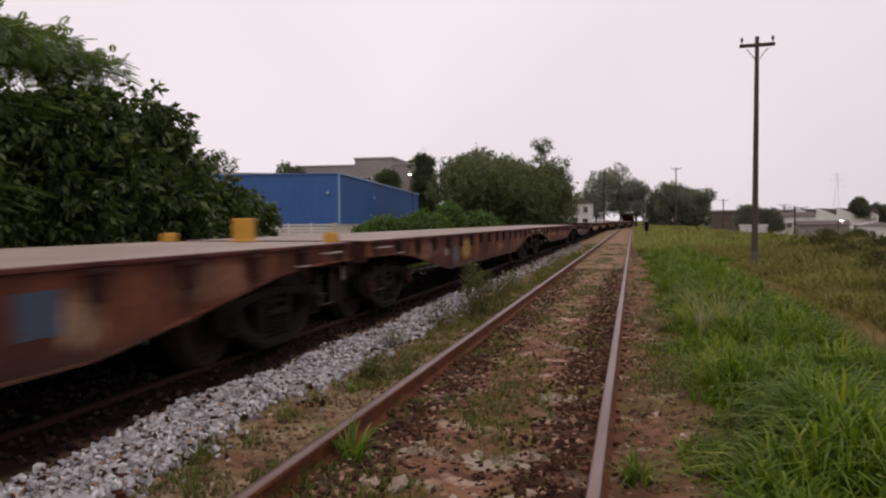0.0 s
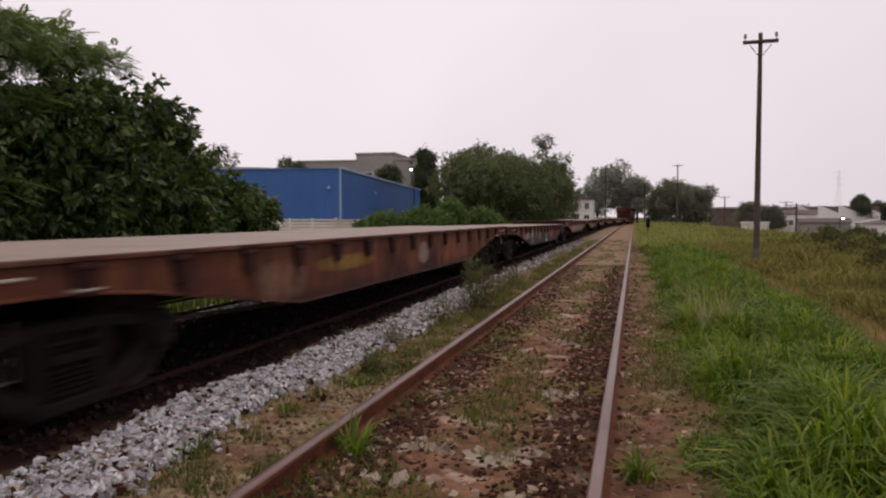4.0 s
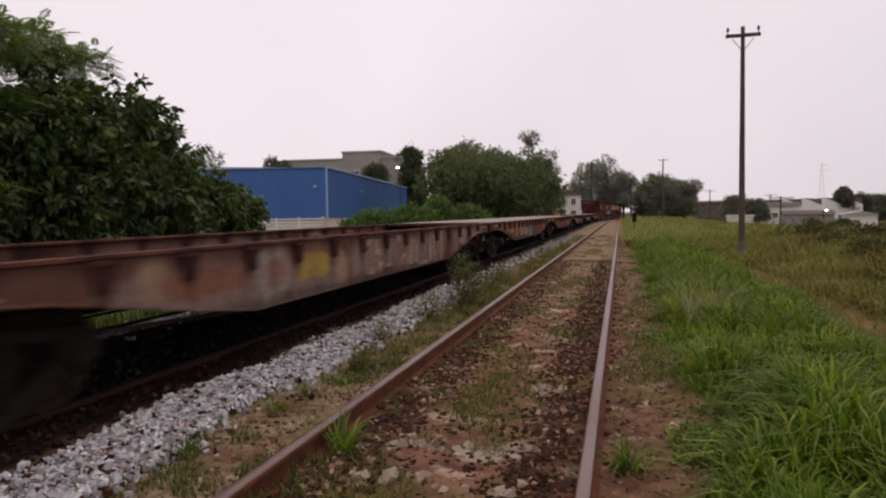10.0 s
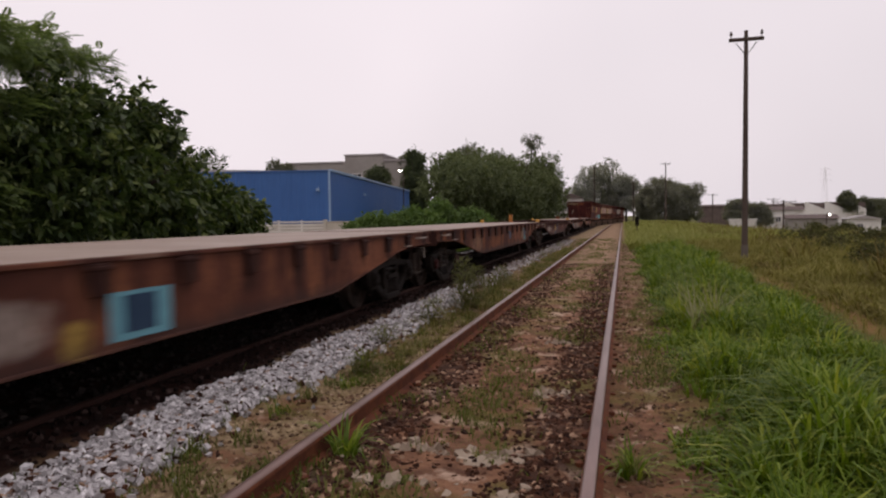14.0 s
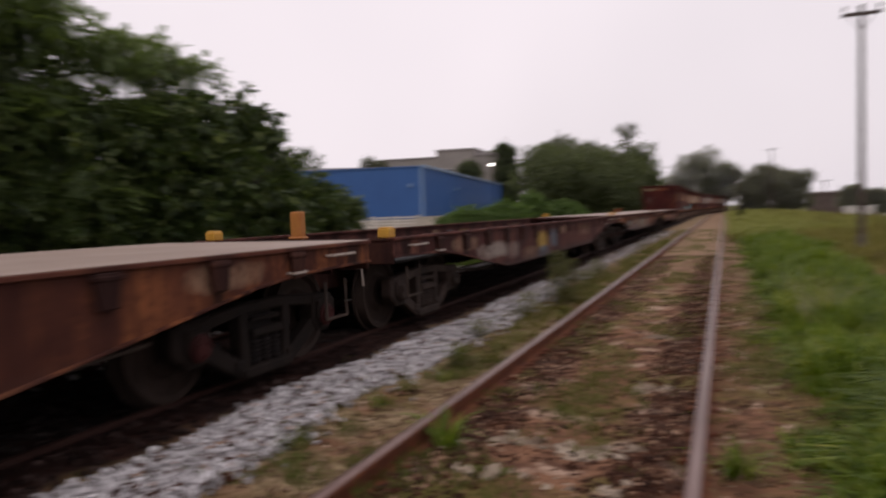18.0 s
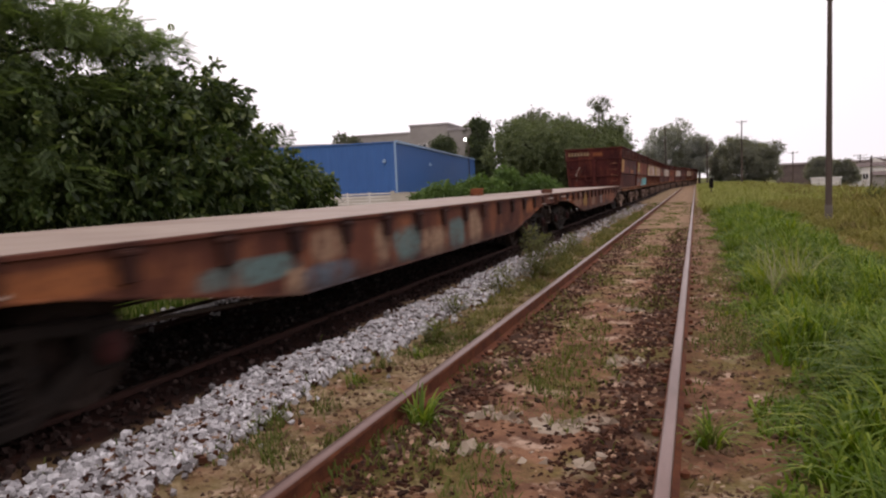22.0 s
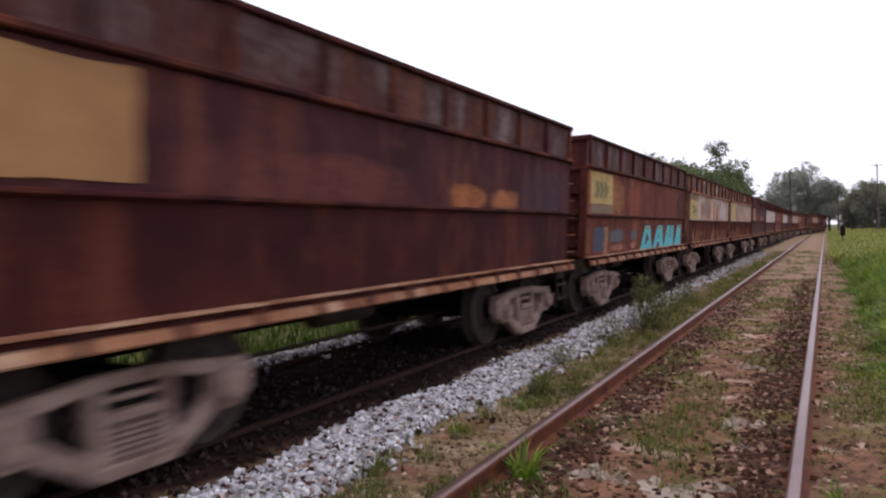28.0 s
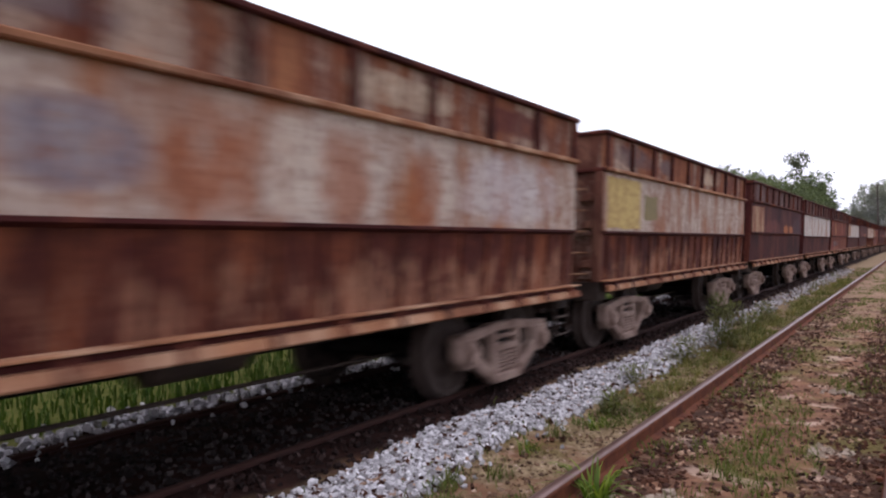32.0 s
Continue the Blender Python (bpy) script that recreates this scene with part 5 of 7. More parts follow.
def paint_flats():
    w = {round((u - 11.95) / FLAT_L): ob for u, ob in FLATS}
    tone = {"b": ((0.056, 0.019, 0.014), (0.150, 0.053, 0.032), (0.25, 0.094, 0.046)), "r": ((0.040, 0.014, 0.013), (0.090, 0.031, 0.026), (0.18, 0.072, 0.050)), "p": ((0.060, 0.024, 0.019), (0.165, 0.078, 0.055), (0.30, 0.150, 0.085)), "d": ((0.042, 0.014, 0.011), (0.120, 0.040, 0.024), (0.27, 0.095, 0.038))}
    for k, spray in SPRAY.items():
        kind = "p" if k == 3 else ("r" if k in (2, 6) else ("d" if k in (5, 8) else "b"))
        skin = rusty("sprayed_sill", *tone[kind], patches=spray, runs=True)
        for p in w[k].children:
            if p.name.startswith(("side_sill", "bottom_flange")):
                p.material_slots[0].link = 'OBJECT'
                p.material_slots[0].material = skin
    for k, name, y0, y1, z0, z1, mat_name, extra in (
            (-1, "painted_panel", 3.24, 3.58, 0.66, 0.94, "g_blue", dict(rough=0.02)),
            (2, "painted_panel", 0.35, 0.85, 0.43, 0.76, "g_teal", {}), (2, "painted_bar", 0.37, 0.85, 0.44, 0.55, "cyan", dict(lift=0.005)),
            (4, "painted_panel", 0.10, 0.75, 0.50, 0.84, "g_teal2", dict(rough=0.01)), (4, "painted_panel", 0.24, 0.58, 0.55, 0.81, "g_deep", dict(rough=0.01, lift=0.005)),
            (5, "painted_panel", 0.35, 0.73, 0.66, 0.90, "g_blue", dict(rough=0.02)), (5, "painted_panel", 3.49, 3.96, 0.53, 0.93, "g_teal", {}), (5, "painted_panel", 3.56, 3.90, 0.68, 0.92, "g_blue", dict(lift=0.005)),
            (8, "painted_panel", 0.31, 0.77, 0.55, 0.85, "g_grey", dict(rough=0.02)), (8, "painted_panel", -4.36, -4.22, 0.90, 1.02, "g_white", dict(rough=0.03)), (8, "painted_panel", -3.72, -3.60, 0.95, 1.04, "g_white", dict(rough=0.03))):
        blot(w[k], name, y0, y1, z0, z1, S_X, mat_name, **extra)
    # pale strokes of old lettering, too worn to read
    strokes = [((-0.85, 1.00), (-0.30, 0.98), (-0.32, 0.90), (-0.84, 0.91)), ((-0.36, 0.92), (-0.13, 0.74), (-0.50, 0.78)), ((-0.83, 0.62), (-0.51, 0.61), (-0.51, 0.50), (-0.83, 0.52)), ((-0.34, 0.67), (-0.11, 0.66), (-0.20, 0.54), (-0.43, 0.56)),
               ((-0.01, 0.62), (0.29, 0.61), (0.27, 0.56), (0.0, 0.56)), ((0.52, 1.01), (0.72, 1.00), (0.72, 0.90), (0.56, 0.92)), ((0.67, 0.80), (0.76, 0.78), (0.78, 0.64), (0.90, 0.54), (0.48, 0.54), (0.62, 0.62))]
    strokes += [((1.20, 0.84), (1.40, 0.83), (1.33, 0.51), (1.16, 0.52)), ((1.10, 0.94), (1.71, 0.90), (1.71, 0.81), (1.40, 0.845), (1.15, 0.87)), ((1.48, 0.82), (1.65, 0.80), (1.64, 0.52), (1.49, 0.54)), ((1.66, 0.54), (2.30, 0.53), (2.28, 0.46), (1.66, 0.47)),
                ((2.41, 1.00), (2.60, 1.00), (2.57, 0.47), (2.38, 0.48)), ((2.62, 0.96), (2.73, 0.95), (2.86, 0.47), (2.73, 0.47)), ((3.19, 1.01), (3.41, 1.01), (3.32, 0.46), (3.13, 0.47)), ((4.27, 0.99), (4.42, 0.99), (4.38, 0.56), (4.23, 0.54)), ((4.53, 1.00), (4.66, 1.00), (4.60, 0.56), (4.46, 0.56)),
                ((4.90, 0.98), (5.05, 0.98), (5.47, 0.70), (5.30, 0.69)), ((5.38, 0.96), (5.52, 0.96), (5.05, 0.68), (4.88, 0.68))]
    ring = [(0.95 + 0.20 * math.cos(i * 0.5236), 0.63 + 0.085 * math.sin(i * 0.5236)) for i in range(12)]
    strokes += [(ring[i], ring[(i + 1) % 12], (0.95 + (ring[(i + 1) % 12][0] - 0.95) * 0.5, 0.63 + (ring[(i + 1) % 12][1] - 0.63) * 0.5), (0.95 + (ring[i][0] - 0.95) * 0.5, 0.63 + (ring[i][1] - 0.63) * 0.5)) for i in (0, 1, 2, 3, 4, 5)]
    for pts in strokes:
        m = len(pts)
        v = [(S_X, *p) for p in pts] + [(S_X + 0.003, *p) for p in pts]
        part("paint_stroke", Form().add(v, [tuple(range(m))[::-1], tuple(range(m, 2 * m))] + [(i, (i + 1) % m, m + (i + 1) % m, m + i) for i in range(m)]).mesh("paint_stroke", M["g_stroke"]), w[3], "worn peach paint stroke")
    lock = Form().box(-0.07, 0.07, -0.085, 0.085, 0, 0.10).prism([(-0.07, 0.10), (0.07, 0.10), (0.05, 0.12), (-0.05, 0.12)], "y", -0.075, 0.075).mesh("twist_lock", M["yellow_new"], 0.012)
    post = Form().box(-0.075, 0.075, -0.05, 0.05, 0, 0.32).box(-0.10, 0.10, -0.07, 0.07, 0, 0.03).mesh("stop_post", M["orange_new"], 0.012)
    post_y = Form().box(-0.12, 0.12, -0.08, 0.08, 0, 0.30).box(-0.15, 0.15, -0.10, 0.10, 0, 0.03).mesh("stop_post", M["yellow_new"], 0.012)
    h = FLAT_BODY / 2
    for k, x, y, me in ((-1, 1.15, 7.95, lock), (-1, -0.05, 7.95, post_y), (-1, -1.15, 7.95, lock),
                        (6, 1.22, -7.95, lock), (6, 0.09, -7.97, post), (6, -1.14, -7.95, lock), (7, -1.12, -7.6, lock), (7, 1.20, -7.95, lock)):
        part("twist_lock" if me is lock else "stop_post", me, w[k], "yellow painted container fitting" if me is not post else "orange painted stop post", (x, y, 1.090 if k != 6 else 1.085))
    brown = Form().box(-0.16, 0.16, -0.1, 0.1, 0, 0.2).mesh("stop_block", M["g_rust"], 0.012)
    part("stop_block", brown, w[8], "rust-red steel stop block", (-1.0, -7.45, 1.09))
    part("stop_block", Form().box(-0.13, 0.13, -0.09, 0.09, 0, 0.10).mesh("stop_block", M["sill"], 0.012), w[8], "", (1.0, -7.72, 1.09))


paint_flats()


# ---- gondolas ----
def gon_x(z):
    """Half width of the tapered body at height z over the rail."""
    if z > 2.40:
        return 1.36
    if z > 1.60:
        return 1.305 + (z - 1.60) / 0.80 * 0.035
    return 1.20 + max(z - 0.78, 0) / 0.82 * 0.075


def sheet(z0, z1, off0, off1, y0, y1, t=0.02):
    """A leaning side plate between two heights."""
    return Form().prism([(off0, z0), (off1, z1), (off1 - t, z1), (off0 - t, z0)], "y", y0, y1)


def gondola(top, low, kit, rim="gon_rim", trim="gon", belt=0.0, tall=0.0, end_skin="gon_dark", ribs=0):
    h = GON_BODY / 2
    root = new("gondola_wagon")
    for s in (-1, 1):
        m = pose(0, 0, 0, 0, 0, 0 if s > 0 else 180)
        part("lower_side", sheet(0.955, 1.62 + belt, 1.216, 1.275, -h + 0.03, h - 0.03).mesh("lower_side", low), root, "", m)
        part("upper_side", sheet(1.60 + belt, 2.42, 1.305, 1.34, -h, h).mesh("upper_side", top), root, "", m)
        part("rim_band", sheet(2.44, 2.90 + tall, 1.322, 1.36, -h - 0.01, h + 0.01).mesh("rim_band", M[rim]), root, "", m)
        part("top_rail", Form().box(1.30, 1.41, -h - 0.03, h + 0.03, 2.885 + tall, 2.935 + tall).mesh("top_rail", M["gon_dark"], 0.01), root, "", m)
        part("waist_rail", Form().box(1.29, 1.40, -h - 0.02, h + 0.02, 2.40 + tall, 2.45 + tall).mesh("waist_rail", M[trim], 0.01), root, "", m)
        part("belt_rail", Form().prism([(1.26, 1.62 + belt), (1.335, 1.62 + belt), (1.335, 1.59 + belt), (1.26, 1.565 + belt)], "y", -h, h).mesh("belt_rail", M["gon_dark"], 0.004), root, "", m)
        rib = Form().prism([(1.33, 2.45), (1.375, 2.45), (1.40, 2.885 + tall), (1.35, 2.885 + tall)], "y", -0.035, 0.035).mesh("rim_rib", M["gon"], 0.006)
        for i in range(10):
            part("rim_rib", rib, root, "", m @ Matrix.Translation((0, -h + 0.06 + i * (GON_BODY - 0.12) / 9, 0)))
        part("side_ledge", Form().box(1.16, 1.365, -h, h, 0.954, 0.970).mesh("side_ledge", M["ledge"], 0.003), root, "", m)
        part("ledge_web", Form().box(1.29, 1.31, -h, h, 0.860, 0.954).mesh("ledge_web", M["gon_dark"], 0.003), root, "", m)
        part("lower_lip", Form().prism([(1.311, 0.825), (1.362, 0.825), (1.372, 0.84), (1.350, 0.900), (1.311, 0.910)], "y", -h, h).mesh("lower_lip", M["ledge"], 0.004), root, "", m)
        lug = Form().prism([(1.311, 0.84), (1.375, 0.83), (1.382, 0.86), (1.355, 0.953), (1.311, 0.953)], "y", -0.035, 0.035).mesh("ledge_bracket", M["gon"], 0.004)
        for i in range(14):
            part("ledge_bracket", lug, root, "", m @ Matrix.Translation((0, -h + 0.25 + i * (GON_BODY - 0.5) / 13, 0)))
        end = Form()
        end.add([(-1.27, h - 0.03, 1.6), (1.27, h - 0.03, 1.6), (1.34, h, 2.9), (-1.34, h, 2.9), (-1.21, h - 0.03, 0.95), (1.21, h - 0.03, 0.95),
                 (-1.27, h - 0.06, 1.6), (1.27, h - 0.06, 1.6), (1.34, h - 0.03, 2.9), (-1.34, h - 0.03, 2.9), (-1.21, h - 0.06, 0.95), (1.21, h - 0.06, 0.95)],
                [(4, 5, 1, 0), (0, 1, 2, 3), (11, 10, 6, 7), (7, 6, 9, 8), (3, 2, 8, 9), (5, 4, 10, 11), (0, 3, 9, 6), (4, 0, 6, 10), (2, 1, 7, 8), (1, 5, 11, 7)])
        # default end skin is dark rust, for the dimness between the wagons
        part("end_wall", end.mesh("end_wall", M[end_skin]), root, "", m)
        for side in (-1, 1):
            post = Form().prism([(side * 1.11, 0.95), (side * 1.225, 0.95), (side * 1.28, 1.62), (side * 1.325, 2.40), (side * 1.22, 2.40), (side * 1.16, 1.62)], "y", h - 0.032, h + 0.028)
            part("corner_post", post.mesh("corner_post", M[end_skin], 0.006), root, "", m)
            for z in (0.99, 1.14, 1.66, 2.02):
                flare = 0.08 * (z - 0.8) / 1.6
                part("corner_bracket", Form().prism([(side * (0.92 + flare), z), (side * (1.10 + flare), z), (side * (1.10 + flare), z + 0.10), (side * (1.0 + flare), z + 0.10)], "y", h - 0.03, h + 0.04).mesh("corner_bracket", M[end_skin], 0.005), root, "", m)
        part("end_stiffener", Form().box(-1.12, 1.12, h - 0.032, h + 0.035, 1.56, 1.63).mesh("end_stiffener", M[end_skin], 0.008), root, "", m)
        if ribs:
            rib_form = Form().prism([(1.210, 0.971), (1.244, 0.971), (1.292, 1.565), (1.270, 1.565)], "y", -0.022, 0.022).mesh("side_rib", low, 0.006)
            for i in range(ribs):
                part("side_rib", rib_form, root, "", m @ Matrix.Translation((0, -h + 0.20 + i * (GON_BODY - 0.4) / (ribs - 1), 0)))
        part("end_rail", Form().box(-1.39, 1.39, h - 0.04, h + 0.05, 2.885, 2.935 + tall).box(-1.37, 1.37, h - 0.02, h + 0.03, 2.40, 2.45).mesh("end_rail", M["gon_dark"], 0.008), root, "", m)
        part("end_post", Form().box(-0.09, 0.09, h - 0.01, h + 0.07, 1.1, 2.4).box(-0.15, 0.15, h - 0.01, h + 0.05, 1.05, 1.3).mesh("end_post", M["gon_dark"], 0.01), root, "", m)
        rung = Form().tube([(-1.07, h - 0.01, 0), (-1.07, h + 0.06, 0), (-0.81, h + 0.06, 0), (-0.81, h - 0.01, 0)], 0.010).mesh("ladder_rung", M["ledge"])
        for i in range(5):
            part("ladder_rung", rung, root, "dusty brown iron rung", m @ Matrix.Translation((0, 0, 1.06 + 0.28 * i)))
        part("pull_lever", Form().tube([(0.85, h + 0.04, 1.35), (0.70, h + 0.06, 1.75), (0.55, h + 0.04, 1.95)], 0.016).mesh("pull_lever", M["gear"]), root, "", m)
        part("end_sill", Form().box(-1.2, 1.2, h - 0.28, h, 0.70, 0.95).box(-0.4, 0.4, h - 0.4, h + 0.05, 0.52, 0.96).mesh("end_sill", M["gear_dim"], 0.01), root, "", m)
        part("coupler", COUPLER, root, "", pose(0, s * (h + 0.15), 0, 0, 0, 0 if s > 0 else 180))
        part("brake_hose", HOSE, root, "", pose(0, s * (h + 0.02), 0, 0, 0, 0 if s > 0 else 180))
        steps_m = Form().tube([(1.25, h - 0.16, 0.84), (1.26, h - 0.16, 0.42), (1.26, h - 0.50, 0.42), (1.25, h - 0.50, 0.84)], 0.015).tube([(1.26, h - 0.16, 0.62), (1.26, h - 0.50, 0.62)], 0.013)
        part("foot_step", steps_m.mesh("foot_step", M["gear"]), root, "", m)
        add_bogie(root, s * (h - 1.37), kit)
    part("floor", Form().box(-1.19, 1.19, -h + 0.06, h - 0.06, 0.93, 0.96).mesh("floor", M["gon_dark"]), root)
    part("centre_sill", Form().box(-0.2, 0.2, -h + 0.2, h - 0.2, 0.60, 0.93).mesh("centre_sill", M["under"], 0.01), root)
    part("air_tank", Form().turn((0.55, -0.8, 0.74), "y", [(0, 0.05), (0.05, 0.16), (0.85, 0.16), (0.9, 0.05)], 14).mesh("air_tank", M["gear"], 0, True), root)
    part("brake_rod", Form().tube([(0.3, -2.6, 0.40), (0.3, 2.6, 0.40)], 0.018).mesh("brake_rod", M["gear"]), root)
    return root


M["gon_rim"] = rusty("gondola_rim_band", (0.040, 0.013, 0.012), (0.095, 0.032, 0.026), (0.17, 0.070, 0.048), (0.245, 0.170, 0.155), 0.455, soft=0.12)
M["gon_plum"] = rusty("gondola_plum_upper", (0.040, 0.013, 0.015), (0.085, 0.027, 0.028), (0.15, 0.050, 0.034), soft=0.12,
                      patches=((1.05, 1.80, 0.42, 0.13, (0.42, 0.15, 0.055), 1.2), (2.02, 1.80, 0.38, 0.12, (0.42, 0.16, 0.065), 1.2), (-1.6, 1.85, 1.2, 0.2, (0.17, 0.055, 0.045), 0.8), (3.4, 1.9, 0.8, 0.35, (0.075, 0.045, 0.055), 0.8)))
M["gon_end"] = rusty("gondola_dusty_end", (0.060, 0.020, 0.014), (0.150, 0.060, 0.040), (0.26, 0.130, 0.085), (0.33, 0.225, 0.175), 0.41, soft=0.10)
M["tan_panel"] = plain("faded_tan_panel_paint", (0.47, 0.27, 0.11), (0.36, 0.18, 0.08), 2.5, 0.85)
M["gon_rim_pale"] = rusty("gondola_lilac_rim", (0.075, 0.022, 0.016), (0.22, 0.068, 0.034), (0.38, 0.16, 0.075), (0.46, 0.33, 0.25), 0.46, soft=0.07,
                          patches=((-3.2, 2.67, 0.8, 0.14, (0.15, 0.10, 0.10), 0.9), (-1.7, 2.67, 0.4, 0.12, (0.17, 0.12, 0.12), 0.9), (1.1, 2.67, 0.7, 0.12, (0.52, 0.39, 0.28), 1.0), (2.9, 2.67, 0.6, 0.12, (0.12, 0.035, 0.028), 0.9)))
LILAC, SLATE, BRICK, CREAM = (0.58, 0.52, 0.51), (0.20, 0.19, 0.23), (0.31, 0.095, 0.036), (0.60, 0.50, 0.41)
M["gon_patched"] = rusty("gondola_patched_cream", (0.17, 0.060, 0.034), (0.28, 0.105, 0.055), (0.40, 0.19, 0.10), (0.58, 0.47, 0.39), 0.525, soft=0.12,
                         patches=((-2.80, 2.0, 0.22, 0.40, LILAC, 0.9), (-2.15, 1.95, 0.28, 0.24, BRICK, 0.9), (-1.52, 1.98, 0.36, 0.22, SLATE, 0.9), (-0.72, 1.95, 0.34, 0.34, BRICK, 0.85), (-0.08, 2.0, 0.26, 0.34, CREAM, 0.8),
                                  (0.40, 1.95, 0.26, 0.36, BRICK, 0.7), (1.35, 1.92, 0.24, 0.34, BRICK, 0.8), (2.9, 2.0, 0.9, 0.32, LILAC, 0.85)))
M["gon_red"] = rusty("gondola_red_oxide", (0.045, 0.012, 0.010), (0.15, 0.035, 0.022), (0.30, 0.11, 0.05), (0.20, 0.060, 0.042), 0.47, soft=0.12,
                     patches=((-2.45, 1.29, 0.62, 0.13, (0.16, 0.13, 0.135), 1.0), (-1.14, 1.29, 0.30, 0.11, (0.15, 0.12, 0.125), 1.0), (-2.35, 1.07, 0.5, 0.06, (0.40, 0.18, 0.11), 1.0), (-1.1, 1.08, 0.22, 0.06, (0.44, 0.20, 0.14), 1.1), (-3.5, 1.1, 0.5, 0.15, (0.22, 0.055, 0.045), 0.9)))
# the last patch darkens the far end
M["gon_brick"] = rusty("gondola_brick_upper", (0.090, 0.023, 0.016), (0.190, 0.050, 0.031), (0.28, 0.090, 0.048), soft=0.12,
                       patches=((-2.6, 1.98, 0.5, 0.34, (0.34, 0.145, 0.060), 0.9), (-1.2, 1.95, 0.5, 0.3, (0.25, 0.075, 0.035), 0.9), (2.4, 1.9, 1.0, 0.3, (0.15, 0.040, 0.028), 0.8), (3.95, 1.95, 0.7, 0.45, (0.060, 0.018, 0.016), 1.3)))
GONS = []


def spray_letter(parent, y, kind, x):
    """One big cyan graffiti shape, leaning out at the foot, 0.7 m high."""
    z0, z1 = 0.972, 1.475
    shapes = {
        "wedge": [[(0, 0), (1.12, 0), (0.84, 1), (0.36, 1)]],
        "a": [[(0, 0), (0.34, 0), (0.42, 0.22), (0.62, 0.22), (0.62, 0.42), (0.46, 0.42), (0.52, 0.75), (0.60, 0.42), (0.62, 0.22), (0.72, 0), (1.12, 0), (0.94, 1), (0.36, 1)]],
        "m": [[(0, 0), (1.18, 0), (1.12, 1), (0.86, 1), (0.80, 0.42), (0.73, 0.42), (0.68, 1), (0.36, 1)]],
        "n": [[(0, 0), (0.90, 0), (0.78, 1), (0.34, 1)]]}
    for poly in shapes[kind]:
        v = [(x(z0 + (z1 - z0) * b), y + 0.1 + a, z0 + (z1 - z0) * b) for a, b in poly]
        m = len(v)
        v += [(p[0] + 0.004, p[1], p[2]) for p in v]
        part("graffiti_letter", Form().add(v, [tuple(range(m))[::-1], tuple(range(m, 2 * m))] + [(i, (i + 1) % m, m + (i + 1) % m, m + i) for i in range(m)]).mesh("graffiti_letter", M["cyan"]), parent, "cyan spray-painted letter")
    if kind == "wedge":
        v = [(x(z) + 0.0045, y + 0.1 + a, z) for a, z in ((0.40, 1.06), (0.78, 1.18), (0.50, 1.32))]
        v += [(p[0] + 0.004, p[1], p[2]) for p in v]
        part("graffiti_mark", Form().add(v, [(2, 1, 0), (3, 4, 5), (0, 1, 4, 3), (1, 2, 5, 4), (2, 0, 3, 5)]).mesh("graffiti_mark", M["dark_mark"]), parent, "black wedge sprayed in the letter")
    top_v = [(x(z), y + 0.1 + a, z) for a, z in ((0.34, 1.482), (0.88, 1.482), (0.88, 1.502), (0.34, 1.502))]
    top_v += [(p[0] + 0.004, p[1], p[2]) for p in top_v]
    part("graffiti_mark", Form().add(top_v, [(3, 2, 1, 0), (4, 5, 6, 7), (0, 1, 5, 4), (1, 2, 6, 5), (2, 3, 7, 6), (3, 0, 4, 7)]).mesh("graffiti_mark", M["dark_mark"]), parent, "black stroke over the letter")
    if kind == "m":
        return
    bar_v = [(x(z) + 0.0045, y + 0.1 + a, z) for a, z in ((0.42, 1.40), (0.76, 1.40), (0.76, 1.45), (0.42, 1.45))]
    bar_v += [(p[0] + 0.004, p[1], p[2]) for p in bar_v]
    part("graffiti_mark", Form().add(bar_v, [(3, 2, 1, 0), (4, 5, 6, 7), (0, 1, 5, 4), (1, 2, 6, 5), (2, 3, 7, 6), (3, 0, 4, 7)]).mesh("graffiti_mark", M["g_yellow" if kind != "m" else "cyan"]), parent, "yellow stroke along the letter's top")


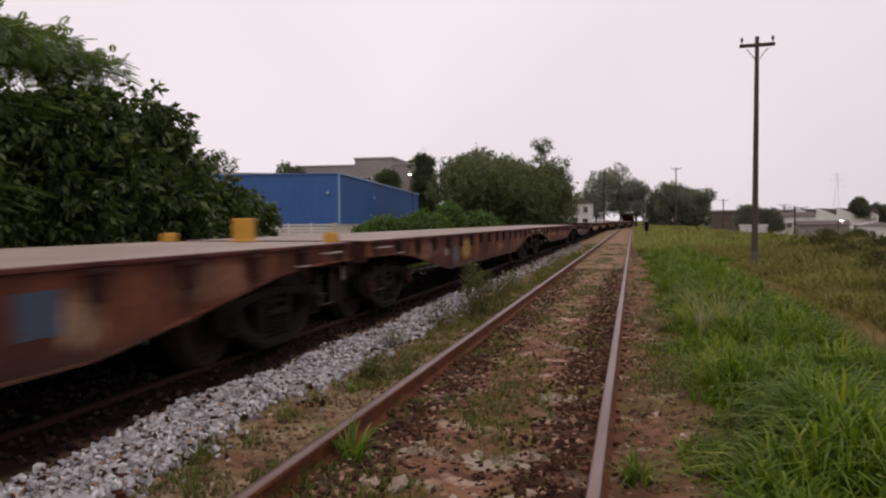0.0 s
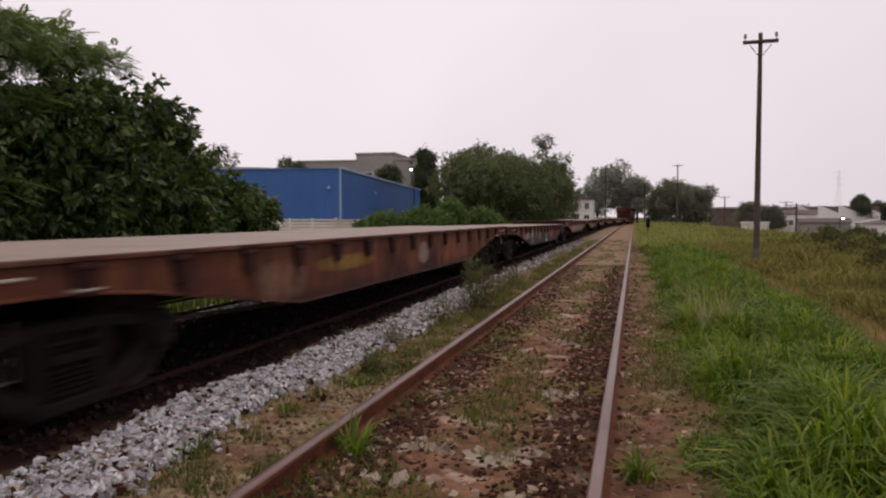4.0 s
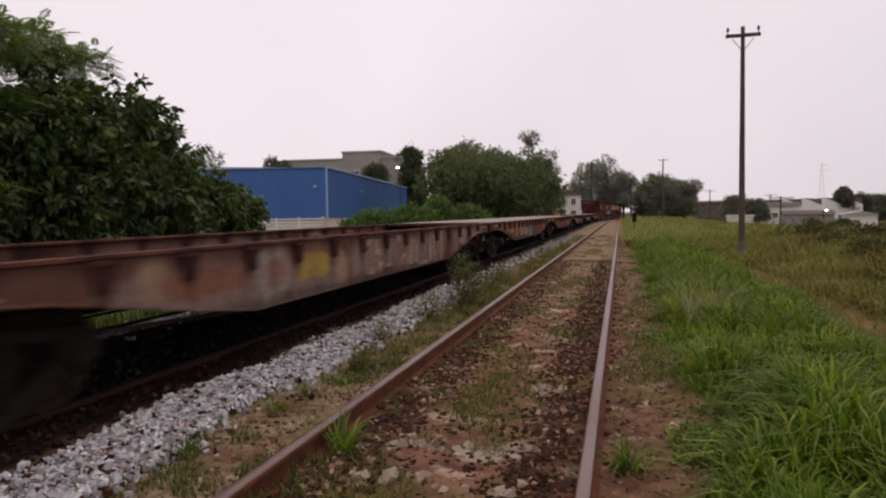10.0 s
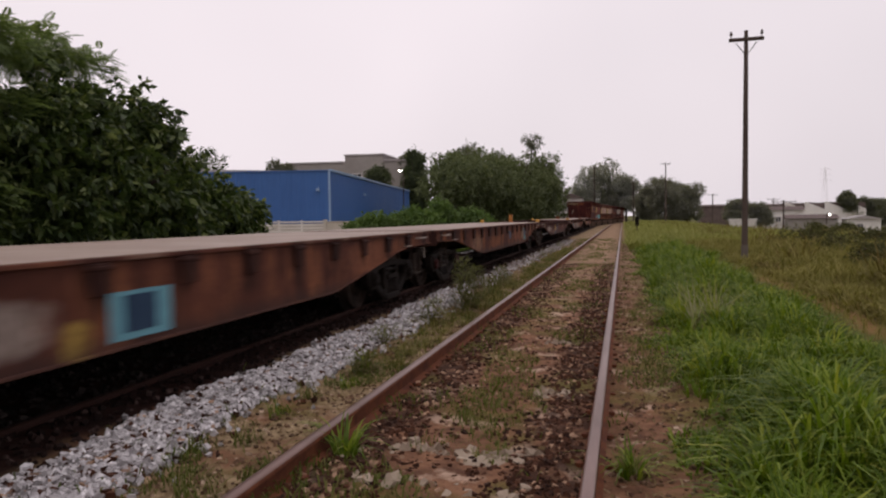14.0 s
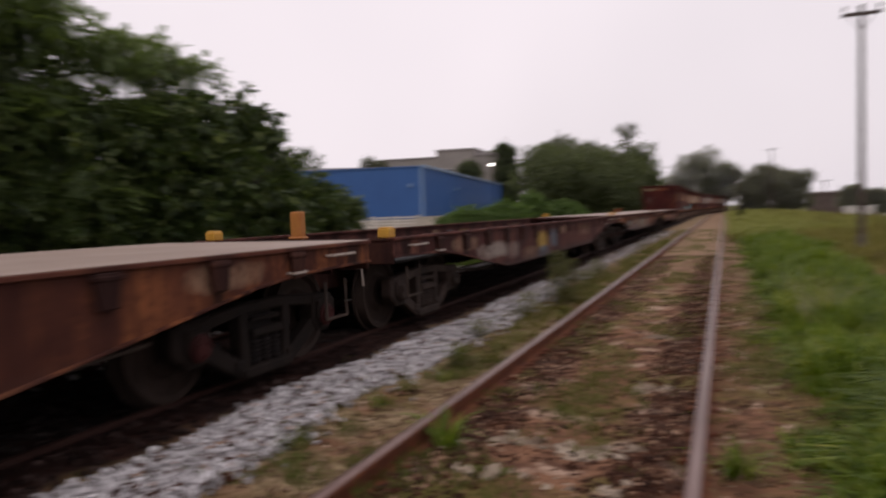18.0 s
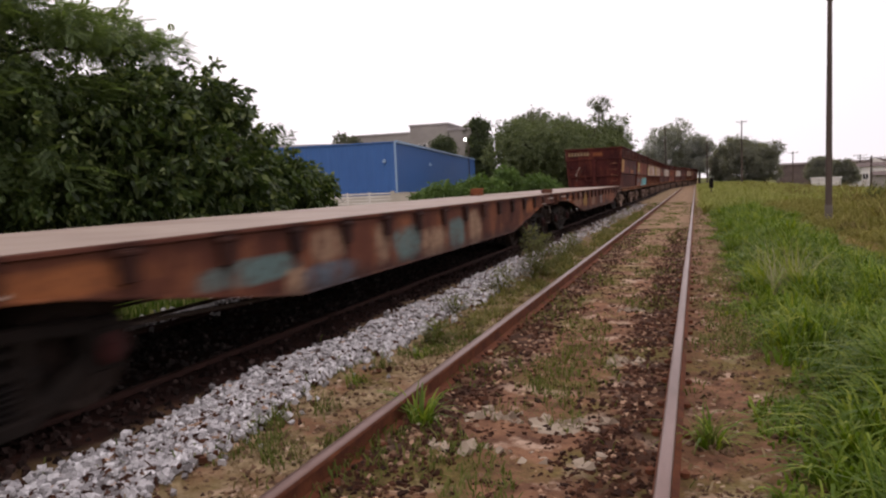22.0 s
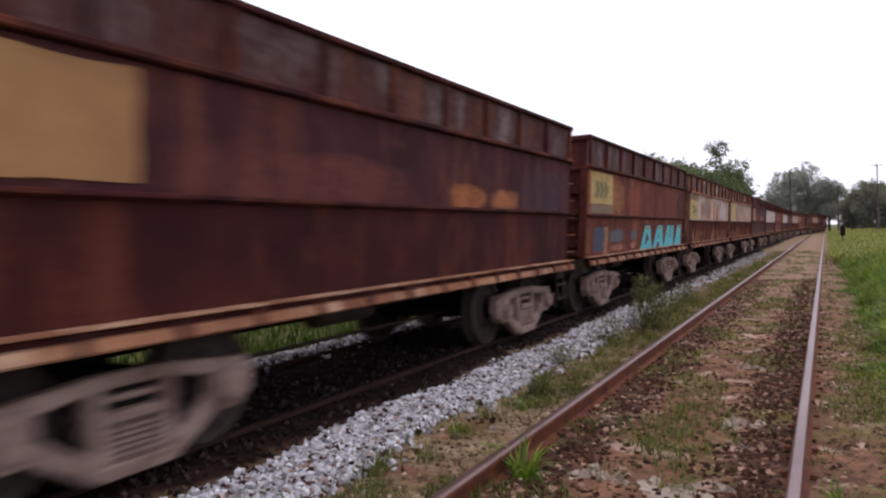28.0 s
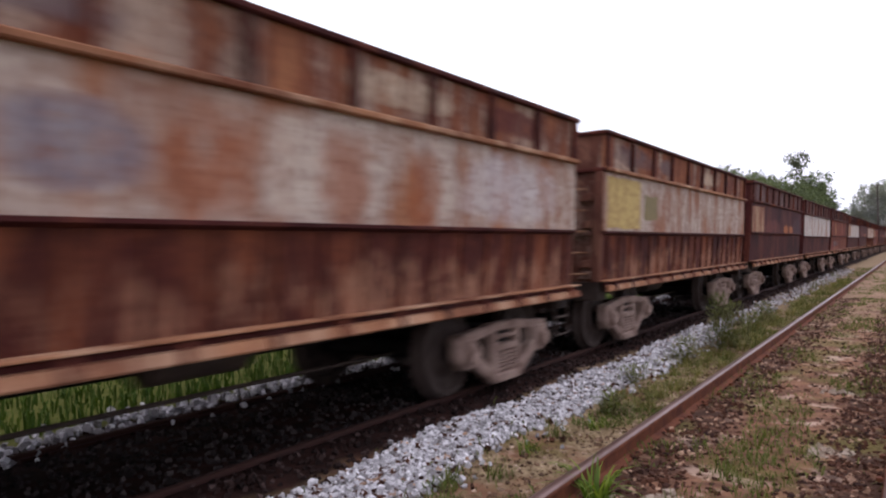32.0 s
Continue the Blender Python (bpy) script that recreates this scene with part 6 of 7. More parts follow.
def build_gondolas():
    rust = gondola(M["gon_plum"], M["gon_dark"], KIT_GREY, "gon_rim", "gon", 0.07, 0.03)
    dark = gondola(M["gon_brick"], M["gon_red"], KIT_GREY, "gon_rim", "gon", 0.05, 0.03)
    cream = gondola(M["gon_cream"], M["gon_low"], KIT_GREY, "gon_rim_pale", "ledge", 0.0, 0.0, "gon_end", 20)
    white = gondola(M["gon_white"], M["gon_dark"], KIT_GREY)
    words = {rust: "dark rust-red iron gondola wagon with flared sides", dark: "rust-red gondola wagon with stained lower sides",
             cream: "gondola wagon with faded cream upper sides and rust streaks", white: "gondola wagon with worn white upper panels"}
    plan = [rust, dark, cream, cream, rust, white, dark, white, rust, cream, dark, rust, cream, rust, dark, white, rust, dark, cream, rust]
    used = set()
    up = lambda z: gon_x(z) + 0.002
    h = GON_BODY / 2
    for k, proto in enumerate(plan):
        w = proto if proto not in used else copy_thing(proto, Matrix())
        if proto not in used:
            used.add(proto)
        GONS.append((153.85 + h + GON_L * k, w))
        tagged(w, words[proto], "railway wagon", "gondola wagons of the train")
    for k, (u, w) in enumerate(GONS):
        if k == 0:
            blot(w, "faded_panel", -h + 0.05, -h + 1.3, 1.74, 2.38, up, "tan_panel", 0.02)
            part("faded_patch", Form().box(-0.02, 0.42, -h - 0.022, -h - 0.008, 2.57, 2.74).mesh("faded_patch", M["g_rust"], 0.003), w, "faded orange patch on the end")
            part("brake_bracket", Form().tube([(-0.42, -h - 0.01, 2.15), (-0.42, -h - 0.07, 2.1), (-0.42, -h - 0.08, 1.45), (-0.28, -h - 0.08, 1.32), (-0.12, -h - 0.08, 1.36), (-0.08, -h - 0.07, 1.5)], 0.035, 8).mesh("brake_bracket", M["gon_dark"], 0, True), w, "curved iron brake bracket")
            part("brake_lever", Form().tube([(-0.88, -h - 0.05, 1.62), (-0.72, -h - 0.07, 1.95), (-0.66, -h - 0.05, 2.08)], 0.015).mesh("brake_lever", M["bright"], 0, True), w, "pale bare steel lever")
            for i in range(7):
                part("number_bar", Form().box(-1.22 + i * 0.15, -1.12 + i * 0.15, -h - 0.022, -h - 0.008, 2.60, 2.76).mesh("number_bar", M["g_ochre"]), w, "worn ochre stencil bar")
        elif k == 1:
            blot(w, "yellow_panel", -h + 0.12, -h + 1.47, 1.85, 2.385, up, "yellow", 0.01)
            blot(w, "faded_panel", -h + 0.12, -h + 1.47, 1.69, 1.84, up, "g_ochre", 0.02)
            for i in range(3):
                for s in (-1, 1):
                    yy = -h + 0.45 + 0.26 * i
                    zc = 2.10
                    pts = [(yy, zc), (yy + 0.22, zc), (yy + 0.04, zc + s * 0.15), (yy - 0.10, zc + s * 0.13)]
                    v = [(up(p[1]) + 0.005, *p) for p in pts] + [(up(p[1]) + 0.009, *p) for p in pts]
                    part("painted_arrow", Form().add(v, [(3, 2, 1, 0), (4, 5, 6, 7), (0, 1, 5, 4), (1, 2, 6, 5), (2, 3, 7, 6), (3, 0, 4, 7)]).mesh("painted_arrow", M["g_dim"]), w, "grey stencilled arrow")
            for y0, y1, z0, z1, mn in ((-4.34, -3.96, 1.02, 1.45, "g_rust"), (-3.94, -3.36, 1.05, 1.45, "g_blue"), (-3.34, -3.1, 0.98, 1.46, "g_peach"), (-2.90, -2.05, 1.19, 1.38, "g_slate"), (-1.36, -0.92, 1.20, 1.37, "g_slate")):
                blot(w, "sprayed_patch", y0, y1, z0, z1, up, mn, 0.05)
            for y, kind in ((-0.62, "wedge"), (0.62, "a"), (1.80, "m"), (3.12, "n")):
                spray_letter(w, y, kind, lambda z: gon_x(z) + 0.008)
        elif k == 2:
            for p in w.children:
                if p.name.startswith("upper_side"):
                    p.material_slots[0].link = 'OBJECT'
                    p.material_slots[0].material = M["gon_patched"]
            blot(w, "yellow_panel", -h + 0.08, -h + 1.38, 1.645, 2.20, up, "yellow", 0.01)
            part("faded_panel", Form().box(-1.2, -0.40, -h - 0.022, -h - 0.002, 1.0, 2.36).mesh("faded_panel", M["g_dust"], 0.003), w, "grey-green weathered panel on the end")
            blot(w, "faded_panel", -h + 0.08, -h + 1.40, 2.21, 2.385, up, "g_ochre", 0.02)
            for zc, y0, y1, hw in ((2.02, 0.32, 0.75, 0.035), (1.93, 0.50, 1.12, 0.05), (1.85, 0.30, 0.95, 0.03), (1.77, 0.62, 0.92, 0.02)):
                blot(w, "painted_arrow", -h + y0, -h + y1, zc - hw, zc + hw, up, "g_dim", 0.10, 0.0, 0.005, "worn grey arrow mark", 0.06)
        elif k == 3:
            blot(w, "yellow_panel", -h + 0.10, -h + 1.40, 1.66, 2.34, up, "yellow", 0.02)
            blot(w, "sprayed_patch", -h + 1.6, -h + 2.2, 1.80, 2.16, up, "g_dim", 0.05)
        elif k % 3 == 1:
            blot(w, "faded_panel", -h + 0.06, -h + 1.6, 1.7, 2.34, up, "g_peach", 0.02)
        for i in range(6):
            if k:
                part("number_bar", Form().box(-1.22 + i * 0.15, -1.12 + i * 0.15, -h - 0.022, -h - 0.008, 2.60, 2.76).mesh("number_bar", M["g_yellow"]), w)


build_gondolas()


# ---- trees ----
def crown_mesh(name, blobs, n, length, width, material, per=9, droop=0.35, gap=0.25, seed=1, tight=0.45, holes=0.0):
    """A crown of many leaves in clusters on uneven lobes: blobs are (x, y, z, rx, ry, rz)."""
    r = np.random.default_rng(seed)
    vol = np.array([b[3] * b[4] + b[4] * b[5] + b[3] * b[5] for b in blobs])
    pick = r.choice(len(blobs), n // per, p=vol / vol.sum())
    B = np.array(blobs)[pick]
    d = r.normal(size=(len(pick), 3))
    d /= np.linalg.norm(d, axis=1, keepdims=True)
    rad = 1.0 - gap * r.random(len(pick)) ** 1.5 + 0.10 * r.normal(size=len(pick))
    rad = np.minimum(rad, 1.06)
    lump = np.array([noise.noise(Vector((*(v * 2.3),)) + Vector((float(b[0]), float(b[1]), 0.0))) for v, b in zip(d, B)])
    C = B[:, :3] + d * B[:, 3:] * (rad + 0.24 * lump)[:, None]
    if holes:           # thin the outside in patches, so that the shaded inside shows between the clumps
        rough = np.array([noise.noise(Vector((float(p[0]), float(p[1]), float(p[2]))) * holes) for p in C])
        keep = (rough > -0.07) | (rad < 0.70)
        C, d = C[keep], d[keep]
    C = np.repeat(C, per, 0)
    D = np.repeat(d, per, 0)
    m = len(C)
    out = D * 0.7 + r.normal(size=(m, 3)) * 0.75
    out[:, 2] -= droop
    out /= np.linalg.norm(out, axis=1, keepdims=True)
    base = C + r.normal(size=(m, 3)) * length * tight
    side = np.cross(out, r.normal(size=(m, 3)))
    side /= np.linalg.norm(side, axis=1, keepdims=True)
    L = (length * r.uniform(0.6, 1.3, m))[:, None]
    W = (width * r.uniform(0.7, 1.3, m))[:, None]
    V = np.stack([base, base + out * L * 0.5 + side * W, base + out * L + np.array([0, 0, -0.15]) * L, base + out * L * 0.5 - side * W], 1).reshape(-1, 3)
    F = np.arange(m * 4).reshape(m, 4)
    me = bpy.data.meshes.new(name)
    me.from_pydata(V.tolist(), [], F.tolist())
    me.materials.append(material)
    return me


def frond_mesh(name, blobs, n, material, seed=1, reach=0.40, pairs=13):
    """A crown of drooping feathered fronds: a thin midrib with narrow leaflets on both sides, in sprays."""
    r = np.random.default_rng(seed)
    vol = np.array([b[3] * b[4] for b in blobs])
    B = np.array(blobs)[r.choice(len(blobs), n // 12, p=vol / vol.sum())]
    d = r.normal(size=(len(B), 3))
    d[:, 2] = np.abs(d[:, 2]) * 0.9 - 0.25
    d /= np.linalg.norm(d, axis=1, keepdims=True)
    tip = B[:, :3] + d * B[:, 3:] * (1.0 - 0.5 * r.random(len(B)) ** 1.3 + 0.14 * r.normal(size=len(B)))[:, None]
    C, D = np.repeat(tip, 12, 0), np.repeat(d, 12, 0)
    m = len(C)
    C = C + r.normal(size=(m, 3)) * 0.13
    go = D * np.array([0.7, 0.7, 0.4]) + r.normal(size=(m, 3)) * np.array([0.7, 0.7, 0.45]) - np.array([0, 0, 0.15])
    go /= np.linalg.norm(go, axis=1, keepdims=True)
    side = np.cross(go, np.array([0.0, 0.0, 1.0]) + r.normal(size=(m, 3)) * 0.25)
    side /= np.linalg.norm(side, axis=1, keepdims=True)
    L = reach * r.uniform(0.65, 1.25, m)[:, None]
    quads = [np.stack([C - side * 0.004, C + go * L + np.array([0, 0, -0.22]) * L, C + go * L + np.array([0, 0, -0.21]) * L, C + side * 0.004], 1)]
    for k in range(pairs):
        q = 0.18 + 0.82 * k / (pairs - 1)
        root = C + go * L * q + np.array([0, 0, -0.22]) * L * q * q
        ll = 0.105 * (1.0 - 0.55 * abs(q - 0.45) / 0.55)
        for s in (-1, 1):
            out = side * s + go * 0.55 + np.array([0, 0, -0.30])
            end = root + out * ll * r.uniform(0.8, 1.15, m)[:, None]
            mid = (root + end) / 2
            quads.append(np.stack([root, mid + go * 0.0125, end, mid - go * 0.0125], 1))
    V = np.concatenate(quads).reshape(-1, 3)
    me = bpy.data.meshes.new(name)
    me.from_pydata(V.tolist(), [], np.arange(len(V)).reshape(-1, 4).tolist())
    me.materials.append(material)
    return me


def tree(x, y, blobs, n, length, width, material, label, stems, per=9, droop=0.35, gap=0.25, seed=1, name="tree", tight=0.45, holes=0.0):
    """Trunk and limbs, and a crown of leaves; stems are lists of points with radii."""
    root = tagged(new(name), label, name)
    root.location = (x, y, 0)
    f = Form()
    for pts, r0, r1 in stems:
        k = len(pts)
        f.tube(pts, [r0 + (r1 - r0) * i / (k - 1) for i in range(k)], 8)
    part("trunk", f.mesh("trunk", M["bark"], 0, True), root)
    part("crown", crown_mesh("crown", blobs, n, length, width, material, per, droop, gap, seed, tight, holes), root)
    return root


def limbs(h, spread, seed, r0=0.16):
    """A trunk that forks into limbs which reach into the crown."""
    r = random.Random(seed)
    fork = h * 0.28
    out = [([(0, 0, -0.1), (0.05, 0.04, fork * 0.5), (0.02, -0.03, fork)], r0 * 1.25, r0)]
    for i in range(7):
        a = i * 0.9 + r.uniform(-0.3, 0.3)
        ex, ey = math.cos(a) * spread * r.uniform(0.45, 0.85), math.sin(a) * spread * r.uniform(0.45, 0.85)
        ez = h * r.uniform(0.62, 0.93)
        out.append(([(0.02, -0.03, fork), (ex * 0.35, ey * 0.35, fork + (ez - fork) * 0.5), (ex * 0.75, ey * 0.75, fork + (ez - fork) * 0.8), (ex, ey, ez)], r0 * 0.7, 0.025))
    return out


def lobes(h, spread, seed, n=14, low=0.35, squash=0.8, size=(0.32, 0.5)):
    r = random.Random(seed)
    out = [(0, 0, h * 0.62, spread * 0.62, spread * 0.62, h * 0.30)]
    for i in range(n):
        a, q = i * 2.4, (i / n) ** 0.5
        s = spread * r.uniform(*size)
        out.append((math.cos(a) * spread * 0.68 * q, math.sin(a) * spread * 0.68 * q, h * r.uniform(low, 0.93) - s * 0.3, s, s, s * squash))
    return out


def build_trees():
    # behind the train, close by; the high lobes carry fronds, the low ones a dark filling
    wide = [(0, 3.2, 5.3, 2.2, 2.3, 1.1), (0, 1.0, 5.1, 2.0, 1.9, 0.8), (0, -1.4, 4.7, 1.7, 1.7, 0.7), (0.3, -3.3, 4.3, 1.5, 1.5, 0.7), (0.5, 5.4, 5.0, 1.6, 1.6, 0.9), (0.4, 7.4, 5.35, 1.1, 1.4, 0.34),
            (0.4, 9.0, 5.32, 0.8, 1.0, 0.28), (-0.6, 4.3, 6.1, 1.5, 1.6, 0.6)]
    wide += [(0, 2.2, 3.6, 1.6, 1.9, 1.1), (0.3, 4.4, 3.3, 1.8, 2.0, 1.4), (0.5, 6.7, 3.4, 1.5, 1.8, 1.3), (0, 3.2, 1.7, 1.6, 1.9, 1.2),
            (0.3, 5.6, 1.6, 1.6, 2.0, 1.2), (-1.5, -0.6, 3.7, 1.0, 0.9, 0.5), (0.2, -4.6, 3.2, 1.2, 1.3, 0.8), (0.3, -4.2, 1.3, 1.2, 1.3, 0.9), (-0.6, 3.4, 4.3, 1.6, 2.2, 1.2), (-0.6, 5.8, 3.6, 1.4, 1.7, 1.0), (-0.5, 0.6, 4.4, 1.5, 1.6, 0.8)]
    wide += [(-1.0, 4.6, 2.4, 1.4, 2.4, 1.4), (0.2, 7.8, 2.0, 1.3, 1.6, 1.4), (0.6, 1.9, 1.1, 1.0, 1.0, 0.8), (0.3, -2.6, 3.0, 1.2, 1.1, 0.5), (0.5, -1.2, 0.9, 1.0, 1.2, 0.7), (0.3, -3.5, 2.2, 1.1, 1.1, 0.7)]
    stems = [([(0.1, 0.2, -0.1), (0.0, 0.9, 1.4), (0.1, 1.9, 3.0), (0, 3.2, 5.0)], 0.20, 0.05), ([(0, 0, -0.1), (0, -0.7, 1.3), (-0.2, -1.8, 2.7), (0, -3.2, 4.2)], 0.15, 0.04), ([(0.1, 0.1, -0.1), (0.1, 0.0, 1.5), (0.0, 0.3, 3.2), (0, 0.9, 5.0)], 0.14, 0.04),
             ([(0.0, -0.5, 1.0), (0.2, -1.0, 2.4), (0.1, -0.9, 3.6), (0, -1.2, 4.6)], 0.08, 0.03), ([(0.1, 1.7, 2.8), (0.3, 3.6, 4.0), (0.4, 6.0, 4.8), (0.4, 8.8, 5.2)], 0.08, 0.02), ([(0, -1.2, 2.0), (0.2, -2.4, 2.9), (0.2, -3.6, 3.3), (0.2, -4.8, 3.4)], 0.06, 0.02)]
    tree(-13.0, 5.2, [b for b in wide if b[2] < 3.75 and b[1] > -2.0], 40000, 0.19, 0.040, M["leaf_broad"], "dense dark tree with glossy broad leaves beneath the feathery one", [([(0.5, 2.8, -0.1), (0.4, 3.2, 1.2), (0.3, 3.6, 2.4), (0, 4.4, 3.8)], 0.13, 0.04), ([(0.4, 3.2, 1.2), (0.4, 4.6, 2.2), (0.2, 6.2, 3.4)], 0.08, 0.03)], 18, 0.35, 0.55, 11, "tree", 0.5, 1.5)
    big = tree(-13.3, 5.2, [b for b in wide if (b[2] > 3.75 or b[1] < -2.0) and b[1] < 3.0], 8000, 0.15, 0.026, M["leaf_fine"], "large spreading tree with feathery dark green leaves", stems, 16, 0.15, 0.6, 16, "tree", 1.2, 1.3)
    part("fronds", frond_mesh("fronds", [b for b in wide if b[2] > 3.75], 12000, M["leaf_fine"], 21), big, "feathered fronds at the ends of the twigs")
    hanging = [(0.9, 1.7, 3.6, 1.0, 1.2, 0.9), (1.1, 3.7, 3.3, 1.0, 1.3, 1.0), (1.0, 5.6, 3.4, 1.0, 1.3, 0.9), (0.9, 7.4, 3.7, 0.9, 1.0, 0.7), (0.6, -2.3, 3.5, 0.9, 0.7, 0.9), (0.6, -3.6, 2.4, 1.2, 1.2, 1.2),
               (0.6, -2.7, 1.4, 1.1, 0.9, 0.9), (1.0, 4.6, 2.0, 1.0, 1.4, 0.8), (1.0, 2.5, 2.1, 0.8, 1.0, 0.8), (0.4, -0.6, 4.0, 1.0, 0.9, 0.5),
               (0.8, 0.7, 2.7, 0.8, 0.9, 1.0), (0.6, -2.1, 2.5, 0.8, 0.6, 0.9)]
    part("hanging_fronds", frond_mesh("hanging_fronds", hanging, 6600, M["leaf_fine"], 23), big, "lower fronds that hang before the trunks")
    r = random.Random(8)
    for i in range(26):
        y0, z0 = r.uniform(-1.0, 0.2), r.uniform(1.2, 2.6)
        y1, z1 = y0 - r.uniform(0.2, 1.2), z0 + r.uniform(0.8, 1.9)
        x0 = r.uniform(-0.4, 0.5)
        ym, zm = (y0 + y1) / 2 + r.uniform(-0.2, 0.2), (z0 + z1) / 2 + r.uniform(-0.1, 0.25)
        twig = Form().tube([(x0, y0, z0), (x0 + 0.1, ym, zm), (x0, y1, z1)], [0.024, 0.014, 0.006], 5)
        twig.tube([(x0 + 0.1, ym, zm), (x0 + r.uniform(-0.3, 0.3), ym + r.uniform(-0.7, 0.3), zm + r.uniform(0.3, 0.9))], [0.011, 0.004], 5)
        part("twig", twig.mesh("twig", M["bark"], 0, True), big)
    round_crown = [(0, 0, 2.9, 1.9, 2.5, 1.6), (0.2, -1.6, 3.6, 1.4, 1.5, 1.1), (0.2, 0.2, 3.9, 1.4, 1.5, 1.0), (0.1, 1.3, 3.5, 1.2, 1.1, 0.95), (0.4, 1.7, 2.3, 1.1, 0.95, 0.8), (0.5, -0.6, 2.2, 1.7, 1.8, 1.2), (0.6, 1.0, 1.4, 1.5, 1.8, 1.0), (0.5, -2.0, 1.5, 1.4, 1.6, 1.1), (0.2, -2.6, 2.7, 1.2, 1.2, 1.0)]
    tree(-12.4, 14.4, round_crown, 33000, 0.25, 0.055, M["leaf_broad"], "dense dark tree with glossy broad leaves in rosettes", limbs(4.2, 2.2, 2, 0.15), 15, 0.45, 0.5, 12, "tree", 0.22, 2.1)
    low_crown = [(0, -0.3, 1.9, 1.4, 1.5, 1.0), (0.2, 1.1, 1.6, 1.2, 1.3, 0.8), (0.3, -1.6, 1.7, 1.2, 1.2, 0.9), (0.2, 1.7, 1.6, 0.7, 0.7, 0.6)]
    tree(-12.0, 17.7, low_crown, 10000, 0.25, 0.052, M["leaf_broad"], "low leafy tree beside the fence", limbs(2.4, 1.4, 4, 0.08), 14, 0.5, 0.35, 13, "tree", 0.3)
    second = tree(-14.5, -3.6, lobes(5.6, 3.8, 5, 16, 0.45, 0.6), 20000, 0.19, 0.03, M["leaf_fine"], "large spreading tree with feathery dark green leaves", limbs(5.4, 3.8, 7, 0.2), 14, 0.2, 0.5, 14, "tree", 0.9)
    part("fronds", frond_mesh("fronds", lobes(5.6, 3.8, 5, 16, 0.45, 0.6), 2800, M["leaf_fine"], 22), second, "feathered fronds at the ends of the twigs")
    tree(-16.5, 12.5, lobes(4.4, 2.8, 6, 14, 0.2, 0.9), 11000, 0.24, 0.045, M["leaf_mid"], "dark bushy tree behind the trackside trees", limbs(4.0, 2.4, 9, 0.14), 10, 0.35, 0.35, 15)
    tree(-16.8, 8.8, lobes(4.4, 2.3, 16, 14, 0.2, 0.9), 9000, 0.22, 0.042, M["leaf_mid"], "dark bushy tree behind the trackside trees", limbs(4.0, 2.0, 19, 0.12), 10, 0.35, 0.35, 25)
    tree(-17.2, 2.6, lobes(3.8, 1.9, 17, 12, 0.2, 0.9), 6500, 0.22, 0.042, M["leaf_mid"], "dark bushy tree behind the trackside trees", limbs(3.4, 1.6, 20, 0.1), 10, 0.35, 0.35, 26)
    for i, (x, y, h) in enumerate(((-14.8, 7.4, 2.2), (-14.6, 10.2, 2.2), (-12.4, 0.2, 1.7), (-14.2, 12.6, 2.0), (-13.6, 17.6, 1.5), (-12.2, -3.5, 1.8))):
        tree(x, y, lobes(h, 1.7, 30 + i, 10, 0.1, 0.9), 3600, 0.23, 0.048, M["leaf_broad"], "dark leafy shrub under the trees", limbs(h, 1.2, i, 0.04), 9, 0.3, 0.4, 40 + i, "shrub")
    for i, (x, y, h, s) in enumerate(((-25, 5, 3.4, 3.2), (-27, 10, 4.0, 3.4), (-26, 15, 3.6, 3.4), (-29, 1, 3.8, 3.4), (-30, 20, 4.4, 3.6), (-33, 12, 4.2, 3.6), (-28, 26, 3.8, 3.4), (-31, 33, 4.2, 3.4))):
        tree(x, y, lobes(h, s, 300 + i, 14, 0.12, 0.9), 7000, 0.30, 0.06, M["leaf_line"], "dull green bushy tree behind the trackside trees", limbs(h, s * 0.7, i + 70, 0.1), 8, 0.3, 0.3, 320 + i)
    # middle distance along the track
    for i, (x, y, h, s) in enumerate(((-17.6, 72, 8.0, 3.6), (-15.0, 70, 7.6, 4.4), (-11.2, 74, 8.0, 4.0), (-9.2, 80, 8.6, 3.2), (-17.0, 80, 9.0, 5.0), (-13.0, 82, 8.6, 4.6), (-9.6, 90, 7.5, 3.2))):
        tree(x, y, lobes(h, s, 50 + i, 16, 0.22, 0.9), 15000, 0.32, 0.065, M["leaf_line"], "bushy dark green tree beside the railway", limbs(h, s * 0.8, i + 20, 0.16), 8, 0.3, 0.3, 60 + i)
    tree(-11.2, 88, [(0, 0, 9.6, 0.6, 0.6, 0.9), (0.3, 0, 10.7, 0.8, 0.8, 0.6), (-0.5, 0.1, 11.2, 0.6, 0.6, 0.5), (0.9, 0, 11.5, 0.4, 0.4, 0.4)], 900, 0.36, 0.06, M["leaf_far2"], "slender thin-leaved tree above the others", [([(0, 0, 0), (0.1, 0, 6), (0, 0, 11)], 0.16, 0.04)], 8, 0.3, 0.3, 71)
    for i, (x, y, h, s) in enumerate(((-16.6, 46.6, 1.5, 1.9), (-13.9, 47.5, 1.9, 1.8), (-13.3, 50.5, 2.75, 1.5), (-11.0, 52.8, 2.1, 1.8), (-15.2, 49.3, 1.7, 2.0), (-18.2, 47.0, 1.25, 1.5))):
        tree(x, y, lobes(h, s, 80 + i, 12, 0.15, 0.8), 6000, 0.30, 0.06, M["leaf_bush"], "light green bush in front of the hall", limbs(h, s * 0.7, i + 40, 0.06), 8, 0.3, 0.35, 90 + i, "shrub")
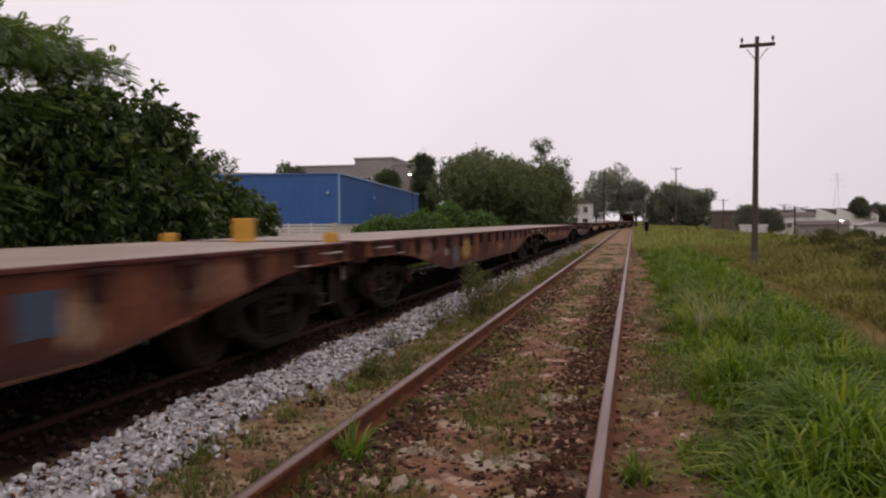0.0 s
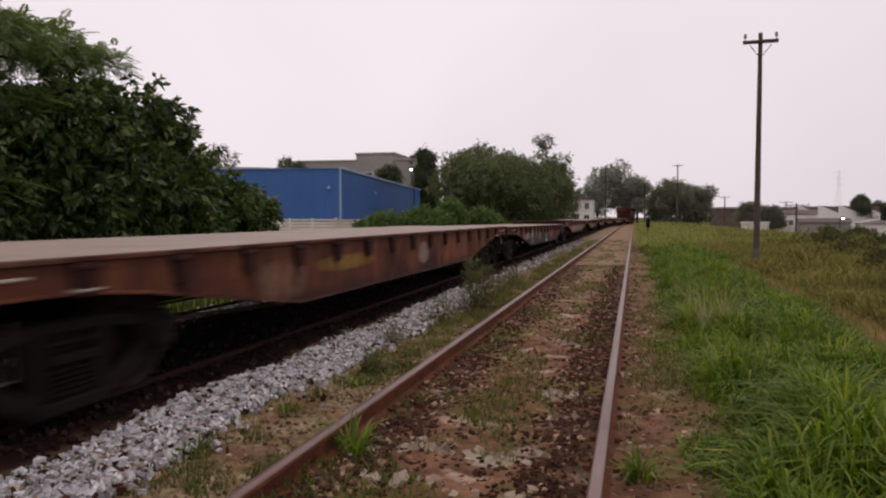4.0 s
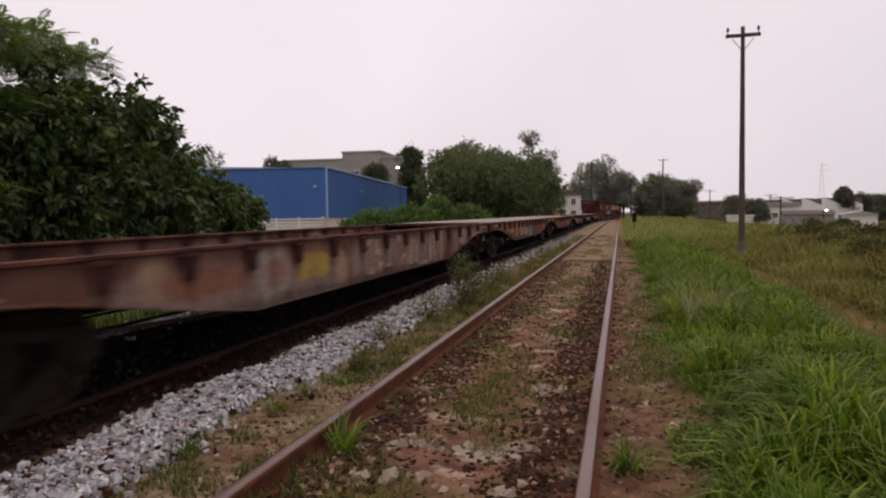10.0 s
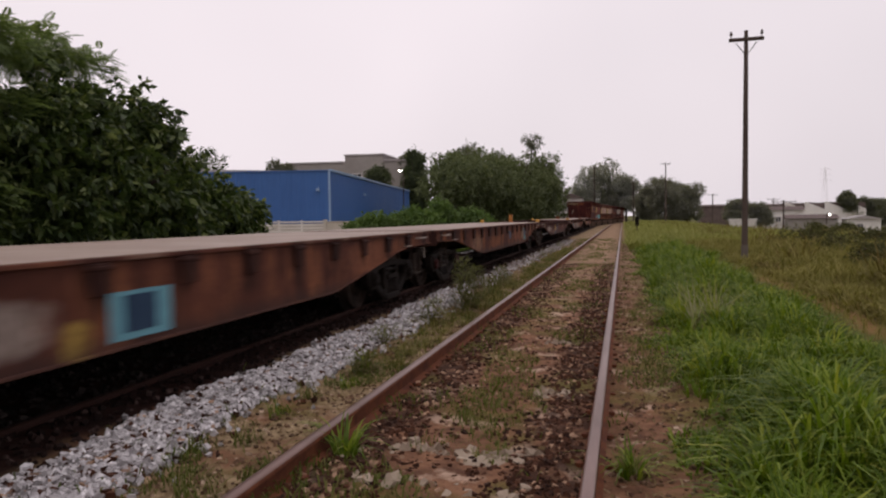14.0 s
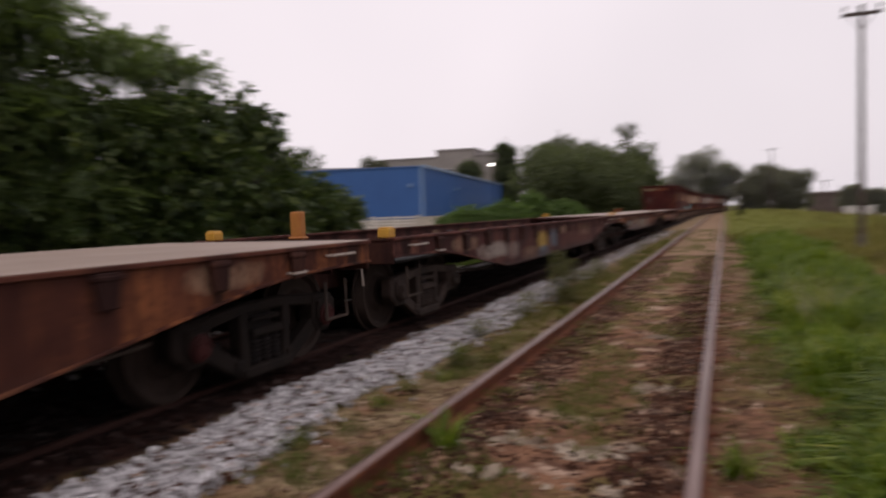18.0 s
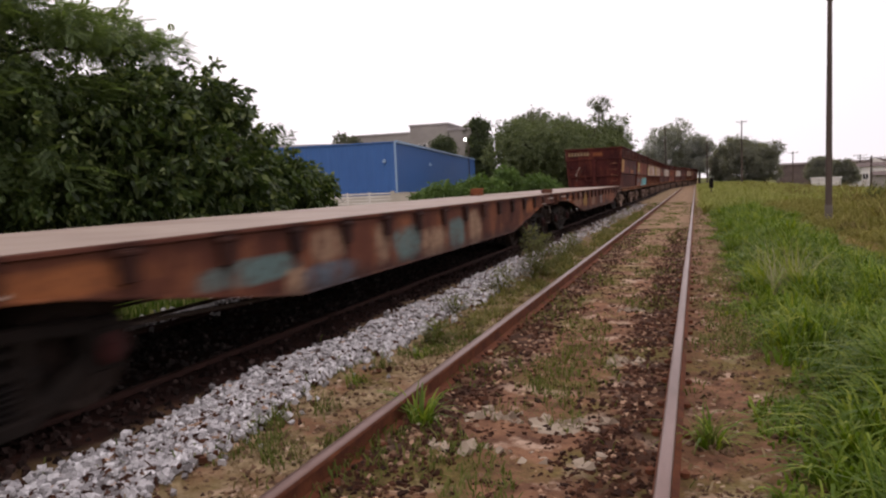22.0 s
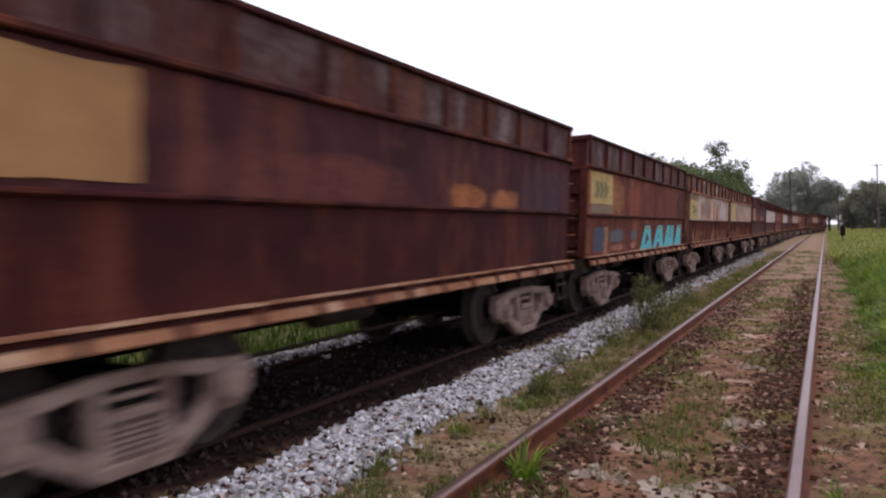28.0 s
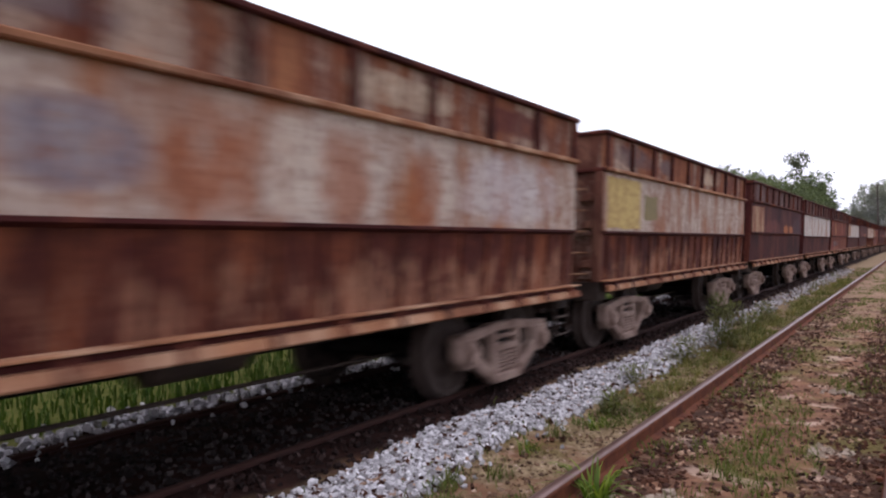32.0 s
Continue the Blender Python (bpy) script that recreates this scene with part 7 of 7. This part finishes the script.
    # far behind; the pale leaf colours carry the haze
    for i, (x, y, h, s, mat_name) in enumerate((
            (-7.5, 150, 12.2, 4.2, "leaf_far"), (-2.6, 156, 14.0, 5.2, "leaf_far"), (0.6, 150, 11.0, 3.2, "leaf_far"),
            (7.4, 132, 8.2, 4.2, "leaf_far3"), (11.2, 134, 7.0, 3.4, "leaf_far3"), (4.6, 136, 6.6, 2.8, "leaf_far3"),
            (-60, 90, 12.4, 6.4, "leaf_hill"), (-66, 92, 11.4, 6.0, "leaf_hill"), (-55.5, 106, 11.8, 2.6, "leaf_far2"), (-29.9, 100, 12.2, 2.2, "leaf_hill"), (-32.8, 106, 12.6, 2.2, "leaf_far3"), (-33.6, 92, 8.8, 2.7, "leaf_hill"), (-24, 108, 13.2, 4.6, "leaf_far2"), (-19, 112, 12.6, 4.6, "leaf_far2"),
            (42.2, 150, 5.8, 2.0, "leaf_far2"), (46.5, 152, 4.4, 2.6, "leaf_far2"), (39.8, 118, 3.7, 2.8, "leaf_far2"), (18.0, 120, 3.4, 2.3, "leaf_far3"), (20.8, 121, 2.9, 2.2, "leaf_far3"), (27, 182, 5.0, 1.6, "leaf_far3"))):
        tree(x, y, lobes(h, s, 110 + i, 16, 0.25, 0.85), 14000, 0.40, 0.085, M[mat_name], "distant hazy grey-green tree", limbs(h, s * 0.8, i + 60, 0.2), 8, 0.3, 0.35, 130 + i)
    # scrub on the open field, a few taller clumps beside the trodden path
    for i, (x, y, h, s) in enumerate(((5.6, 12.6, 0.95, 0.8), (6.9, 14.0, 1.15, 1.1), (8.4, 15.2, 0.9, 1.0), (5.2, 16.5, 0.8, 0.8), (7.6, 19.5, 1.05, 1.2), (4.6, 10.2, 0.6, 0.6),
                                      (6.0, 22.0, 0.9, 0.9), (10.5, 17.5, 1.1, 1.2), (9.6, 23.5, 1.1, 1.3), (12.4, 25.0, 1.2, 1.4), (6.4, 27.0, 1.0, 1.0), (5.9, 9.4, 0.75, 0.8))):
        tree(x, y, lobes(h, s, 400 + i, 10, 0.12, 0.8, (0.22, 0.45)), 2400, 0.13, 0.022, M["leaf_scrub"], "loose olive shrub standing in the field grass", limbs(h, s * 0.7, i + 90, 0.02), 6, 0.2, 0.5, 420 + i, "shrub")
    for i in range(64):
        y = 11 + 46 * rng.random()
        x = 3.9 + 0.16 * y + rng.random() * (6 + y * 0.5)
        h = rng.uniform(0.45, 0.95) if y < 30 else rng.uniform(0.35, 0.8)
        tree(x, y, lobes(h, h * 1.1, 200 + i, 7, 0.15, 0.8), 1500, 0.16, 0.035, M["leaf_scrub"], "low olive scrub on the field", limbs(h, h * 0.6, i, 0.02), 7, 0.2, 0.4, 220 + i, "shrub")


build_trees()


# ---- poles, signal and mast ----
def power_pole(x, y, h, label, arm=1.15, r0=0.125, r1=0.072):
    root = tagged(new("power_pole"), label, "power pole", "poles along the railway")
    root.matrix_basis = pose(x, y, height(x, y) - 0.05, 0, 0, rng.normal(0, 4))
    part("mast", Form().prism([(-r0, -r0 * 0.7), (r0, -r0 * 0.7), (r0, r0 * 0.7), (-r0, r0 * 0.7)], "z", 0, 0.02).turn((0, 0, 0), "z", [(0, r0), (h * 0.5, (r0 + r1) / 2), (h, r1)], 10).mesh("mast", M["pole"], 0, True), root)
    part("foot", Form().turn((0, 0, 0), "z", [(0, r0 * 1.12), (0.48, r0 * 1.06), (0.50, r0)], 10).mesh("foot", M["pole_base"], 0, True), root, "paler weathered foot of the pole")
    part("cross_arm", Form().box(-arm / 2, arm / 2, -0.04 - r1, 0.04 - r1, h - 0.26, h - 0.18).mesh("cross_arm", M["pole"], 0.008), root)
    ins = Form().turn((0, 0, 0), "z", [(-0.05, 0.012), (0.07, 0.012), (0.07, 0.034), (0.105, 0.038), (0.11, 0.024), (0.145, 0.031), (0.17, 0.014)], 10).mesh("insulator", M["insulator"], 0, True)
    for s in (-1, 1):
        part("insulator", ins, root, "", (s * (arm / 2 - 0.05), -r1, h - 0.18))
        part("arm_brace", Form().tube([(s * arm * 0.3, -r1, h - 0.30), (0, -r1, h - 0.62)], 0.010).mesh("arm_brace", M["pole"]), root)
    return root


power_pole(2.93, 18.7, 5.78, "tall dark weathered pole with a two-insulator cross-arm", 0.80, 0.080, 0.047)
power_pole(6.0, 106, 8.9, "distant dark pole beside the track", 1.4)
power_pole(-4.6, 118, 9.6, "distant dark pole beside the track", 0.7)
power_pole(1.7, 122, 7.0, "distant dark pole beside the track", 0.9)
power_pole(17.4, 85, 4.4, "short dark pole on the open field", 2.6, 0.12, 0.08)
power_pole(26.0, 135, 5.6, "distant pole by the houses", 2.2)
power_pole(15.0, 128, 6.2, "distant pole by the houses", 1.6)


def ground_signal():
    root = tagged(new("dwarf_signal"), "small black two-lamp railway signal beside the track", "railway signal")
    root.location = (0.94, 50.8, height(0.94, 50.8))
    part("post", Form().turn((0, 0, 0), "z", [(0, 0.07), (0.08, 0.07), (0.1, 0.04), (0.75, 0.04)], 10).mesh("post", M["pole"]), root)
    part("lamp_case", Form().prism([(-0.14, 0.7), (0.14, 0.7), (0.14, 1.22), (0.08, 1.34), (-0.08, 1.34), (-0.14, 1.22)], "y", -0.11, 0.11).mesh("lamp_case", M["under"], 0.015), root, "black lamp case")
    for z in (0.84, 1.10):
        part("lens_hood", Form().turn((0, -0.11, z), "y", [(0, 0.085), (-0.16, 0.085), (-0.16, 0.075), (-0.01, 0.07)], 12).mesh("lens_hood", M["under"]), root)


ground_signal()


def lattice_mast(x, y, h):
    root = tagged(new("transmission_tower"), "pale steel lattice mast far away", "transmission tower")
    root.location = (x, y, 0)
    leg = lambda sx, sy: Form().tube([(sx * h * 0.09, sy * h * 0.09, 0), (sx * h * 0.03, sy * h * 0.03, h * 0.6), (sx * h * 0.012, sy * h * 0.012, h)], 0.035, 4)
    for sx in (-1, 1):
        for sy in (-1, 1):
            part("leg", leg(sx, sy).mesh("leg", M["lattice"]), root)
    for i in range(9):
        z0, z1 = h * i / 9, h * (i + 1) / 9
        w0, w1 = [h * (0.09 - 0.1 * k / h if k < h * 0.6 else 0.03 - 0.045 * (k / h - 0.6)) for k in (z0, z1)]
        b = Form()
        for s in (-1, 1):
            b.tube([(-w0, s * w0, z0), (w1, s * w1, z1)], 0.02, 4).tube([(w0, s * w0, z0), (-w1, s * w1, z1)], 0.02, 4)
        part("brace", b.mesh("brace", M["lattice"]), root)
    for k in (0.72, 0.84, 0.95):
        part("arm", Form().tube([(-h * 0.13, 0, h * k), (0, 0, h * k + 1.0), (h * 0.13, 0, h * k)], 0.025, 4).tube([(-h * 0.13, 0, h * k), (h * 0.13, 0, h * k)], 0.025, 4).mesh("arm", M["lattice"]), root)


lattice_mast(96.5, 380, 24)


def street_lamp(x, y, h, label, size=1.0):
    root = tagged(new("street_lamp"), label, "street lamp", "lit street lamps")
    root.location = (x, y, 0)
    part("post", Form().turn((0, 0, 0), "z", [(0, 0.09), (h, 0.05)], 8).mesh("post", M["pole"]), root)
    part("arm", Form().tube([(0, 0, h - 0.1), (0, -0.6, h + 0.2), (0, -1.2, h + 0.2)], 0.04).mesh("arm", M["pole"]), root)
    part("lamp_head", Form().turn((0, -1.3, h + 0.1), "z", [(0.22, 0.08 * size), (0.16, 0.26 * size), (0.02, 0.3 * size)], 12).mesh("lamp_head", M["pole"]), root)
    part("bulb", Form().turn((0, -1.3, h + 0.1), "z", [(0.0, 0.24 * size), (-0.12 * size, 0.28 * size), (-0.26 * size, 0.18 * size), (-0.32 * size, 0.04 * size)], 12).mesh("bulb", M["lamp_glow"], 0, True), root, "white glowing lamp")


def glow(name, colour, strength):
    n = Net(name)
    n.bsdf.inputs["Emission Color"].default_value = (*colour, 1)
    n.bsdf.inputs["Emission Strength"].default_value = strength
    return n.done(colour, 0.4)


M["lamp_glow"] = glow("lit_street_lamp", (1.0, 0.95, 0.88), 9.0)


# ---- buildings ----
def at_angle(x, y, turn):
    return pose(x, y, 0, 0, 0, turn)


def blue_hall():
    """Long hall in blue ribbed sheet; its near corner stands at the origin, one face along +y and one along -x."""
    root = tagged(new("blue_hall"), "long blue sheet-metal hall with pale edge trim", "warehouse", "", "")
    root.matrix_basis = at_angle(-22.9, 52.0, 9.2)
    L, W, zb, zt = 45.5, 34.0, 1.15, 5.36

    def ribbed(n, along, a, b, off):
        f = Form()
        step = (b - a) / n
        for i in range(n):
            p = a + i * step
            q = [(p, off), (p + step * 0.55, off), (p + step * 0.62, off + 0.035), (p + step * 0.93, off + 0.035), (p + step, off)]
            for (a0, o0), (a1, o1) in zip(q, q[1:]):
                f.add([(o0, a0, zb), (o1, a1, zb), (o1, a1, zt), (o0, a0, zt)] if along == "y" else [(a0, -o0, zb), (a1, -o1, zb), (a1, -o1, zt), (a0, -o0, zt)], [(0, 1, 2, 3)])
        return f
    part("wall_core", Form().box(-W, -0.02, 0.02, L, 0, zt - 0.05).mesh("wall_core", M["cream"]), root)
    part("long_cladding", ribbed(60, "y", 0, L, 0.0).mesh("long_cladding", M["blue"]), root)
    part("gable_cladding", ribbed(44, "x", -W, 0, 0.0).mesh("gable_cladding", M["blue"]), root)
    part("corner_trim", Form().box(-0.06, 0.09, -0.09, 0.06, zb - 0.05, zt + 0.03).mesh("corner_trim", M["blue_trim"], 0.01), root, "pale blue corner trim")
    part("eaves_trim", Form().box(-0.05, 0.16, 0.07, L, zt - 0.02, zt + 0.16).mesh("eaves_trim", M["blue_trim"], 0.01), root, "pale blue eaves gutter")
    part("gable_trim", Form().box(-W, -0.06, -0.10, 0.05, zt - 0.02, zt + 0.08).mesh("gable_trim", M["blue"], 0.01), root)
    part("roof", Form().prism([(-W, zt), (0.0, zt), (-W / 2, zt + 0.5)], "y", 0.1, L).mesh("roof", M["grey_roof"]), root)
    for x, y in ((-0.9, -0.15), (0.2, 13.0)):
        part("wall_lamp", Form().box(x - 0.12, x + 0.12, y - 0.12, y + 0.12, 3.75, 3.95).tube([(x, y, 3.9), (x - 0.1 if y > 1 else x, y if y > 1 else y + 0.15, 4.1)], 0.04).mesh("wall_lamp", M["blue_trim"], 0.02), root)


blue_hall()


def slat_fence():
    root = tagged(new("slatted_fence"), "white slatted fence on a low cream wall", "fence")
    root.matrix_basis = at_angle(-22.2, 49.6, 9.2)
    part("base_wall", Form().box(-22, 0, -0.1, 0.1, 0, 0.40).mesh("base_wall", M["cream"], 0.01), root)
    post = Form().box(-0.06, 0.06, -0.06, 0.06, 0.40, 1.42).mesh("fence_post", M["fence_white"], 0.008)
    for i in range(13):
        part("fence_post", post, root, "", (-0.1 - i * 1.8, 0, 0))
    slat = Form().box(-1.8, 0, -0.02, 0.02, 0, 0.115).mesh("slat", M["fence_white"], 0.004)
    for i in range(12):
        for k in range(4):
            part("slat", slat, root, "", (-0.1 - i * 1.8, -0.085, 0.52 + 0.235 * k))
    wall = tagged(new("boundary_wall", Form().box(0.1, 9.0, -0.1, 0.1, 0, 1.25).box(0.1, 9.0, -0.14, 0.14, 1.25, 1.31).box(-0.15, 0.1, -0.16, 0.16, 0, 1.45).mesh("boundary_wall", M["cream"], 0.01)), "low cream plastered boundary wall", "wall")
    wall.matrix_basis = at_angle(-22.2, 49.6, 9.2)


slat_fence()


def window_on(parent, x, y, z, w, h, face="y", frame_mat="white_wall"):
    """A window with frame, sill and pane on a wall that faces -y or +x."""
    t = Matrix.Translation((x, y, z)) @ pose(0, 0, 0, 0, 0, 0 if face == "y" else 90)
    g = Form().box(-w / 2, w / 2, -0.05, -0.03, 0, h).mesh("window", M["dark_glass"])
    win = part("window", g, parent, "dark window pane", t)
    fr = Form().box(-w / 2 - 0.08, -w / 2, -0.09, 0, -0.08, h + 0.08).box(w / 2, w / 2 + 0.08, -0.09, 0, -0.08, h + 0.08).box(-w / 2, w / 2, -0.09, 0, h, h + 0.08).box(-w / 2, w / 2, -0.09, 0, -0.08, 0).box(-0.03, 0.03, -0.07, 0, 0, h)
    part("window_frame", fr.mesh("window_frame", M[frame_mat]), win)
    part("window_sill", Form().box(-w / 2 - 0.14, w / 2 + 0.14, -0.16, -0.09, -0.12, -0.06).mesh("window_sill", M[frame_mat]), win)


def house(x, y, turn, w, d, h, roof, wall_mat, roof_mat, label, windows=(), category="house", rise=1.2):
    root = tagged(new("building" if category != "house" else "house"), label, category)
    root.matrix_basis = pose(x, y, -1.3 if x > 12 else 0, 0, 0, turn)
    part("wall", Form().box(0, w, 0, d, -0.3, h).mesh("wall", M[wall_mat]), root)
    if roof == "gable":
        part("roof", Form().prism([(-0.3, h), (w + 0.3, h), (w / 2, h + rise)], "y", -0.3, d + 0.3).mesh("roof", M[roof_mat]), root)
    elif roof == "long":
        part("roof", Form().prism([(-0.3, h), (d + 0.3, h), (d / 2, h + rise)], "x", -0.3, w + 0.3).mesh("roof", M[roof_mat]), root)
    elif roof == "saw":
        n = int(w // 3)
        s = w / n
        for i in range(n):
            part("roof_bay", Form().prism([(i * s, h), (i * s + s, h), (i * s + s * 0.06, h + rise), (i * s, h + rise)], "y", 0, 0.3).mesh("roof_bay", M[wall_mat]), root)
            part("bay_roofing", Form().prism([(i * s + s * 0.2, h - 0.1), (i * s + s * 0.98, h - 0.1), (i * s + s * 0.98, h + rise - 0.3), (i * s + s * 0.2, h + rise - 0.1)], "y", 0.31, d).mesh("bay_roofing", M[roof_mat]), root)
    else:
        part("roof", Form().box(-0.15, w + 0.15, -0.15, d + 0.15, h, h + 0.25).mesh("roof", M[roof_mat]), root)
    for wx, wz, ww, wh in windows:
        window_on(root, wx, 0, wz, ww, wh)
    return root


# grey works behind the blue hall
house(-57.5, 112, 4, 15, 16, 11.2, "flat", "grey_wall", "grey_roof", "long pale grey works hall behind the blue hall", (), "building")
house(-43.0, 104, 4, 6.3, 14, 11.5, "flat", "grey_wall", "grey_roof", "tall grey block of the works", ((2, 7.2, 1.4, 1.4), (5, 7.2, 1.4, 1.4)), "building")
house(-36.6, 104.4, 4, 3.6, 14, 10.5, "flat", "grey_wall", "grey_roof", "grey annexe of the works", (), "building")
street_lamp(-28.8, 90, 7.8, "lit white street lamp by the works", 0.7)
# small white house by the line
house(-10.2, 118, 0, 3.6, 5, 4.4, "gable", "white_wall", "tile_roof", "small white two-storey house by the line", ((0.9, 0.6, 0.8, 1.2), (2.6, 0.6, 0.8, 1.2), (0.9, 2.8, 0.7, 1.0), (2.6, 2.8, 0.7, 1.0)), "house", 0.9)
# white halls and houses over the field
house(17.3, 170, -3, 19.4, 14, 4.6, "long", "tile_roof", "tile_roof", "long dark roofed hall across the field", (), "building", 0.5)
house(23.2, 125, -6, 5.3, 8, 3.3, "long", "white_wall", "tile_roof", "white house with a dark tiled roof across the field", ((1.6, 1.4, 0.7, 0.8), (4.2, 1.4, 0.7, 0.8)), "house", 0.7)
house(31.0, 150, -5, 14.0, 16, 3.5, "saw", "white_wall", "tile_roof", "white saw-tooth roofed factory across the field", (), "building", 1.5)
house(22.1, 105, -8, 6.0, 7, 2.05, "long", "grey_wall", "tile_roof", "low grey shed with a tiled roof across the field", (), "building", 0.55)
house(28.2, 100, -8, 3.6, 6, 1.95, "gable", "white_wall", "grey_roof", "small white gabled house across the field", ((1.3, 0.7, 0.6, 0.6),), "house", 0.45)
house(50.0, 158, -10, 12, 10, 4.6, "gable", "white_wall", "tile_roof", "white gabled house across the field", ((4, 2.6, 1.2, 1.2), (8, 2.6, 1.2, 1.2)), "house", 1.6)
house(15.5, 112, -4, 3.7, 0.3, 1.8, "flat", "white_wall", "white_wall", "low white wall across the field", (), "wall")
street_lamp(22.7, 123, 2.2, "lit white street lamp by the houses", 0.6)
street_lamp(26.4, 103, 1.25, "lit white lamp on the shed", 0.6)


# ---- movements ----
def motions():
    times = [0.5 * i for i in range(65)]
    turn_rows = 320
    for group, rear in ((FLATS, FLAT_PIVOT), (GONS, GON_BODY / 2 - 1.37)):
        for u, w in group:
            rows = []
            for t in times:
                y = u - run_of(t)
                xa, xb = bend(y - rear), bend(y + rear)
                rows.append((t, pose((xa + xb) / 2, y, RAIL_Z, 0, 0, -math.degrees(math.atan2(xb - xa, 2 * rear)))))
            walk(w, rows)
            for p in w.children:
                if p.name.startswith("wheelset"):
                    at = p.matrix_basis.translation.copy()
                    spin = []
                    for i in range(turn_rows + 1):
                        t = 32.0 * i / turn_rows
                        spin.append((t, pose(at.x, at.y, at.z, math.degrees(run_of(t) / WHEEL_R) % 360, 0, 0)))
                    walk(p, spin)


motions()
